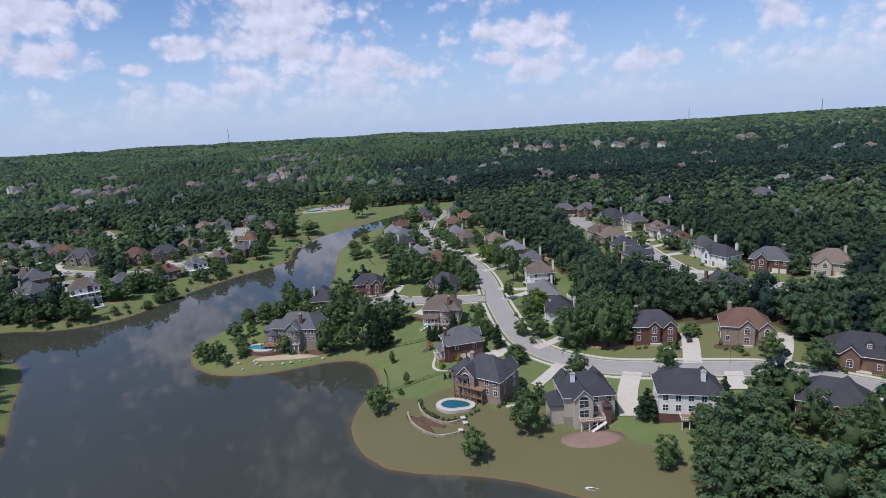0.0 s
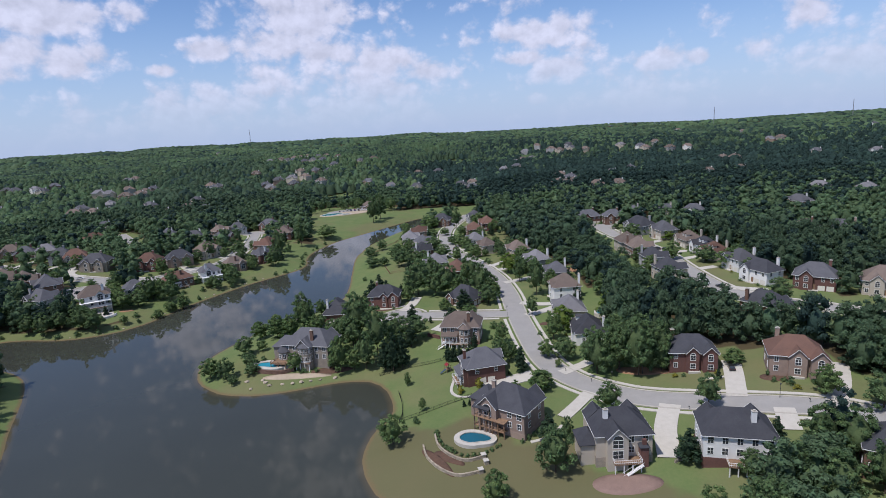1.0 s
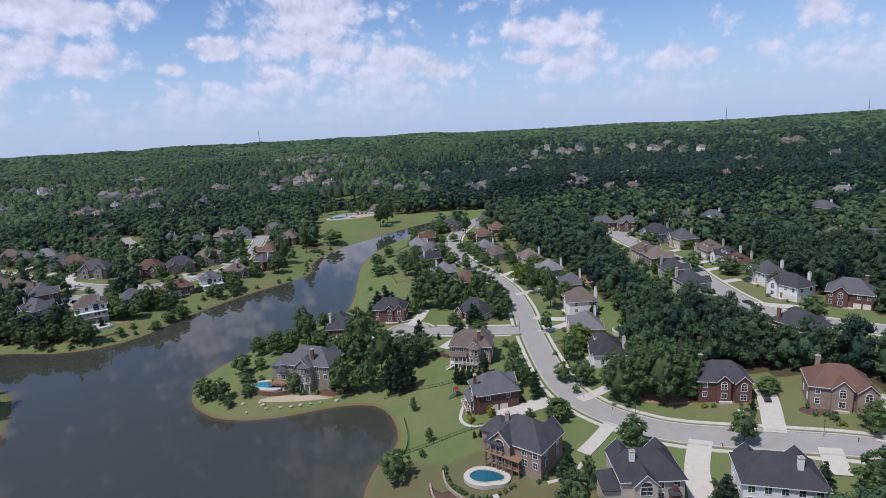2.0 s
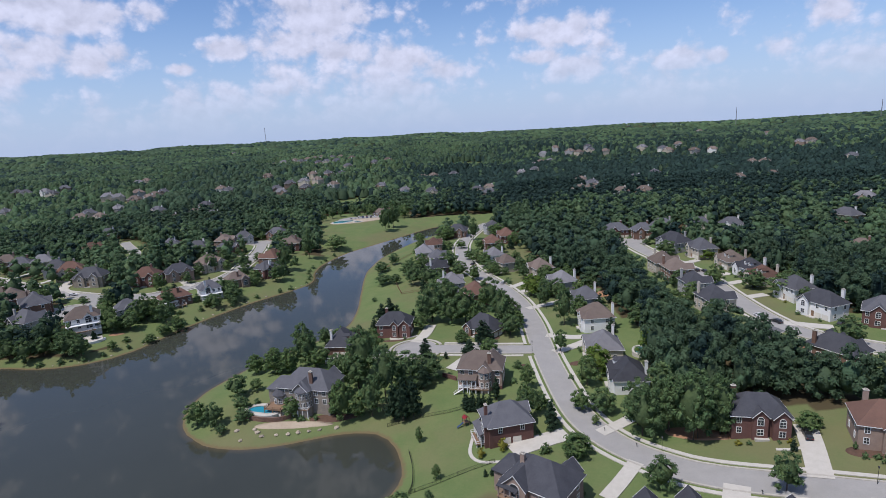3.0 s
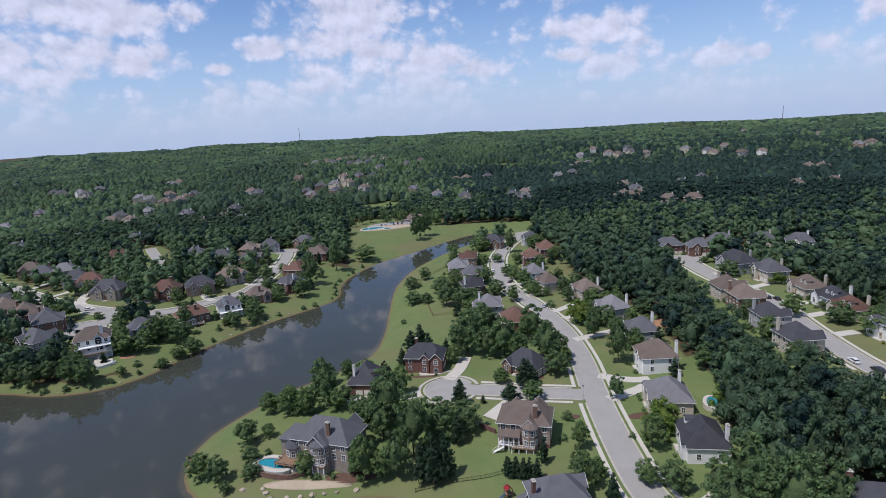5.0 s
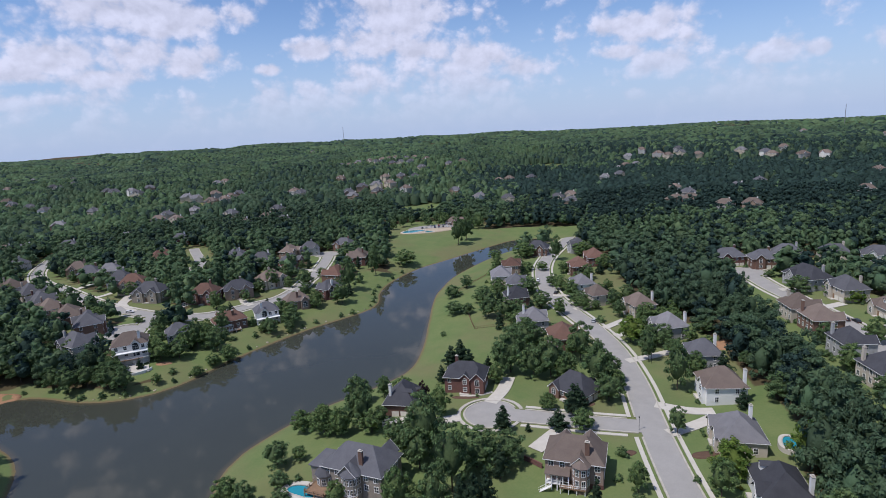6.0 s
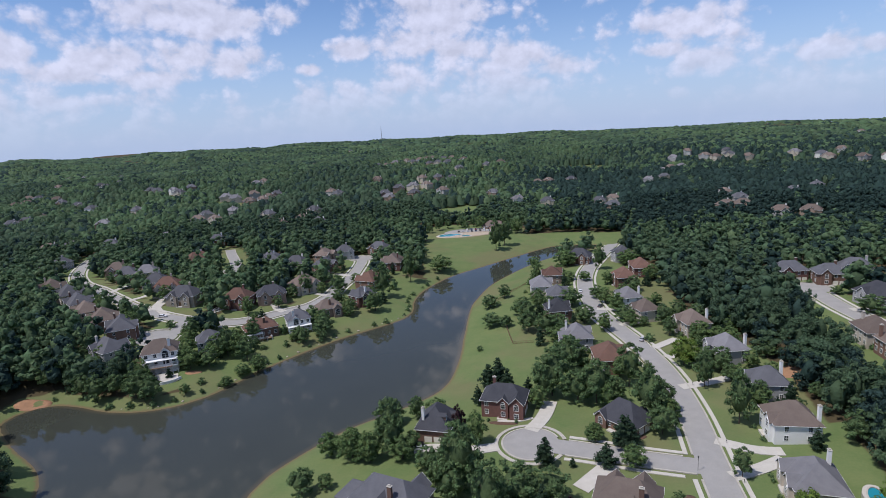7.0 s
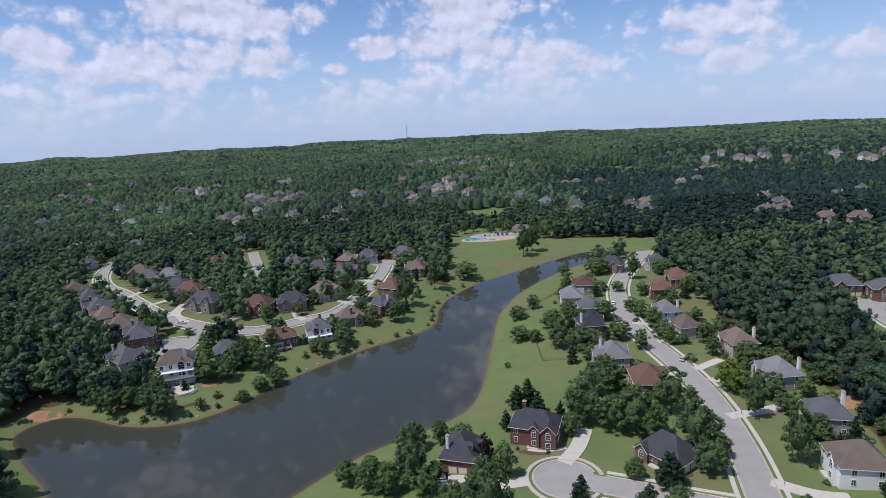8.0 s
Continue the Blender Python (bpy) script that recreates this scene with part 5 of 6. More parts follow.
def clump(rng, balls, leaves, level, size, spread, leaf, core=0, shrink=0.6, coat=(0.6, 1.12)):
    """Foliage about a unit high: a folded inner body, boughs on its surface, and over them a coat of small leaf sprays."""
    V, F, count = [], [], 0
    if core:
        base, faces = BALLS[core]
        v = uneven(base, 0.35, rng.uniform(0, 90), 2.3)
        z = np.clip((v[:, 2] + 1) / 2, 0, 1)
        r = np.array([spread(q) for q in z]) + 0.3 * np.array([size(q) for q in z])
        v = np.c_[v[:, 0] * r * 0.68, v[:, 1] * r * 0.68, 0.04 + z * 0.8]
        V.append(v), F.append(faces)
        count = len(v)
    base, faces = BALLS[level]
    centres, radii = [], []
    for i in range(balls):
        z = ((i + 0.5) / balls) ** 0.85
        r = spread(z)
        a = i * 2.4 + rng.uniform(-0.5, 0.5)
        k = (rng.uniform(0.7, 1.12) if core else rng.uniform(0.45, 1.0)) if i < balls - 1 else 0.1
        c = np.array([math.cos(a) * r * k, math.sin(a) * r * k, z + rng.uniform(-0.06, 0.06)])
        s = size(z) * rng.uniform(0.65, 1.3)
        v = uneven(base, 0.6, rng.uniform(0, 90), 1.7) * s * shrink * np.array([1, 1, rng.uniform(0.75, 0.95)]) + c
        V.append(v), F.append(faces + count)
        count += len(v)
        centres.append(c), radii.append(s)
    n = leaves
    if n:
        centres, radii = np.array(centres), np.array(radii)
        pick = rng.choice(balls, n, p=radii ** 2 / (radii ** 2).sum())
        way = rng.normal(size=(n, 3))
        way[:, 2] = np.abs(way[:, 2]) - 0.35
        way /= np.linalg.norm(way, axis=1)[:, None]
        c = centres[pick] + way * radii[pick][:, None] * rng.uniform(*coat, (n, 1)) * np.array([1, 1, 0.85])
        face = way + rng.normal(size=(n, 3)) * 0.38 + np.array([0, 0, 0.35])
        face /= np.linalg.norm(face, axis=1)[:, None]
        side = np.cross(face, rng.normal(size=(n, 3)))
        side /= np.linalg.norm(side, axis=1)[:, None]
        up = np.cross(face, side)
        s = leaf * rng.uniform(0.6, 1.35, (n, 1))
        V.append(np.stack([c + side * s, c - side * s * 0.5 + up * s * rng.uniform(0.5, 1.1, (n, 1)), c - side * s * 0.6 - up * s * rng.uniform(0.5, 1.1, (n, 1))], 1).reshape(-1, 3))
        F.append(count + 3 * np.arange(n)[:, None] + np.array([0, 1, 2]))
    return np.concatenate(V), np.concatenate(F)


def far_crown(rng, leaves, leaf, pointed=False):
    """The top of a tree seen from far off: an uneven cap of two rings, with sprays of leaves on it."""
    a = np.arange(5) * 1.2566 + rng.uniform(0, 1.2)
    r0, r1 = rng.uniform(0.36, 0.54, 5), rng.uniform(0.2, 0.36, 5) * (0.6 if pointed else 1)
    low = np.c_[np.cos(a) * r0, np.sin(a) * r0, rng.uniform(-0.15, 0.1, 5)]
    mid = np.c_[np.cos(a + 0.6) * r1, np.sin(a + 0.6) * r1, rng.uniform(0.66, 0.88, 5)]
    V = np.concatenate([low, mid, [[rng.uniform(-0.08, 0.08), rng.uniform(-0.08, 0.08), 1.0]]])
    F = [f for i in range(5) for f in ((i, (i + 1) % 5, 5 + i), (5 + i, (i + 1) % 5, 5 + (i + 1) % 5), (5 + i, 5 + (i + 1) % 5, 10))]
    if leaves:
        b, z = rng.uniform(0, 6.28, leaves), rng.uniform(0.4, 1.0, leaves)
        r = 0.5 * np.sqrt(np.clip(1.12 - z, 0.03, 1)) * rng.uniform(0.8, 1.15, leaves)
        c = np.c_[np.cos(b) * r, np.sin(b) * r, z]
        quad = c[:, None] + rng.normal(size=(leaves, 3, 3)) * leaf
        V, F = np.concatenate([V, quad.reshape(-1, 3)]), F + [(11 + 3 * i, 12 + 3 * i, 13 + 3 * i) for i in range(leaves)]
    return V, np.array(F)


def round_crown(z):
    return 0.42 * math.sqrt(max(0.05, 1 - (1.75 * z - 0.72) ** 2))


def cone_crown(z):
    return 0.25 * (1 - z) * min(1, 0.35 + 4 * z) + 0.01


def trunk_mesh(rng, top, limbs, thick):
    bm = bmesh.new()

    def limb(a, b, r0, r1, n=6):
        d = (b - a).normalized()
        u = d.orthogonal().normalized()
        v = d.cross(u)
        rings = [[bm.verts.new(p + (u * math.cos(2 * math.pi * i / n) + v * math.sin(2 * math.pi * i / n)) * r) for i in range(n)] for p, r in ((a, r0), ((a + b) / 2 + u * r0 * 0.4, (r0 + r1) / 2), (b, r1))]
        for p, q in zip(rings, rings[1:]):
            for i in range(n):
                bm.faces.new((p[i], p[(i + 1) % n], q[(i + 1) % n], q[i]))
        bm.faces.new(rings[-1])

    limb(Vector((0, 0, -0.06)), Vector((0, 0, top)), thick, thick * 0.5)
    for i in range(limbs):
        a = i * 2.4
        h = top * (0.45 + 0.5 * i / max(1, limbs))
        limb(Vector((0, 0, h)), Vector((math.cos(a) * 0.24, math.sin(a) * 0.24, h + 0.22)), thick * 0.5, thick * 0.15, 5)
    return finish("trunk", bm, BARK, True)


def tree_kind(name, seed, leaves, crown, balls, count, size, leaf, low, trunk, label, category="tree"):
    """A tree one metre high, hidden away as a pattern: the copies carry the true height."""
    rng = np.random.default_rng(seed)
    v, f = clump(rng, balls, count, 1, size, crown, leaf, 2)
    v[:, 2] = low + (v[:, 2] - v[:, 2].min()) / np.ptp(v[:, 2]) * (1 - low)
    return trunk_mesh(rng, trunk, 5 if trunk > 0.3 else 0, 0.022), raw_mesh("crown", v, f, LEAVES[leaves], True), label, category, name


KINDS = {
    "oak": [tree_kind("tree", 10 + i, "oak", round_crown, 32, 1600, lambda z: 0.135 - 0.035 * z, 0.031, 0.1, 0.6, "broad dark green shade tree") for i in range(4)],
    "maple": [tree_kind("tree", 20 + i, "maple", round_crown, 30, 1550, lambda z: 0.14 - 0.035 * z, 0.032, 0.1, 0.6, "mid-green round-crowned yard tree") for i in range(4)],
    "lime": [tree_kind("tree", 30 + i, "lime", round_crown, 30, 1550, lambda z: 0.14 - 0.035 * z, 0.032, 0.1, 0.6, "bright light green broadleaf tree") for i in range(2)],
    "cone": [tree_kind("conifer", 40 + i, "pine", cone_crown, 30, 1300, lambda z: 0.1 * (1.1 - 0.8 * z), 0.026, 0.02, 0.2, "dark green cone-shaped evergreen") for i in range(2)],
    "plum": [tree_kind("tree", 60, "plum", round_crown, 18, 900, lambda z: 0.15 - 0.04 * z, 0.04, 0.1, 0.6, "small purple-leaved ornamental tree")],
    "shrub": [tree_kind("shrub", 70 + i, "oak", lambda z: 0.45 * math.sqrt(max(0.05, 1 - z * z)), 9, 260, lambda z: 0.25 - 0.1 * z, 0.075, 0.0, 0.05, "clipped green garden shrub", "shrub") for i in range(2)],
    "gold": [tree_kind("shrub", 80, "gold", lambda z: 0.45 * math.sqrt(max(0.05, 1 - z * z)), 9, 260, lambda z: 0.25 - 0.1 * z, 0.075, 0.0, 0.05, "rounded yellow-green garden shrub", "shrub")],
}
tree_rng = random.Random(5)


def tree(kind, x, y, tall, wide=1.0):
    trunk, crown, label, category, name = tree_rng.choice(KINDS[kind])
    ob = thing(name, pose(x, y, ground_z(x, y), 0, 0, tree_rng.uniform(0, 360)), label, category, {"shrub": "shrubs in the gardens"}.get(category, "trees on the lawns"))
    wide *= 1.25 if name == "conifer" else 1.06
    ob.scale = (tall * wide, tall * wide, tall * (1.25 if category == "tree" and name == "tree" else 1.1))
    if category == "tree":
        part("trunk", trunk, BARK, ob)
    part("crown", crown, None, ob)
    return ob


TREES()
# Low shrubs against the house fronts; farther out, shade trees grown up beside and behind the houses.
def free(x, y):
    """Clear of the streets, the lake and the houses."""
    X, Y = np.array([x]), np.array([y])
    if shore_distance(X, Y)[0] < 3 or any(math.hypot(x - a, y - b) < r + 2.5 for a, b, r in FOOTPRINTS) or any(math.hypot(x - a, y - b) < r + 2.5 for a, b, r, _ in CIRCLES):
        return False
    return all(line_distance(X, Y, [tuple(q) for q in line])[0] > HALF[key] + 2.5 for key, line in ROADS.items())


for hx, hy, turn, half, deep in FRONTS:
    away = math.hypot(hx, hy)
    for u in (-0.85, -0.5, 0.5, 0.85) if away < 260 else (-0.6, 0.7) if away < 420 else (0.6,):
        v = Matrix.Rotation(radians(turn), 2) @ Vector((u * half, -deep - 1.3))
        tree("shrub" if tree_rng.random() < 0.85 else "gold", hx + v.x, hy + v.y, tree_rng.uniform(0.9, 1.7), tree_rng.uniform(0.9, 1.3))
    for sx, sy in ((1.0, 0.3), (-1.0, 0.5), (0.5, 1.2)) if away > 260 else ():
        v = Matrix.Rotation(radians(turn), 2) @ Vector((sx * (half + tree_rng.uniform(3, 5)), sy * (deep + tree_rng.uniform(3, 8))))
        kind, tall = tree_rng.choice(("oak", "oak", "maple", "maple", "cone")), tree_rng.uniform(5, 9)
        if free(hx + v.x, hy + v.y):
            tree(kind, hx + v.x, hy + v.y, tall, tree_rng.uniform(0.85, 1.15))
# Garden trees among the houses of the western streets and along the main street.
for hx, hy, hr in FOOTPRINTS:
    main = -75 < hx < 62 and 305 < hy < 560
    if main or -480 < hx < -130 and 290 < hy < 570:
        for i in range(5 if main else 3):
            a, d = tree_rng.uniform(0, 6.28), hr + tree_rng.uniform(3.5, 9)
            if free(hx + d * math.cos(a), hy + d * math.sin(a)):
                tree(tree_rng.choice(("oak", "maple", "maple", "cone", "shrub")), hx + d * math.cos(a), hy + d * math.sin(a), tree_rng.uniform(4, 9), tree_rng.uniform(0.9, 1.2))
# Clipped foundation shrubs round the houses of the main street.
for hx, hy, hr in FOOTPRINTS:
    if -75 < hx < 150 and 300 < hy < 480:
        for i in range(5):
            a, d = tree_rng.uniform(0, 6.28), hr + tree_rng.uniform(1.2, 4)
            if shore_distance(np.array([hx]), np.array([hy]))[0] > 8:
                tree("shrub", hx + d * math.cos(a), hy + d * math.sin(a), tree_rng.uniform(1.0, 2.4), tree_rng.uniform(1.0, 1.5))
# A hedge along the upper garden wall, shrubs by the pool and along the house wall.
for q in rounded([(-13.8, 166), (-12.4, 160), (-9.4, 155.6), (-4.6, 152.8), (0.6, 153.8), (4.5, 156.5)], pace=1.7):
    tree("shrub", q.x + 0.9, q.y + 0.7, tree_rng.uniform(0.8, 1.3), tree_rng.uniform(1.0, 1.5))
for x, y in ((13.5, 159.6), (15.4, 160.8), (17.2, 162), (19, 163.4), (11.8, 158.2), (52.3, 150), (53.6, 148.4), (54.6, 151.6), (53.4, 153.4), (-88, 224.6), (-86.4, 226.8), (-73.2, 218.6), (-67.5, 217.4), (-62.5, 218.2)):
    tree("shrub", x, y, tree_rng.uniform(1.1, 2.0), tree_rng.uniform(0.9, 1.3))
# Trees round the community pool and its car park.
for x, y in ((-176, 645), (-170, 660), (-163, 671), (-150, 676), (-138, 682), (-127, 688), (-104, 680), (-96, 668), (-90, 655), (-86, 642), (-97, 640), (-142, 664), (-128, 668), (-116, 676)):
    tree(tree_rng.choice(("oak", "maple", "oak")), x, y, tree_rng.uniform(8, 13), tree_rng.uniform(0.8, 1.05))
# The grove that comes down to the water by the clay bank, and trees on the western lawn.
for x, y in ((-247.8, 282.9), (-245.9, 287.9), (-228.9, 280.7), (-218.8, 278.4), (-225.6, 288.2), (-213.5, 283.8), (-202.6, 282.7), (-223.1, 296.1), (-208.5, 292.4), (-250.7, 297.0), (-239.8, 295.3), (-239.6, 304.0), (-193.7, 282.3), (-200.5, 310.8), (-190.3, 323.9), (-186.0, 345.9)):
    tree(tree_rng.choice(("oak", "oak", "maple")), x, y, tree_rng.uniform(7.5, 11), tree_rng.uniform(0.85, 1.1))
# Scrub along the western bank.
for i in range(6, 40):
    p = Vector(LAKE_EDGE[i])
    if p.x < -118 and tree_rng.random() < 0.75:
        q = p + Vector((-tree_rng.uniform(0.5, 2.5), tree_rng.uniform(0.5, 2)))
        tree("shrub", q.x, q.y, tree_rng.uniform(1.2, 2.8), tree_rng.uniform(0.9, 1.4))


# ---- woods ----
def near_any(X, Y, spots):
    far = np.ones(X.shape, bool)
    for x, y, r in spots:
        far &= (X - x) ** 2 + (Y - y) ** 2 > r * r
    return far


LAWNS = [
    [(-125, 195), (-30, 205), (-40, 120), (30, 108), (52, 112), (58, 124), (70, 134), (92, 146), (110, 146), (140, 140), (118, 165), (112, 196), (62, 206), (34, 212), (48, 230), (62, 250), (58, 330), (50, 365), (30, 395), (28, 440), (30, 490),
     (16, 540), (-10, 560), (-60, 545), (-95, 470), (-95, 400), (-88, 330), (-120, 280), (-130, 240)],
    [(112, 245), (126, 262), (146, 265), (146, 360), (138, 395), (118, 420), (82, 420), (78, 300), (82, 262), (92, 244)],
    [(-165, 575), (-128, 470), (-100, 500), (0, 605), (30, 640), (-20, 650), (-80, 640), (-105, 690), (-175, 690)],
    [(-215, 285), (-160, 300), (-115, 400), (-118, 480), (-150, 480), (-165, 420), (-188, 380), (-222, 330)],
]


def wooded(X, Y):
    """Where woodland stands: off the lake, lawns, streets and house plots."""
    ok = shore_distance(X, Y) > 7
    for ring in LAWNS:
        ok &= ~within(X, Y, ring)
    for key, line in ROADS.items():
        ok &= line_distance(X, Y, [tuple(q) for q in line]) > HALF[key] + 8
    ok &= near_any(X, Y, [(x, y, r + 4) for x, y, r in FOOTPRINTS] + [(x - 14 * x / math.hypot(x, y - 40), y - 14 * (y - 40) / math.hypot(x, y - 40), 10) for x, y, r in FOOTPRINTS]) & near_any(X, Y, CLEARINGS) & near_any(X, Y, [(x, y, r + 6) for x, y, r, _ in CIRCLES])
    return ok


def woods(name, r0, r1, pace, balls, leaves, level, tall, label, seed, core, big, leaf, limits, wide=1.55, shrink=0.7):
    rng = np.random.default_rng(seed)
    g = np.arange(-r1, r1 + 70, pace)
    X, Y = (q.ravel() + rng.uniform(-0.42, 0.42, q.size) * pace for q in np.meshgrid(g, g[g > -150]))
    far, a = np.hypot(X, Y - 60), np.degrees(np.arctan2(X, Y - 40))
    keep = (far >= r0) & (far < r1) & (a > limits[0]) & (a < limits[1])
    X, Y = X[keep], Y[keep]
    keep = wooded(X, Y)
    X, Y = X[keep], Y[keep]
    Z = height(X, Y)
    if balls:
        kinds = [clump(rng, balls, leaves, level, lambda z: big - 0.25 * big * z, lambda z: round_crown(z) * 0.9, leaf, core, shrink, (0.75, 1.12)) for _ in range(9)]
        kinds += [clump(rng, balls, leaves, level, lambda z: big * 0.75 * (1 - 0.4 * z), lambda z: 0.27 * (1.05 - z), leaf * 0.85, 0, shrink, (0.75, 1.12)) for _ in range(2)]
    else:
        kinds = [far_crown(rng, leaves, leaf, i > 9) for i in range(12)]
    which = rng.integers(0, len(kinds), len(X))
    H = rng.uniform(*tall, len(X)) * (1 + 0.15 * np.sin(X / 37) * np.sin(Y / 29))
    W = np.maximum(rng.uniform(0.7, 1.2, len(X)) * pace * wide, 0.45 * H)
    turn = rng.uniform(0, 6.28, len(X))
    # Cloud shade painted as dark trees: hollow beyond lake, eastern slopes; scattered pines elsewhere.
    cloud_shade = ease(Y, 560, 660) * (1 - ease(Y + 0.12 * X, 1150, 1350)) * ease(X + 0.25 * Y, 60, 200)
    cloud_shade = np.maximum(cloud_shade, 0.6 * ease(X + 0.12 * Y, 120, 260) * ease(Y, 360, 560) * (1 - ease(Y, 1500, 2400)))
    dark_trees = rng.uniform(0, 1, len(X)) < 0.16 + 0.8 * cloud_shade
    VV, FF, MM, count = [], [], [], 0
    for k, (v, f) in enumerate(kinds):
        i = np.flatnonzero(which == k)
        MM.append(np.repeat(dark_trees[i], len(f)))
        c, s = np.cos(turn[i])[:, None], np.sin(turn[i])[:, None]
        w, h = W[i][:, None], H[i][:, None]
        q = np.stack([(v[:, 0] * c - v[:, 1] * s) * w + X[i][:, None], (v[:, 0] * s + v[:, 1] * c) * w + Y[i][:, None], v[:, 2] * h * 0.92 + h * 0.1 + Z[i][:, None]], -1)
        VV.append(q.reshape(-1, 3))
        FF.append((f[None] + count + len(v) * np.arange(len(i))[:, None, None]).reshape(-1, 3))
        count += len(i) * len(v)
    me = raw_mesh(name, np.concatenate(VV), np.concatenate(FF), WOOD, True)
    me.materials.append(PINE_SHADE_WOOD)
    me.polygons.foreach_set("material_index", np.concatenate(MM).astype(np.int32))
    ob = new(name, me)
    return tagged(ob, label, "woodland", kind="stuff")


woods("near_wood", 0, 330, 7.6, 17, 940, 1, (11, 18), "dense mixed green woodland round the gardens", 1, 1, 0.165, 0.036, (-62, 60), 1.6, 0.68)
woods("middle_wood", 330, 760, 8.6, 6, 76, 1, (12, 16.5), "continuous canopy of mixed woodland", 2, 1, 0.23, 0.08, (-62, 48), 1.6, 0.76)
woods("far_wood", 760, 1700, 10.5, 0, 10, 1, (12.6, 16), "distant wooded hills beyond the lake", 3, 0, 0.36, 0.1, (-60, 45), 1.45)
woods("farther_wood", 1700, 3000, 17.5, 0, 2, 1, (13.2, 15.6), "hazy distant wooded hills", 4, 0, 0.48, 0.14, (-60, 45), 1.4)
woods("horizon_wood", 3000, 5060, 32.0, 0, 0, 1, (13, 17), "wooded skyline of far hills", 5, 0, 0.48, 0.16, (-60, 45), 1.5)

# Leaf litter lies under the woods.
sheet = bpy.data.objects["ground"].data
spots = np.zeros(len(sheet.vertices) * 3, np.float32)
sheet.vertices.foreach_get("co", spots)
spots = spots.reshape(-1, 3).astype(float)
sheet.attributes.new("wood_floor", "FLOAT", "POINT").data.foreach_set("value", wooded(spots[:, 0], spots[:, 1]).astype(np.float32))
# Unwatered brown grass on the near bank below the houses.
BROWN_LAWN = [(-36, 178), (-24, 176), (-12, 170), (-2, 176), (12, 158), (26, 158), (30, 146), (44, 142), (56, 128), (66, 96), (-36, 120), (-42, 150)]
inside = within(spots[:, 0], spots[:, 1], BROWN_LAWN)
gap = line_distance(spots[:, 0], spots[:, 1], BROWN_LAWN + BROWN_LAWN[:1])
sheet.attributes.new("dry_lawn", "FLOAT", "POINT").data.foreach_set("value", ease(np.where(inside, gap, -gap), -3, 4).astype(np.float32))

# ---- driveways and paths ----
def slab(name, points, half, mat, label, lift=0.26, category="driveway", pace=2.0):
    line = rounded(points, pace=pace)
    bm = bmesh.new()
    strip(bm, line, -half, half, lift, 0.25)
    return tagged(new(name, finish(name, bm, mat)), label, category, kind="structure")


for pts, half in (([(-29, 297), (-30.5, 285), (-34, 275)], 2.6), ([(18, 313.5), (30, 320), (41, 327)], 2.1), ([(12, 352), (23, 364)], 2.0), ([(16, 341.5), (24, 347.5)], 2.0), ([(-1, 380.5), (13, 388)], 2.0),
                  ([(-12, 406), (0, 405)], 2.0), ([(23, 277), (33, 273.5), (41, 273.5)], 2.2), ([(24, 258.5), (33, 264), (40, 269.5)], 2.2), ([(20, 198.5), (12, 195.5), (3, 191.5)], 3.4), ([(29.5, 198), (38, 203.5), (42, 207)], 2.0),
                  ([(36, 183), (30, 175), (25, 169)], 2.0), ([(57, 171), (51.5, 159), (48.5, 147)], 3.0), ([(84.5, 161), (81, 151)], 2.6), ([(76, 170), (81, 183), (84, 192)], 2.8), ([(98, 160), (106, 171), (113, 183)], 2.6),
                  ([(-9, 259), (-13, 253), (-17, 247)], 2.6), ([(-43, 264), (-54, 260), (-63, 261), (-70, 259)], 2.4), ([(123, 155), (131, 150), (137, 149)], 2.6)):
    slab("driveway", pts, half, CONCRETE, "pale concrete driveway from the street to a garage")
for pts, half in (([(117, 300), (127, 303)], 2.2), ([(117, 322), (127, 326)], 2.2), ([(117, 338), (127, 341)], 2.2), ([(116, 266), (124, 262), (131, 259)], 2.6), ([(107, 308), (103, 309)], 2.4), ([(107, 288), (103, 289)], 2.4),
                  ([(110, 365), (122, 372)], 2.2), ([(103, 395), (113, 396)], 2.2), ([(-242, 332), (-248, 335)], 4.0), ([(-268, 366), (-275, 382), (-280, 391)], 2.2), ([(-252, 361), (-268, 372), (-272, 388)], 1.8),
                  ([(-230, 361), (-232, 372), (-230, 382)], 2.2), ([(-192, 387), (-199, 391), (-204, 397)], 2.2), ([(-300, 380), (-296, 392), (-297, 400)], 2.0), ([(-330, 396), (-333, 410), (-332, 428)], 2.0),
                  ([(-180, 420), (-190, 424)], 2.0), ([(-186, 470), (-200, 474)], 2.2), ([(-178, 462), (-170, 455)], 2.2)):
    slab("driveway", pts, half, CONCRETE, "short pale concrete driveway off the side street")
slab("garden_path", [(0, 269), (-2, 277), (2.5, 288), (5.5, 294)], 0.6, CONCRETE, "curved concrete path across the lawn", 0.2, "path")
slab("garden_path", [(72, 183), (76, 182), (80, 183)], 0.5, CONCRETE, "concrete path to a front door", 0.2, "path")
slab("garden_path", [(-8, 202), (-9, 193), (-6, 188), (0, 187)], 0.5, CONCRETE, "concrete path round a brick house", 0.2, "path")
slab("garden_path", [(14, 158), (20, 160), (24, 165)], 0.5, CONCRETE, "concrete path along a house wall", 0.2, "path")
slab("garden_path", [(-46, 281), (-40, 281), (-34, 284)], 0.7, CONCRETE, "brick-edged path before a house", 0.2, "path")


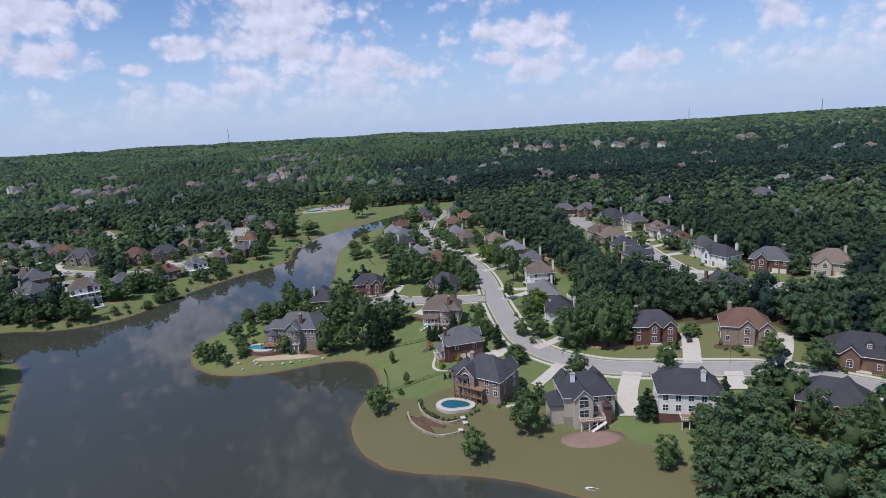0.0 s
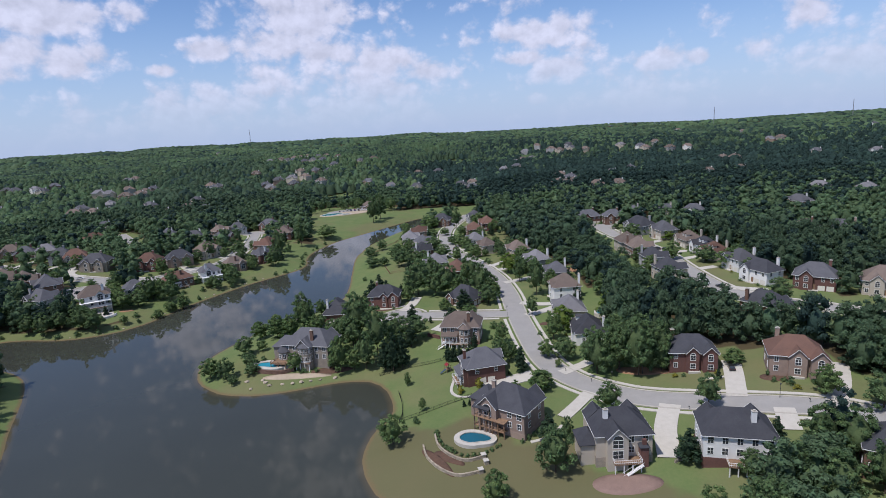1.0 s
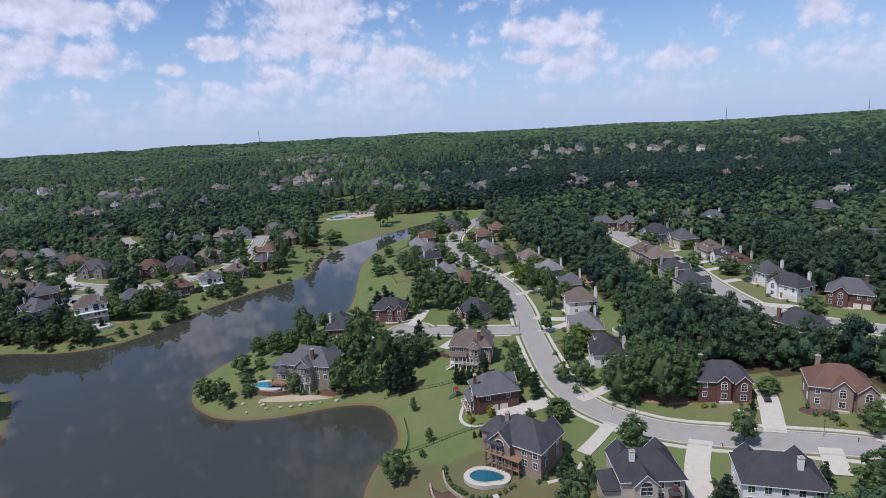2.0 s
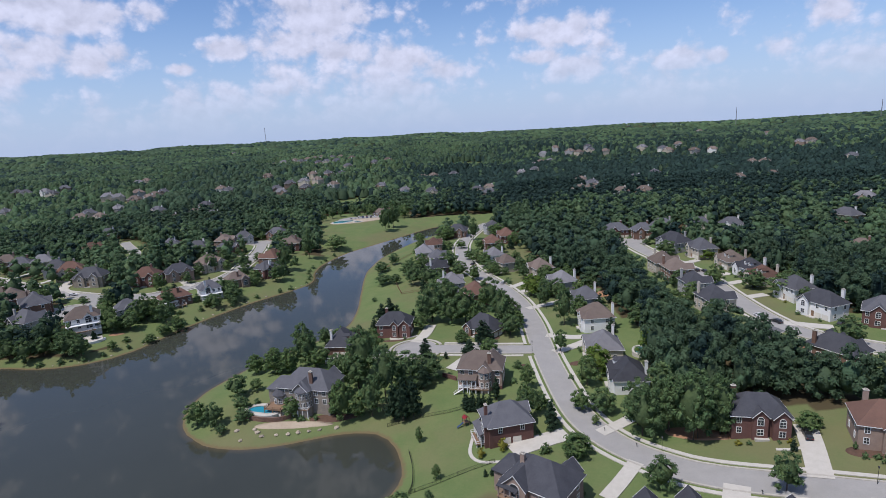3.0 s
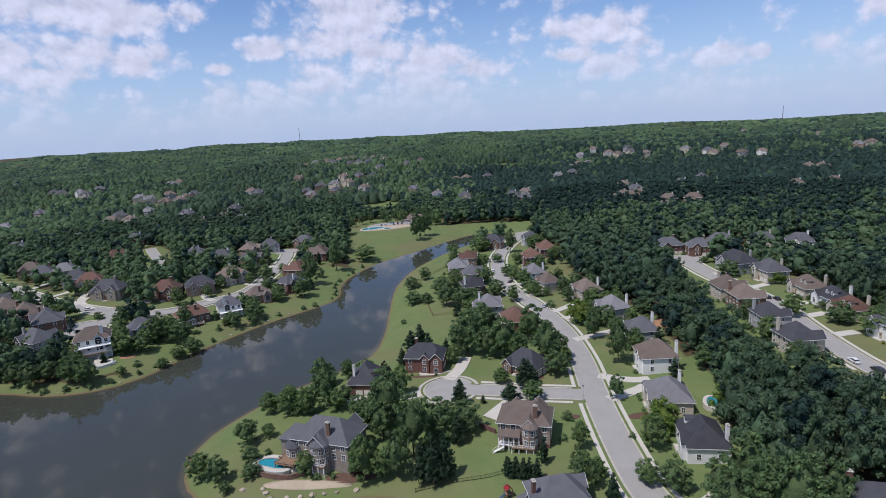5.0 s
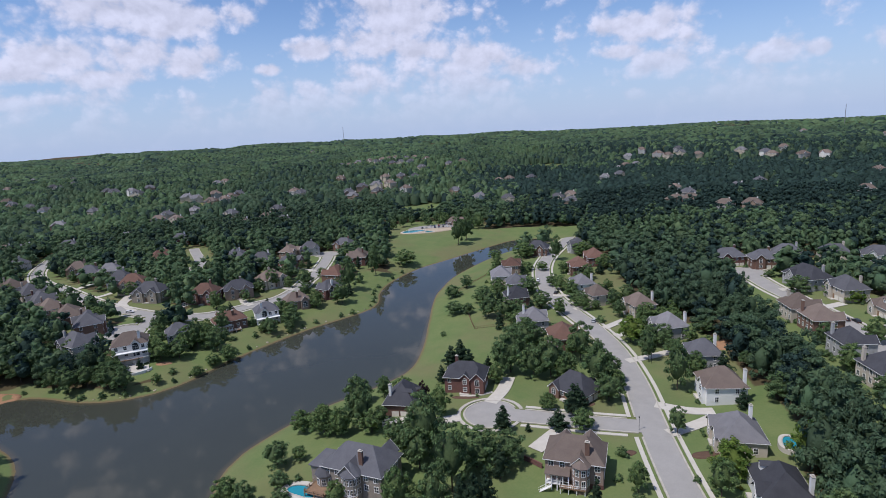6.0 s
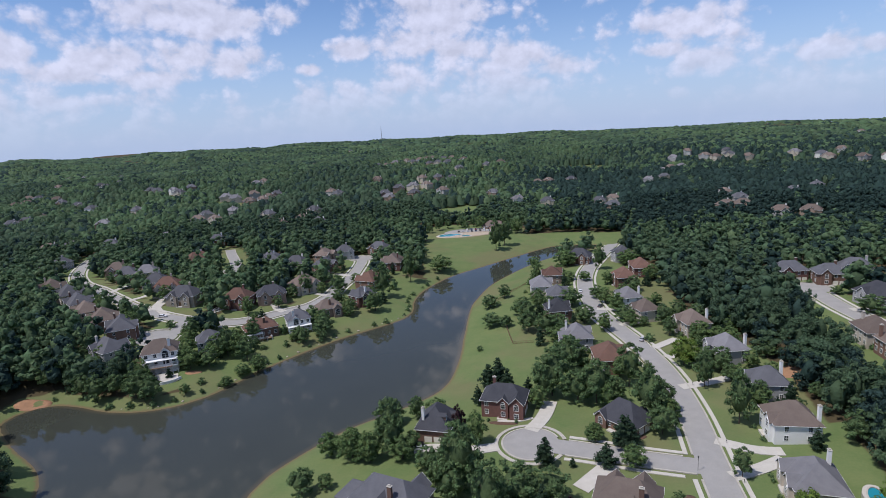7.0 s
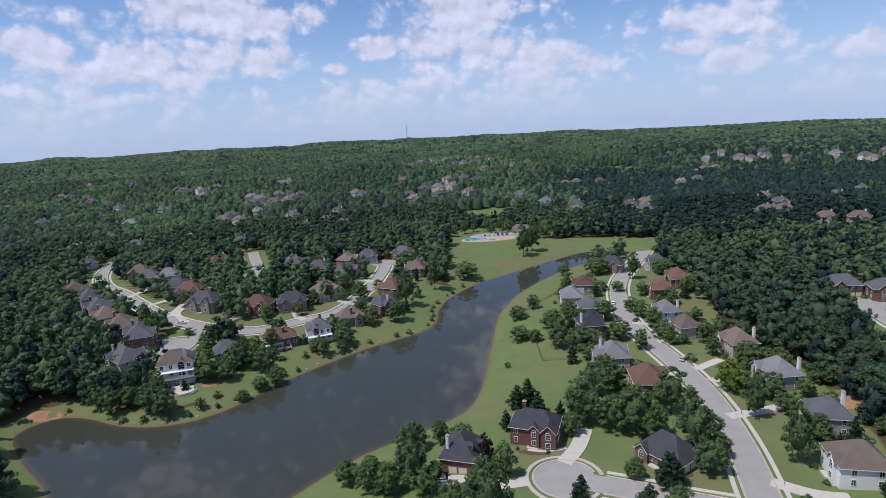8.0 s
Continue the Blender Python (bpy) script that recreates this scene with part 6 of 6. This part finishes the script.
def blob(x, y, rx, ry, turn=0.0, n=28, wave=0.12, phase=0.0):
    out = []
    for i in range(n):
        a = 2 * math.pi * i / n
        k = 1 + wave * math.sin(2 * a + phase) + wave * 0.5 * math.sin(3 * a + 1 + phase)
        u, v = rx * k * math.cos(a), ry * k * math.sin(a)
        c, s = math.cos(radians(turn)), math.sin(radians(turn))
        out.append((x + u * c - v * s, y + u * s + v * c))
    return out


def draped(name, ring, mat, label, category, lift=0.1, flat=None, depth=0.6):
    """A patch with an uneven outline that follows the ground, or lies level."""
    bm = bmesh.new()
    cx, cy = sum(p[0] for p in ring) / len(ring), sum(p[1] for p in ring) / len(ring)
    rings = []
    for k in (1.0, 0.66, 0.33):
        pts = [(cx + (x - cx) * k, cy + (y - cy) * k) for x, y in ring]
        zs = height(np.array([p[0] for p in pts]), np.array([p[1] for p in pts])) + lift if flat is None else [flat] * len(pts)
        rings.append([bm.verts.new((p[0], p[1], z)) for p, z in zip(pts, zs)])
    hub = bm.verts.new((cx, cy, ground_z(cx, cy) + lift if flat is None else flat))
    n = len(ring)
    skirt = [bm.verts.new((v.co.x, v.co.y, v.co.z - depth)) for v in rings[0]]
    for i in range(n):
        j = (i + 1) % n
        bm.faces.new((skirt[i], skirt[j], rings[0][j], rings[0][i]))
        for a, b in zip(rings, rings[1:]):
            bm.faces.new((a[i], a[j], b[j], b[i]))
        bm.faces.new((rings[-1][i], rings[-1][j], hub))
    bm.normal_update()
    return tagged(new(name, finish(name, bm, mat, True)), label, category, kind="structure")


# ---- pools ----
def pool(x, y, rx, ry, turn, z, water, label, deck=2.2, phase=0.0):
    edge = blob(x, y, rx, ry, turn, 36, 0.14, phase)
    ob = thing("swimming_pool", pose(0, 0, 0), label, "swimming pool")
    bm = bmesh.new()
    outer, inner = grown(edge, deck), edge
    n = len(edge)
    rows = [[bm.verts.new((p[0], p[1], h)) for p in ring] for ring, h in ((outer, z - 3.0), (outer, z), (inner, z), (inner, z - 0.5))]
    for a, b in zip(rows, rows[1:]):
        for i in range(n):
            bm.faces.new((a[i], a[(i + 1) % n], b[(i + 1) % n], b[i]))
    part("deck", bm, CONCRETE, ob, "pale concrete pool deck")
    part("water", flat_shape("water", edge, z - 0.15, water), None, ob, "clear turquoise pool water")
    bm = bmesh.new()
    lip = grown(edge, 0.35)
    rows = [[bm.verts.new((p[0], p[1], h)) for p in ring] for ring, h in ((lip, z + 0.01), (lip, z + 0.07), (inner, z + 0.07), (inner, z - 0.2))]
    for a, b in zip(rows, rows[1:]):
        for i in range(n):
            bm.faces.new((a[i], a[(i + 1) % n], b[(i + 1) % n], b[i]))
    part("coping", bm, KERB, ob, "stone pool coping")


pool(-1.6, 160.8, 4.3, 2.6, -22, max(5.1, ground_z(1.5, 163.5) + 0.3), POOL_DARK, "kidney-shaped dark blue pool below a brick house", 1.7)
pool(-82.5, 221.8, 4.6, 2.5, -12, 4.4, POOL_WATER, "turquoise kidney-shaped pool on the point", 2.0, 2.0)
draped("pool_terrace", blob(-78.6, 223.2, 7.8, 5.0, -10, 28, 0.1), CONCRETE, "pale paved terrace round a garden pool", "terrace", flat=4.05, depth=2.6)
pool(56, 252, 3.4, 2.0, 70, 9.6, POOL_WATER, "small turquoise pool behind a house", 1.2)
pool(-151, 629, 11.0, 6.5, 20, ground_z(-151, 629) + 0.6, POOL_WATER, "large turquoise community pool beyond the lake", 2.0)
pool(-134, 626, 4.0, 3.0, 0, ground_z(-137, 626) + 0.6, POOL_WATER, "small round turquoise community pool", 1.5)


# ---- retaining walls ----
def curved_wall(points, tall, thick, mat, label, name="retaining_wall"):
    line = rounded(points, pace=0.9)
    ob = thing(name, pose(0, 0, 0), label, "wall")
    zs = [ground_z(p.x, p.y) for p in line]
    block = bmesh.new()
    box(block, -0.47, -thick / 2, 0, 0.47, thick / 2, 0.34)
    bmesh.ops.bevel(block, geom=block.edges[:], offset=0.03, segments=1, affect="EDGES")
    stone = finish("stone", block, mat)
    for i, (a, b) in enumerate(zip(line, line[1:])):
        mid, d = (a + b) / 2, b - a
        low = min(zs[i], zs[i + 1]) - 0.3
        top = max(zs[i], zs[i + 1]) + tall
        for k in range(max(1, min(8, math.ceil((top - low) / 0.35)))):
            o = part("stone", stone, None, ob, at=pose(mid.x, mid.y, top - 0.35 * (k + 1), 0, 0, math.degrees(math.atan2(d.y, d.x))) @ Matrix.Diagonal((d.length / 0.94, 1, 1, 1)))
    return ob


curved_wall([(-13.2, 164.5), (-12, 159), (-9, 154.5), (-4.4, 151.6), (0.2, 152.6)], 0.9, 0.45, STONE, "curved pale stone retaining wall below the pool")
curved_wall([(-16.4, 160), (-15, 154.5), (-11.5, 149.5), (-6.5, 146.4), (-0.8, 147.2)], 0.8, 0.45, STONE, "lower curved pale stone retaining wall")
curved_wall([(-89, 220), (-86, 217.8), (-81, 216.4), (-75.5, 216.4), (-71.4, 218.4)], 1.6, 0.45, WALLS["brown"], "curved brick retaining wall below the pool deck")
curved_wall([(-20, 242), (-17, 240), (-14.6, 238.2)], 1.6, 0.4, WALLS["red"], "low red brick garden wall", "garden_wall")
curved_wall([(49, 145), (54, 146.5), (56.5, 144)], 0.8, 0.4, STONE, "low stone retaining wall beside a driveway")

# Square stone piers end the garden walls below the pool.
for x, y in ((0.6, 152.8), (-0.3, 147.3), (1.2, 150.4)):
    bm = bmesh.new()
    box(bm, -0.6, -0.6, -0.6, 0.6, 0.6, 1.1)
    bmesh.ops.bevel(bm, geom=bm.edges[:], offset=0.06, segments=1, affect="EDGES")
    ob = thing("stone_pier", pose(x, y, ground_z(x, y), 0, 0, 15), "square pale stone pier ending a garden wall", "pier")
    part("shaft", bm, STONE, ob)
    bm = bmesh.new()
    box(bm, -0.72, -0.72, 1.1, 0.72, 0.72, 1.24)
    part("cap", bm, CONCRETE, ob, "pale concrete cap")
# Walled terrace behind the tall pale house on the western shore.
curved_wall([(-205, 295), (-200, 292.5), (-195, 296), (-193.5, 300)], 1.2, 0.4, WALLS["white"], "white walled terrace on the western shore", "terrace_wall")
slab("terrace", [(-204, 300), (-199, 297.5), (-195, 300)], 3.0, CONCRETE, "pale paved terrace behind a house", 0.7, "terrace")
# ---- planting beds, bare ground ----
for args in ((-9, 153.5, 5, 1.6, -40), (91, 177.5, 4.5, 2.2, -30), (32, 247.5, 4, 1.8, 10), (11, 247, 1.8, 1.5, 0), (-44, 279.5, 5, 1.2, -4), (-29.5, 287, 1.2, 6, -8), (1.5, 276, 1.3, 1.3, 0), (-57, 219, 8, 2, 5)):
    draped("planting_bed", blob(*args), MULCH, "bed of red-brown mulch with shrubs", "planting bed", 0.12)
for args in ((56, 194, 9, 3, -25), (60, 330, 7, 5, 20), (105, 241, 6, 4, 0), (-247, 272, 7, 3.5, 20), (-112, 497, 4, 2, 60), (-192, 306, 3.5, 1.8, 20)):
    draped("bare_soil", blob(*args), CLAY, "patch of bare reddish clay", "soil", 0.1)
draped("patio", blob(35.5, 139.5, 8.5, 3.6, -6, 28, 0.05), PAVER, "reddish paved patio below a deck", "patio", 0.12)
draped("planting_bed", blob(-12, 152.5, 1.5, 7.5, 38, 28, 0.05), MULCH, "mulched bed between curved garden walls", "planting bed", 0.12)
draped("planting_bed", blob(-70, 215, 13, 1.8, 4), SAND, "sandy bed with shrubs along the point", "planting bed", 0.12)
draped("car_park", blob(-128, 652, 34, 20, 15, 28, 0.06), ASPHALT, "asphalt car park beside the community pool", "car park", 0.3)
draped("pool_terrace", blob(-136, 634, 30, 13, 18, 28, 0.1), SAND, "sandy terrace round the community pool", "terrace", 0.4)
draped("car_park", blob(57, 590, 12, 8, 40), ASPHALT, "grey asphalt lot among trees", "car park", 0.2)
draped("clearing", blob(-60, 1330, 75, 20, -10), CLAY, "cleared strip of red clay on a far hill", "clearing", 0.6)
slab("distant_road", [(-235, 1215), (-226, 1160), (-221, 1118), (-205, 1080)], 9.0, CONCRETE, "pale road climbing through the distant woods", 0.6, "road", 10.0)

stone_rng = random.Random(3)


def boulder(x, y, r, label="pale rounded boulder on the shore"):
    bm = bmesh.new()
    bmesh.ops.create_icosphere(bm, subdivisions=2, radius=1.0)
    for v in bm.verts:
        v.co *= 1 + stone_rng.uniform(-0.18, 0.18)
    for v in bm.verts:
        v.co = Vector((v.co.x * r, v.co.y * r * 0.8, v.co.z * r * 0.45))
    ob = new("boulder", finish("boulder", bm, STONE))
    ob.matrix_basis = pose(x, y, max(0.05, ground_z(x, y)) + r * 0.1, 0, 0, stone_rng.uniform(0, 360))
    tagged(ob, label, "boulder", "boulders along the shore")


for x, y in ((-85, 207.5), (-78.5, 209.3), (-73.8, 210), (-70, 210.6), (-66.8, 211.6), (-63.5, 212.4), (-60, 213.3), (-54.5, 214.6), (-80.5, 211), (-82, 212.5), (-88, 212)):
    boulder(x, y, stone_rng.uniform(0.7, 1.1))
for i in range(60):
    p = Vector(LAKE_EDGE[(8 + i) % 60])
    q = Vector(LAKE_EDGE[(9 + i) % 60])
    if -215 < p.x < -120 and p.y < 420:
        c = p.lerp(q, stone_rng.random())
        boulder(c.x - 0.6, c.y + 0.4, stone_rng.uniform(0.35, 0.8), "small dark boulder at the water's edge")


# ---- fences ----
def fence(points, tall, label, mat, gap=2.4):
    ob = thing("fence", pose(0, 0, 0), label, "fence")
    line = rounded(points, pace=gap)
    pm = (lambda b: (box(b, -0.05, -0.05, -0.3, 0.05, 0.05, tall), finish("post", b, mat))[1])(bmesh.new())
    for a, b in zip(line, line[1:]):
        za, zb = ground_z(*a), ground_z(*b)
        d = b - a
        part("post", pm, None, ob, at=pose(a.x, a.y, za))
        bm = bmesh.new()
        for k in (0.15, tall - 0.15):
            q = [bm.verts.new((p.x, p.y, z + k + h)) for p, z in ((a, za), (b, zb)) for h in (0, 0.07)]
            q += [bm.verts.new((v.co.x + 0.04, v.co.y + 0.04, v.co.z)) for v in q]
            for f in ((0, 1, 3, 2), (4, 6, 7, 5), (1, 5, 7, 3), (0, 2, 6, 4)):
                bm.faces.new([q[i] for i in f])
        n = 12
        for i in range(1, n):
            p, z = a.lerp(b, i / n), za + (zb - za) * i / n
            box(bm, p.x - 0.015, p.y - 0.015, z + 0.05, p.x + 0.015, p.y + 0.015, z + tall - 0.05)
        tagged(part("panel", bm, mat, ob), kind="stuff")
    part("post", pm, None, ob, at=pose(line[-1].x, line[-1].y, ground_z(*line[-1])))


fence([(-25.5, 178), (-19, 180), (-10, 184), (-2, 187)], 1.3, "black iron fence down to the lake", DARK_METAL)
fence([(-28, 199), (-26, 191), (-25, 182), (-25.5, 178)], 1.3, "black iron fence along the shore lawn", DARK_METAL)
fence([(-37, 214), (-26, 216), (-16, 217), (-8, 220)], 1.3, "thin dark fence across the lawn", DARK_METAL)
fence([(-58, 381), (-54.5, 368), (-51, 356)], 1.4, "dark timber fence along a back garden", TIMBER)
fence([(-51, 356), (-42, 357), (-31, 358)], 1.4, "dark timber fence behind a house", TIMBER)
fence([(-57, 460), (-66, 440), (-72, 425)], 1.4, "dark fence beside the shore", TIMBER)


# ---- cars ----
PAINTS = {n: material(f"{n} car paint", c, 0.3, tuple(v * 0.8 for v in c), 0.5, 2.0, 0.3, specular=0.6) for n, c in
          (("white", (0.75, 0.75, 0.75)), ("black", (0.02, 0.02, 0.022)), ("silver", (0.4, 0.41, 0.42)), ("red", (0.25, 0.02, 0.02)), ("blue", (0.03, 0.06, 0.14)))}
TYRE = material("tyre rubber", (0.02, 0.02, 0.02), 0.9)
ALLOY = material("wheel alloy", (0.5, 0.5, 0.5), 0.35, metal=0.9)


def car(x, y, turn, paint, label, tall=1.5):
    z = ground_z(x, y) + 0.2
    ob = thing("car", pose(x, y, z, 0, 0, turn), label, "car")
    bm = bmesh.new()
    prof = [(-2.3, 0.35), (-2.35, 0.75), (-2.1, 0.95), (-1.6, 1.0), (1.2, 1.0), (2.1, 0.85), (2.35, 0.6), (2.3, 0.35)]
    sides = [[bm.verts.new((px, sy * (0.9 if pz < 0.8 else 0.84), pz)) for px, pz in prof] for sy in (-1, 1)]
    bm.faces.new(sides[0]), bm.faces.new(sides[1][::-1])
    for i in range(len(prof)):
        j = (i + 1) % len(prof)
        bm.faces.new((sides[0][i], sides[1][i], sides[1][j], sides[0][j]))
    bmesh.ops.recalc_face_normals(bm, faces=bm.faces[:])
    part("body", bm, PAINTS[paint], ob)
    bm = bmesh.new()
    low = [bm.verts.new(p) for p in ((-1.9, -0.82, 1.0), (1.15, -0.82, 1.0), (1.15, 0.82, 1.0), (-1.9, 0.82, 1.0))]
    up = [bm.verts.new(p) for p in ((-1.4, -0.66, tall - 0.06), (0.35, -0.66, tall - 0.06), (0.35, 0.66, tall - 0.06), (-1.4, 0.66, tall - 0.06))]
    for i in range(4):
        bm.faces.new((low[i], low[(i + 1) % 4], up[(i + 1) % 4], up[i]))
    part("glazing", bm, GLASS, ob, "dark car windows")
    bm = bmesh.new()
    box(bm, -1.45, -0.68, tall - 0.06, 0.4, 0.68, tall)
    part("roof", bm, PAINTS[paint], ob)
    for wx in (-1.45, 1.4):
        for wy in (-0.82, 0.82):
            bm = bmesh.new()
            bmesh.ops.create_cone(bm, cap_ends=True, segments=14, radius1=0.33, radius2=0.33, depth=0.2, matrix=Matrix.Rotation(math.pi / 2, 4, "X"))
            w = part("wheel", bm, TYRE, ob, "black tyre", pose(wx, wy, 0.33))
            bm = bmesh.new()
            bmesh.ops.create_cone(bm, cap_ends=True, segments=10, radius1=0.2, radius2=0.2, depth=0.22, matrix=Matrix.Rotation(math.pi / 2, 4, "X"))
            part("rim", bm, ALLOY, w, "silver rim")
    for sy in (-0.62, 0.62):
        for px, name in ((2.3, "headlight"), (-2.36, "tail_light")):
            bm = bmesh.new()
            box(bm, px - 0.03, sy - 0.18, 0.6, px + 0.03, sy + 0.18, 0.74)
            part(name, bm, TRIM if px > 0 else PAINTS["red"], ob)


for x, y, turn, paint, label in ((110, 274, 95, "white", "white saloon parked at the kerb"), (113.5, 266.5, 110, "black", "black saloon parked at the kerb"), (115.6, 346, 95, "black", "dark car by the kerb"),
                                 (135.5, 262, 40, "black", "dark pick-up on a driveway"), (81.8, 186.5, 75, "black", "black car on a driveway"), (-67.6, 259.2, 20, "white", "white car beside a brick house"),
                                 (-69.5, 261.5, 20, "black", "black car beside a brick house"), (-253, 358.6, 20, "white", "white van at the corner"), (-231.5, 378, 80, "white", "white car on a driveway"), (-229.7, 364, 10, "silver", "silver car on the western street"),
                                 (8, 361, 70, "silver", "silver car at the kerb of the main street"), (-21.5, 438, 90, "white", "white car on the main street"), (-10, 409.5, 65, "black", "dark car on the main street"),
                                 (103, 339, 95, "white", "white car on a driveway"), (104.5, 364, 100, "white", "white car by a house"), (112.5, 348.5, 95, "black", "dark car at the kerb")):
    car(x, y, turn, paint, label)
park_rng = random.Random(4)
for i in range(16):
    x, y = -146 + 4.2 * (i % 8) + 6 * (i // 8), 648 + 1.1 * (i % 8) + 12 * (i // 8)
    car(x, y, 105, park_rng.choice(("white", "black", "silver", "blue", "red")), "car parked beside the community pool")


# ---- small things ----
def pole_thing(name, x, y, tall, thick, mat, label, category, lean=0.0):
    ob = thing(name, pose(x, y, ground_z(x, y), lean, 0, 0), label, category)
    bm = bmesh.new()
    bmesh.ops.create_cone(bm, cap_ends=True, segments=8, radius1=thick, radius2=thick * 0.7, depth=tall, matrix=Matrix.Translation((0, 0, tall / 2)))
    part("pole", bm, mat, ob)
    return ob


for x, y in ((15.4, 260), (27.2, 312), (44, 187), (86, 166), (-23, 470), (103.5, 168), (25, 352)):
    ob = pole_thing("street_lamp", x, y, 4.2, 0.07, DARK_METAL, "slim black street lamp at the kerb", "street lamp")
    bm = bmesh.new()
    bmesh.ops.create_cone(bm, cap_ends=True, segments=6, radius1=0.14, radius2=0.22, depth=0.45, matrix=Matrix.Translation((0, 0, 4.4)))
    part("lantern", bm, GLASS, ob, "glass lantern")
    bm = bmesh.new()
    bmesh.ops.create_cone(bm, cap_ends=True, segments=6, radius1=0.28, radius2=0.03, depth=0.25, matrix=Matrix.Translation((0, 0, 4.75)))
    part("cap", bm, DARK_METAL, ob)
for x, y in ((26, 276), (26.5, 256), (31, 199), (22.5, 316), (61, 167), (72, 172), (92, 162), (9.5, 356), (-27, 258.8), (38, 190)):
    ob = pole_thing("mailbox", x, y, 1.05, 0.05, DARK_METAL, "black mailbox on a post by the kerb", "mailbox")
    bm = bmesh.new()
    box(bm, -0.12, -0.26, 1.02, 0.12, 0.26, 1.25)
    bmesh.ops.bevel(bm, geom=[e for e in bm.edges if abs(e.verts[0].co.z - 1.25) < 0.01 and abs(e.verts[1].co.z - 1.25) < 0.01], offset=0.08, segments=2, affect="EDGES")
    part("box", bm, DARK_METAL, ob)

# Play frame with a slide on the lawn of the brick house.
ob = thing("play_frame", pose(-10.5, 208.5, ground_z(-10.5, 208.5), 0, 0, 30), "wooden play frame with red canopy and blue slide", "play frame")
for u in (-0.8, 0.8):
    for v in (-0.8, 0.8):
        part("post", (lambda b: (box(b, u - 0.08, v - 0.08, -0.2, u + 0.08, v + 0.08, 2.6), b)[1])(bmesh.new()), TIMBER, ob)
part("platform", (lambda b: (box(b, -0.9, -0.9, 1.2, 0.9, 0.9, 1.3), b)[1])(bmesh.new()), TIMBER, ob)
part("canopy", (lambda b: (gable_roof(b, 0, 1.7, -1.0, 1.0, 2.6, 0.8, 0.1, 0.05), b)[1])(bmesh.new()), PAINTS["red"], ob, "red canopy")
bm = bmesh.new()
q = [bm.verts.new(p) for p in ((-0.9, -0.3, 1.3), (-0.9, 0.3, 1.3), (-3.2, 0.3, 0.15), (-3.2, -0.3, 0.15), (-0.9, -0.3, 1.2), (-0.9, 0.3, 1.2), (-3.2, 0.3, 0.05), (-3.2, -0.3, 0.05))]
for f in ((0, 1, 2, 3), (7, 6, 5, 4), (0, 3, 7, 4), (1, 5, 6, 2), (3, 2, 6, 7)):
    bm.faces.new([q[i] for i in f])
part("slide", bm, PAINTS["blue"], ob, "blue slide")

# White rowing boat drawn up on the near bank.
ob = thing("rowing_boat", pose(31, 122.3, 0.55, 0, 0, 160), "small white rowing boat on the bank", "boat")
bm = bmesh.new()
rings = []
for s, half, zz in ((-1.5, 0.55, 0.0), (-0.5, 0.7, -0.05), (0.6, 0.6, 0.0), (1.6, 0.05, 0.12)):
    rings.append([bm.verts.new((s, k * half, zz + h)) for k, h in ((-1, 0.42), (-0.7, 0.05), (0.7, 0.05), (1, 0.42), (0.88, 0.42), (0.55, 0.15), (-0.55, 0.15), (-0.88, 0.42))])
for a, b in zip(rings, rings[1:]):
    for i in range(8):
        bm.faces.new((a[i], a[(i + 1) % 8], b[(i + 1) % 8], b[i]))
bm.faces.new(rings[0][::-1]), bm.faces.new(rings[-1])
part("hull", bm, TRIM, ob)
for s in (-0.9, 0.2):
    part("bench", (lambda b: (box(b, s - 0.13, -0.55, 0.3, s + 0.13, 0.55, 0.34), b)[1])(bmesh.new()), TIMBER, ob)


# ---- radio masts on the skyline ----
def mast(x, y, tall):
    ob = thing("radio_mast", pose(x, y, ground_z(x, y)), "slim lattice radio mast on the skyline", "mast", "radio masts")
    for a in range(3):
        c, s = math.cos(a * 2.094) * 2.2, math.sin(a * 2.094) * 2.2
        bm = bmesh.new()
        q = [bm.verts.new((c * k + dx, s * k + dy, z)) for k, z in ((1, 0), (0.25, tall)) for dx, dy in ((-0.35, -0.35), (0.35, -0.35), (0.35, 0.35), (-0.35, 0.35))]
        for i in range(4):
            bm.faces.new((q[i], q[(i + 1) % 4], q[4 + (i + 1) % 4], q[4 + i]))
        part("leg", bm, MAST, ob)
    bm = bmesh.new()
    for i in range(12):
        z, k = tall * i / 12, 2.2 * (1 - 0.75 * i / 12)
        box(bm, -k, -k, z, k, k, z + 0.6)
    part("brace", bm, MAST, ob)


mast(-1330, 3550, 105)
mast(1300, 3050, 110)
mast(1900, 2900, 105)
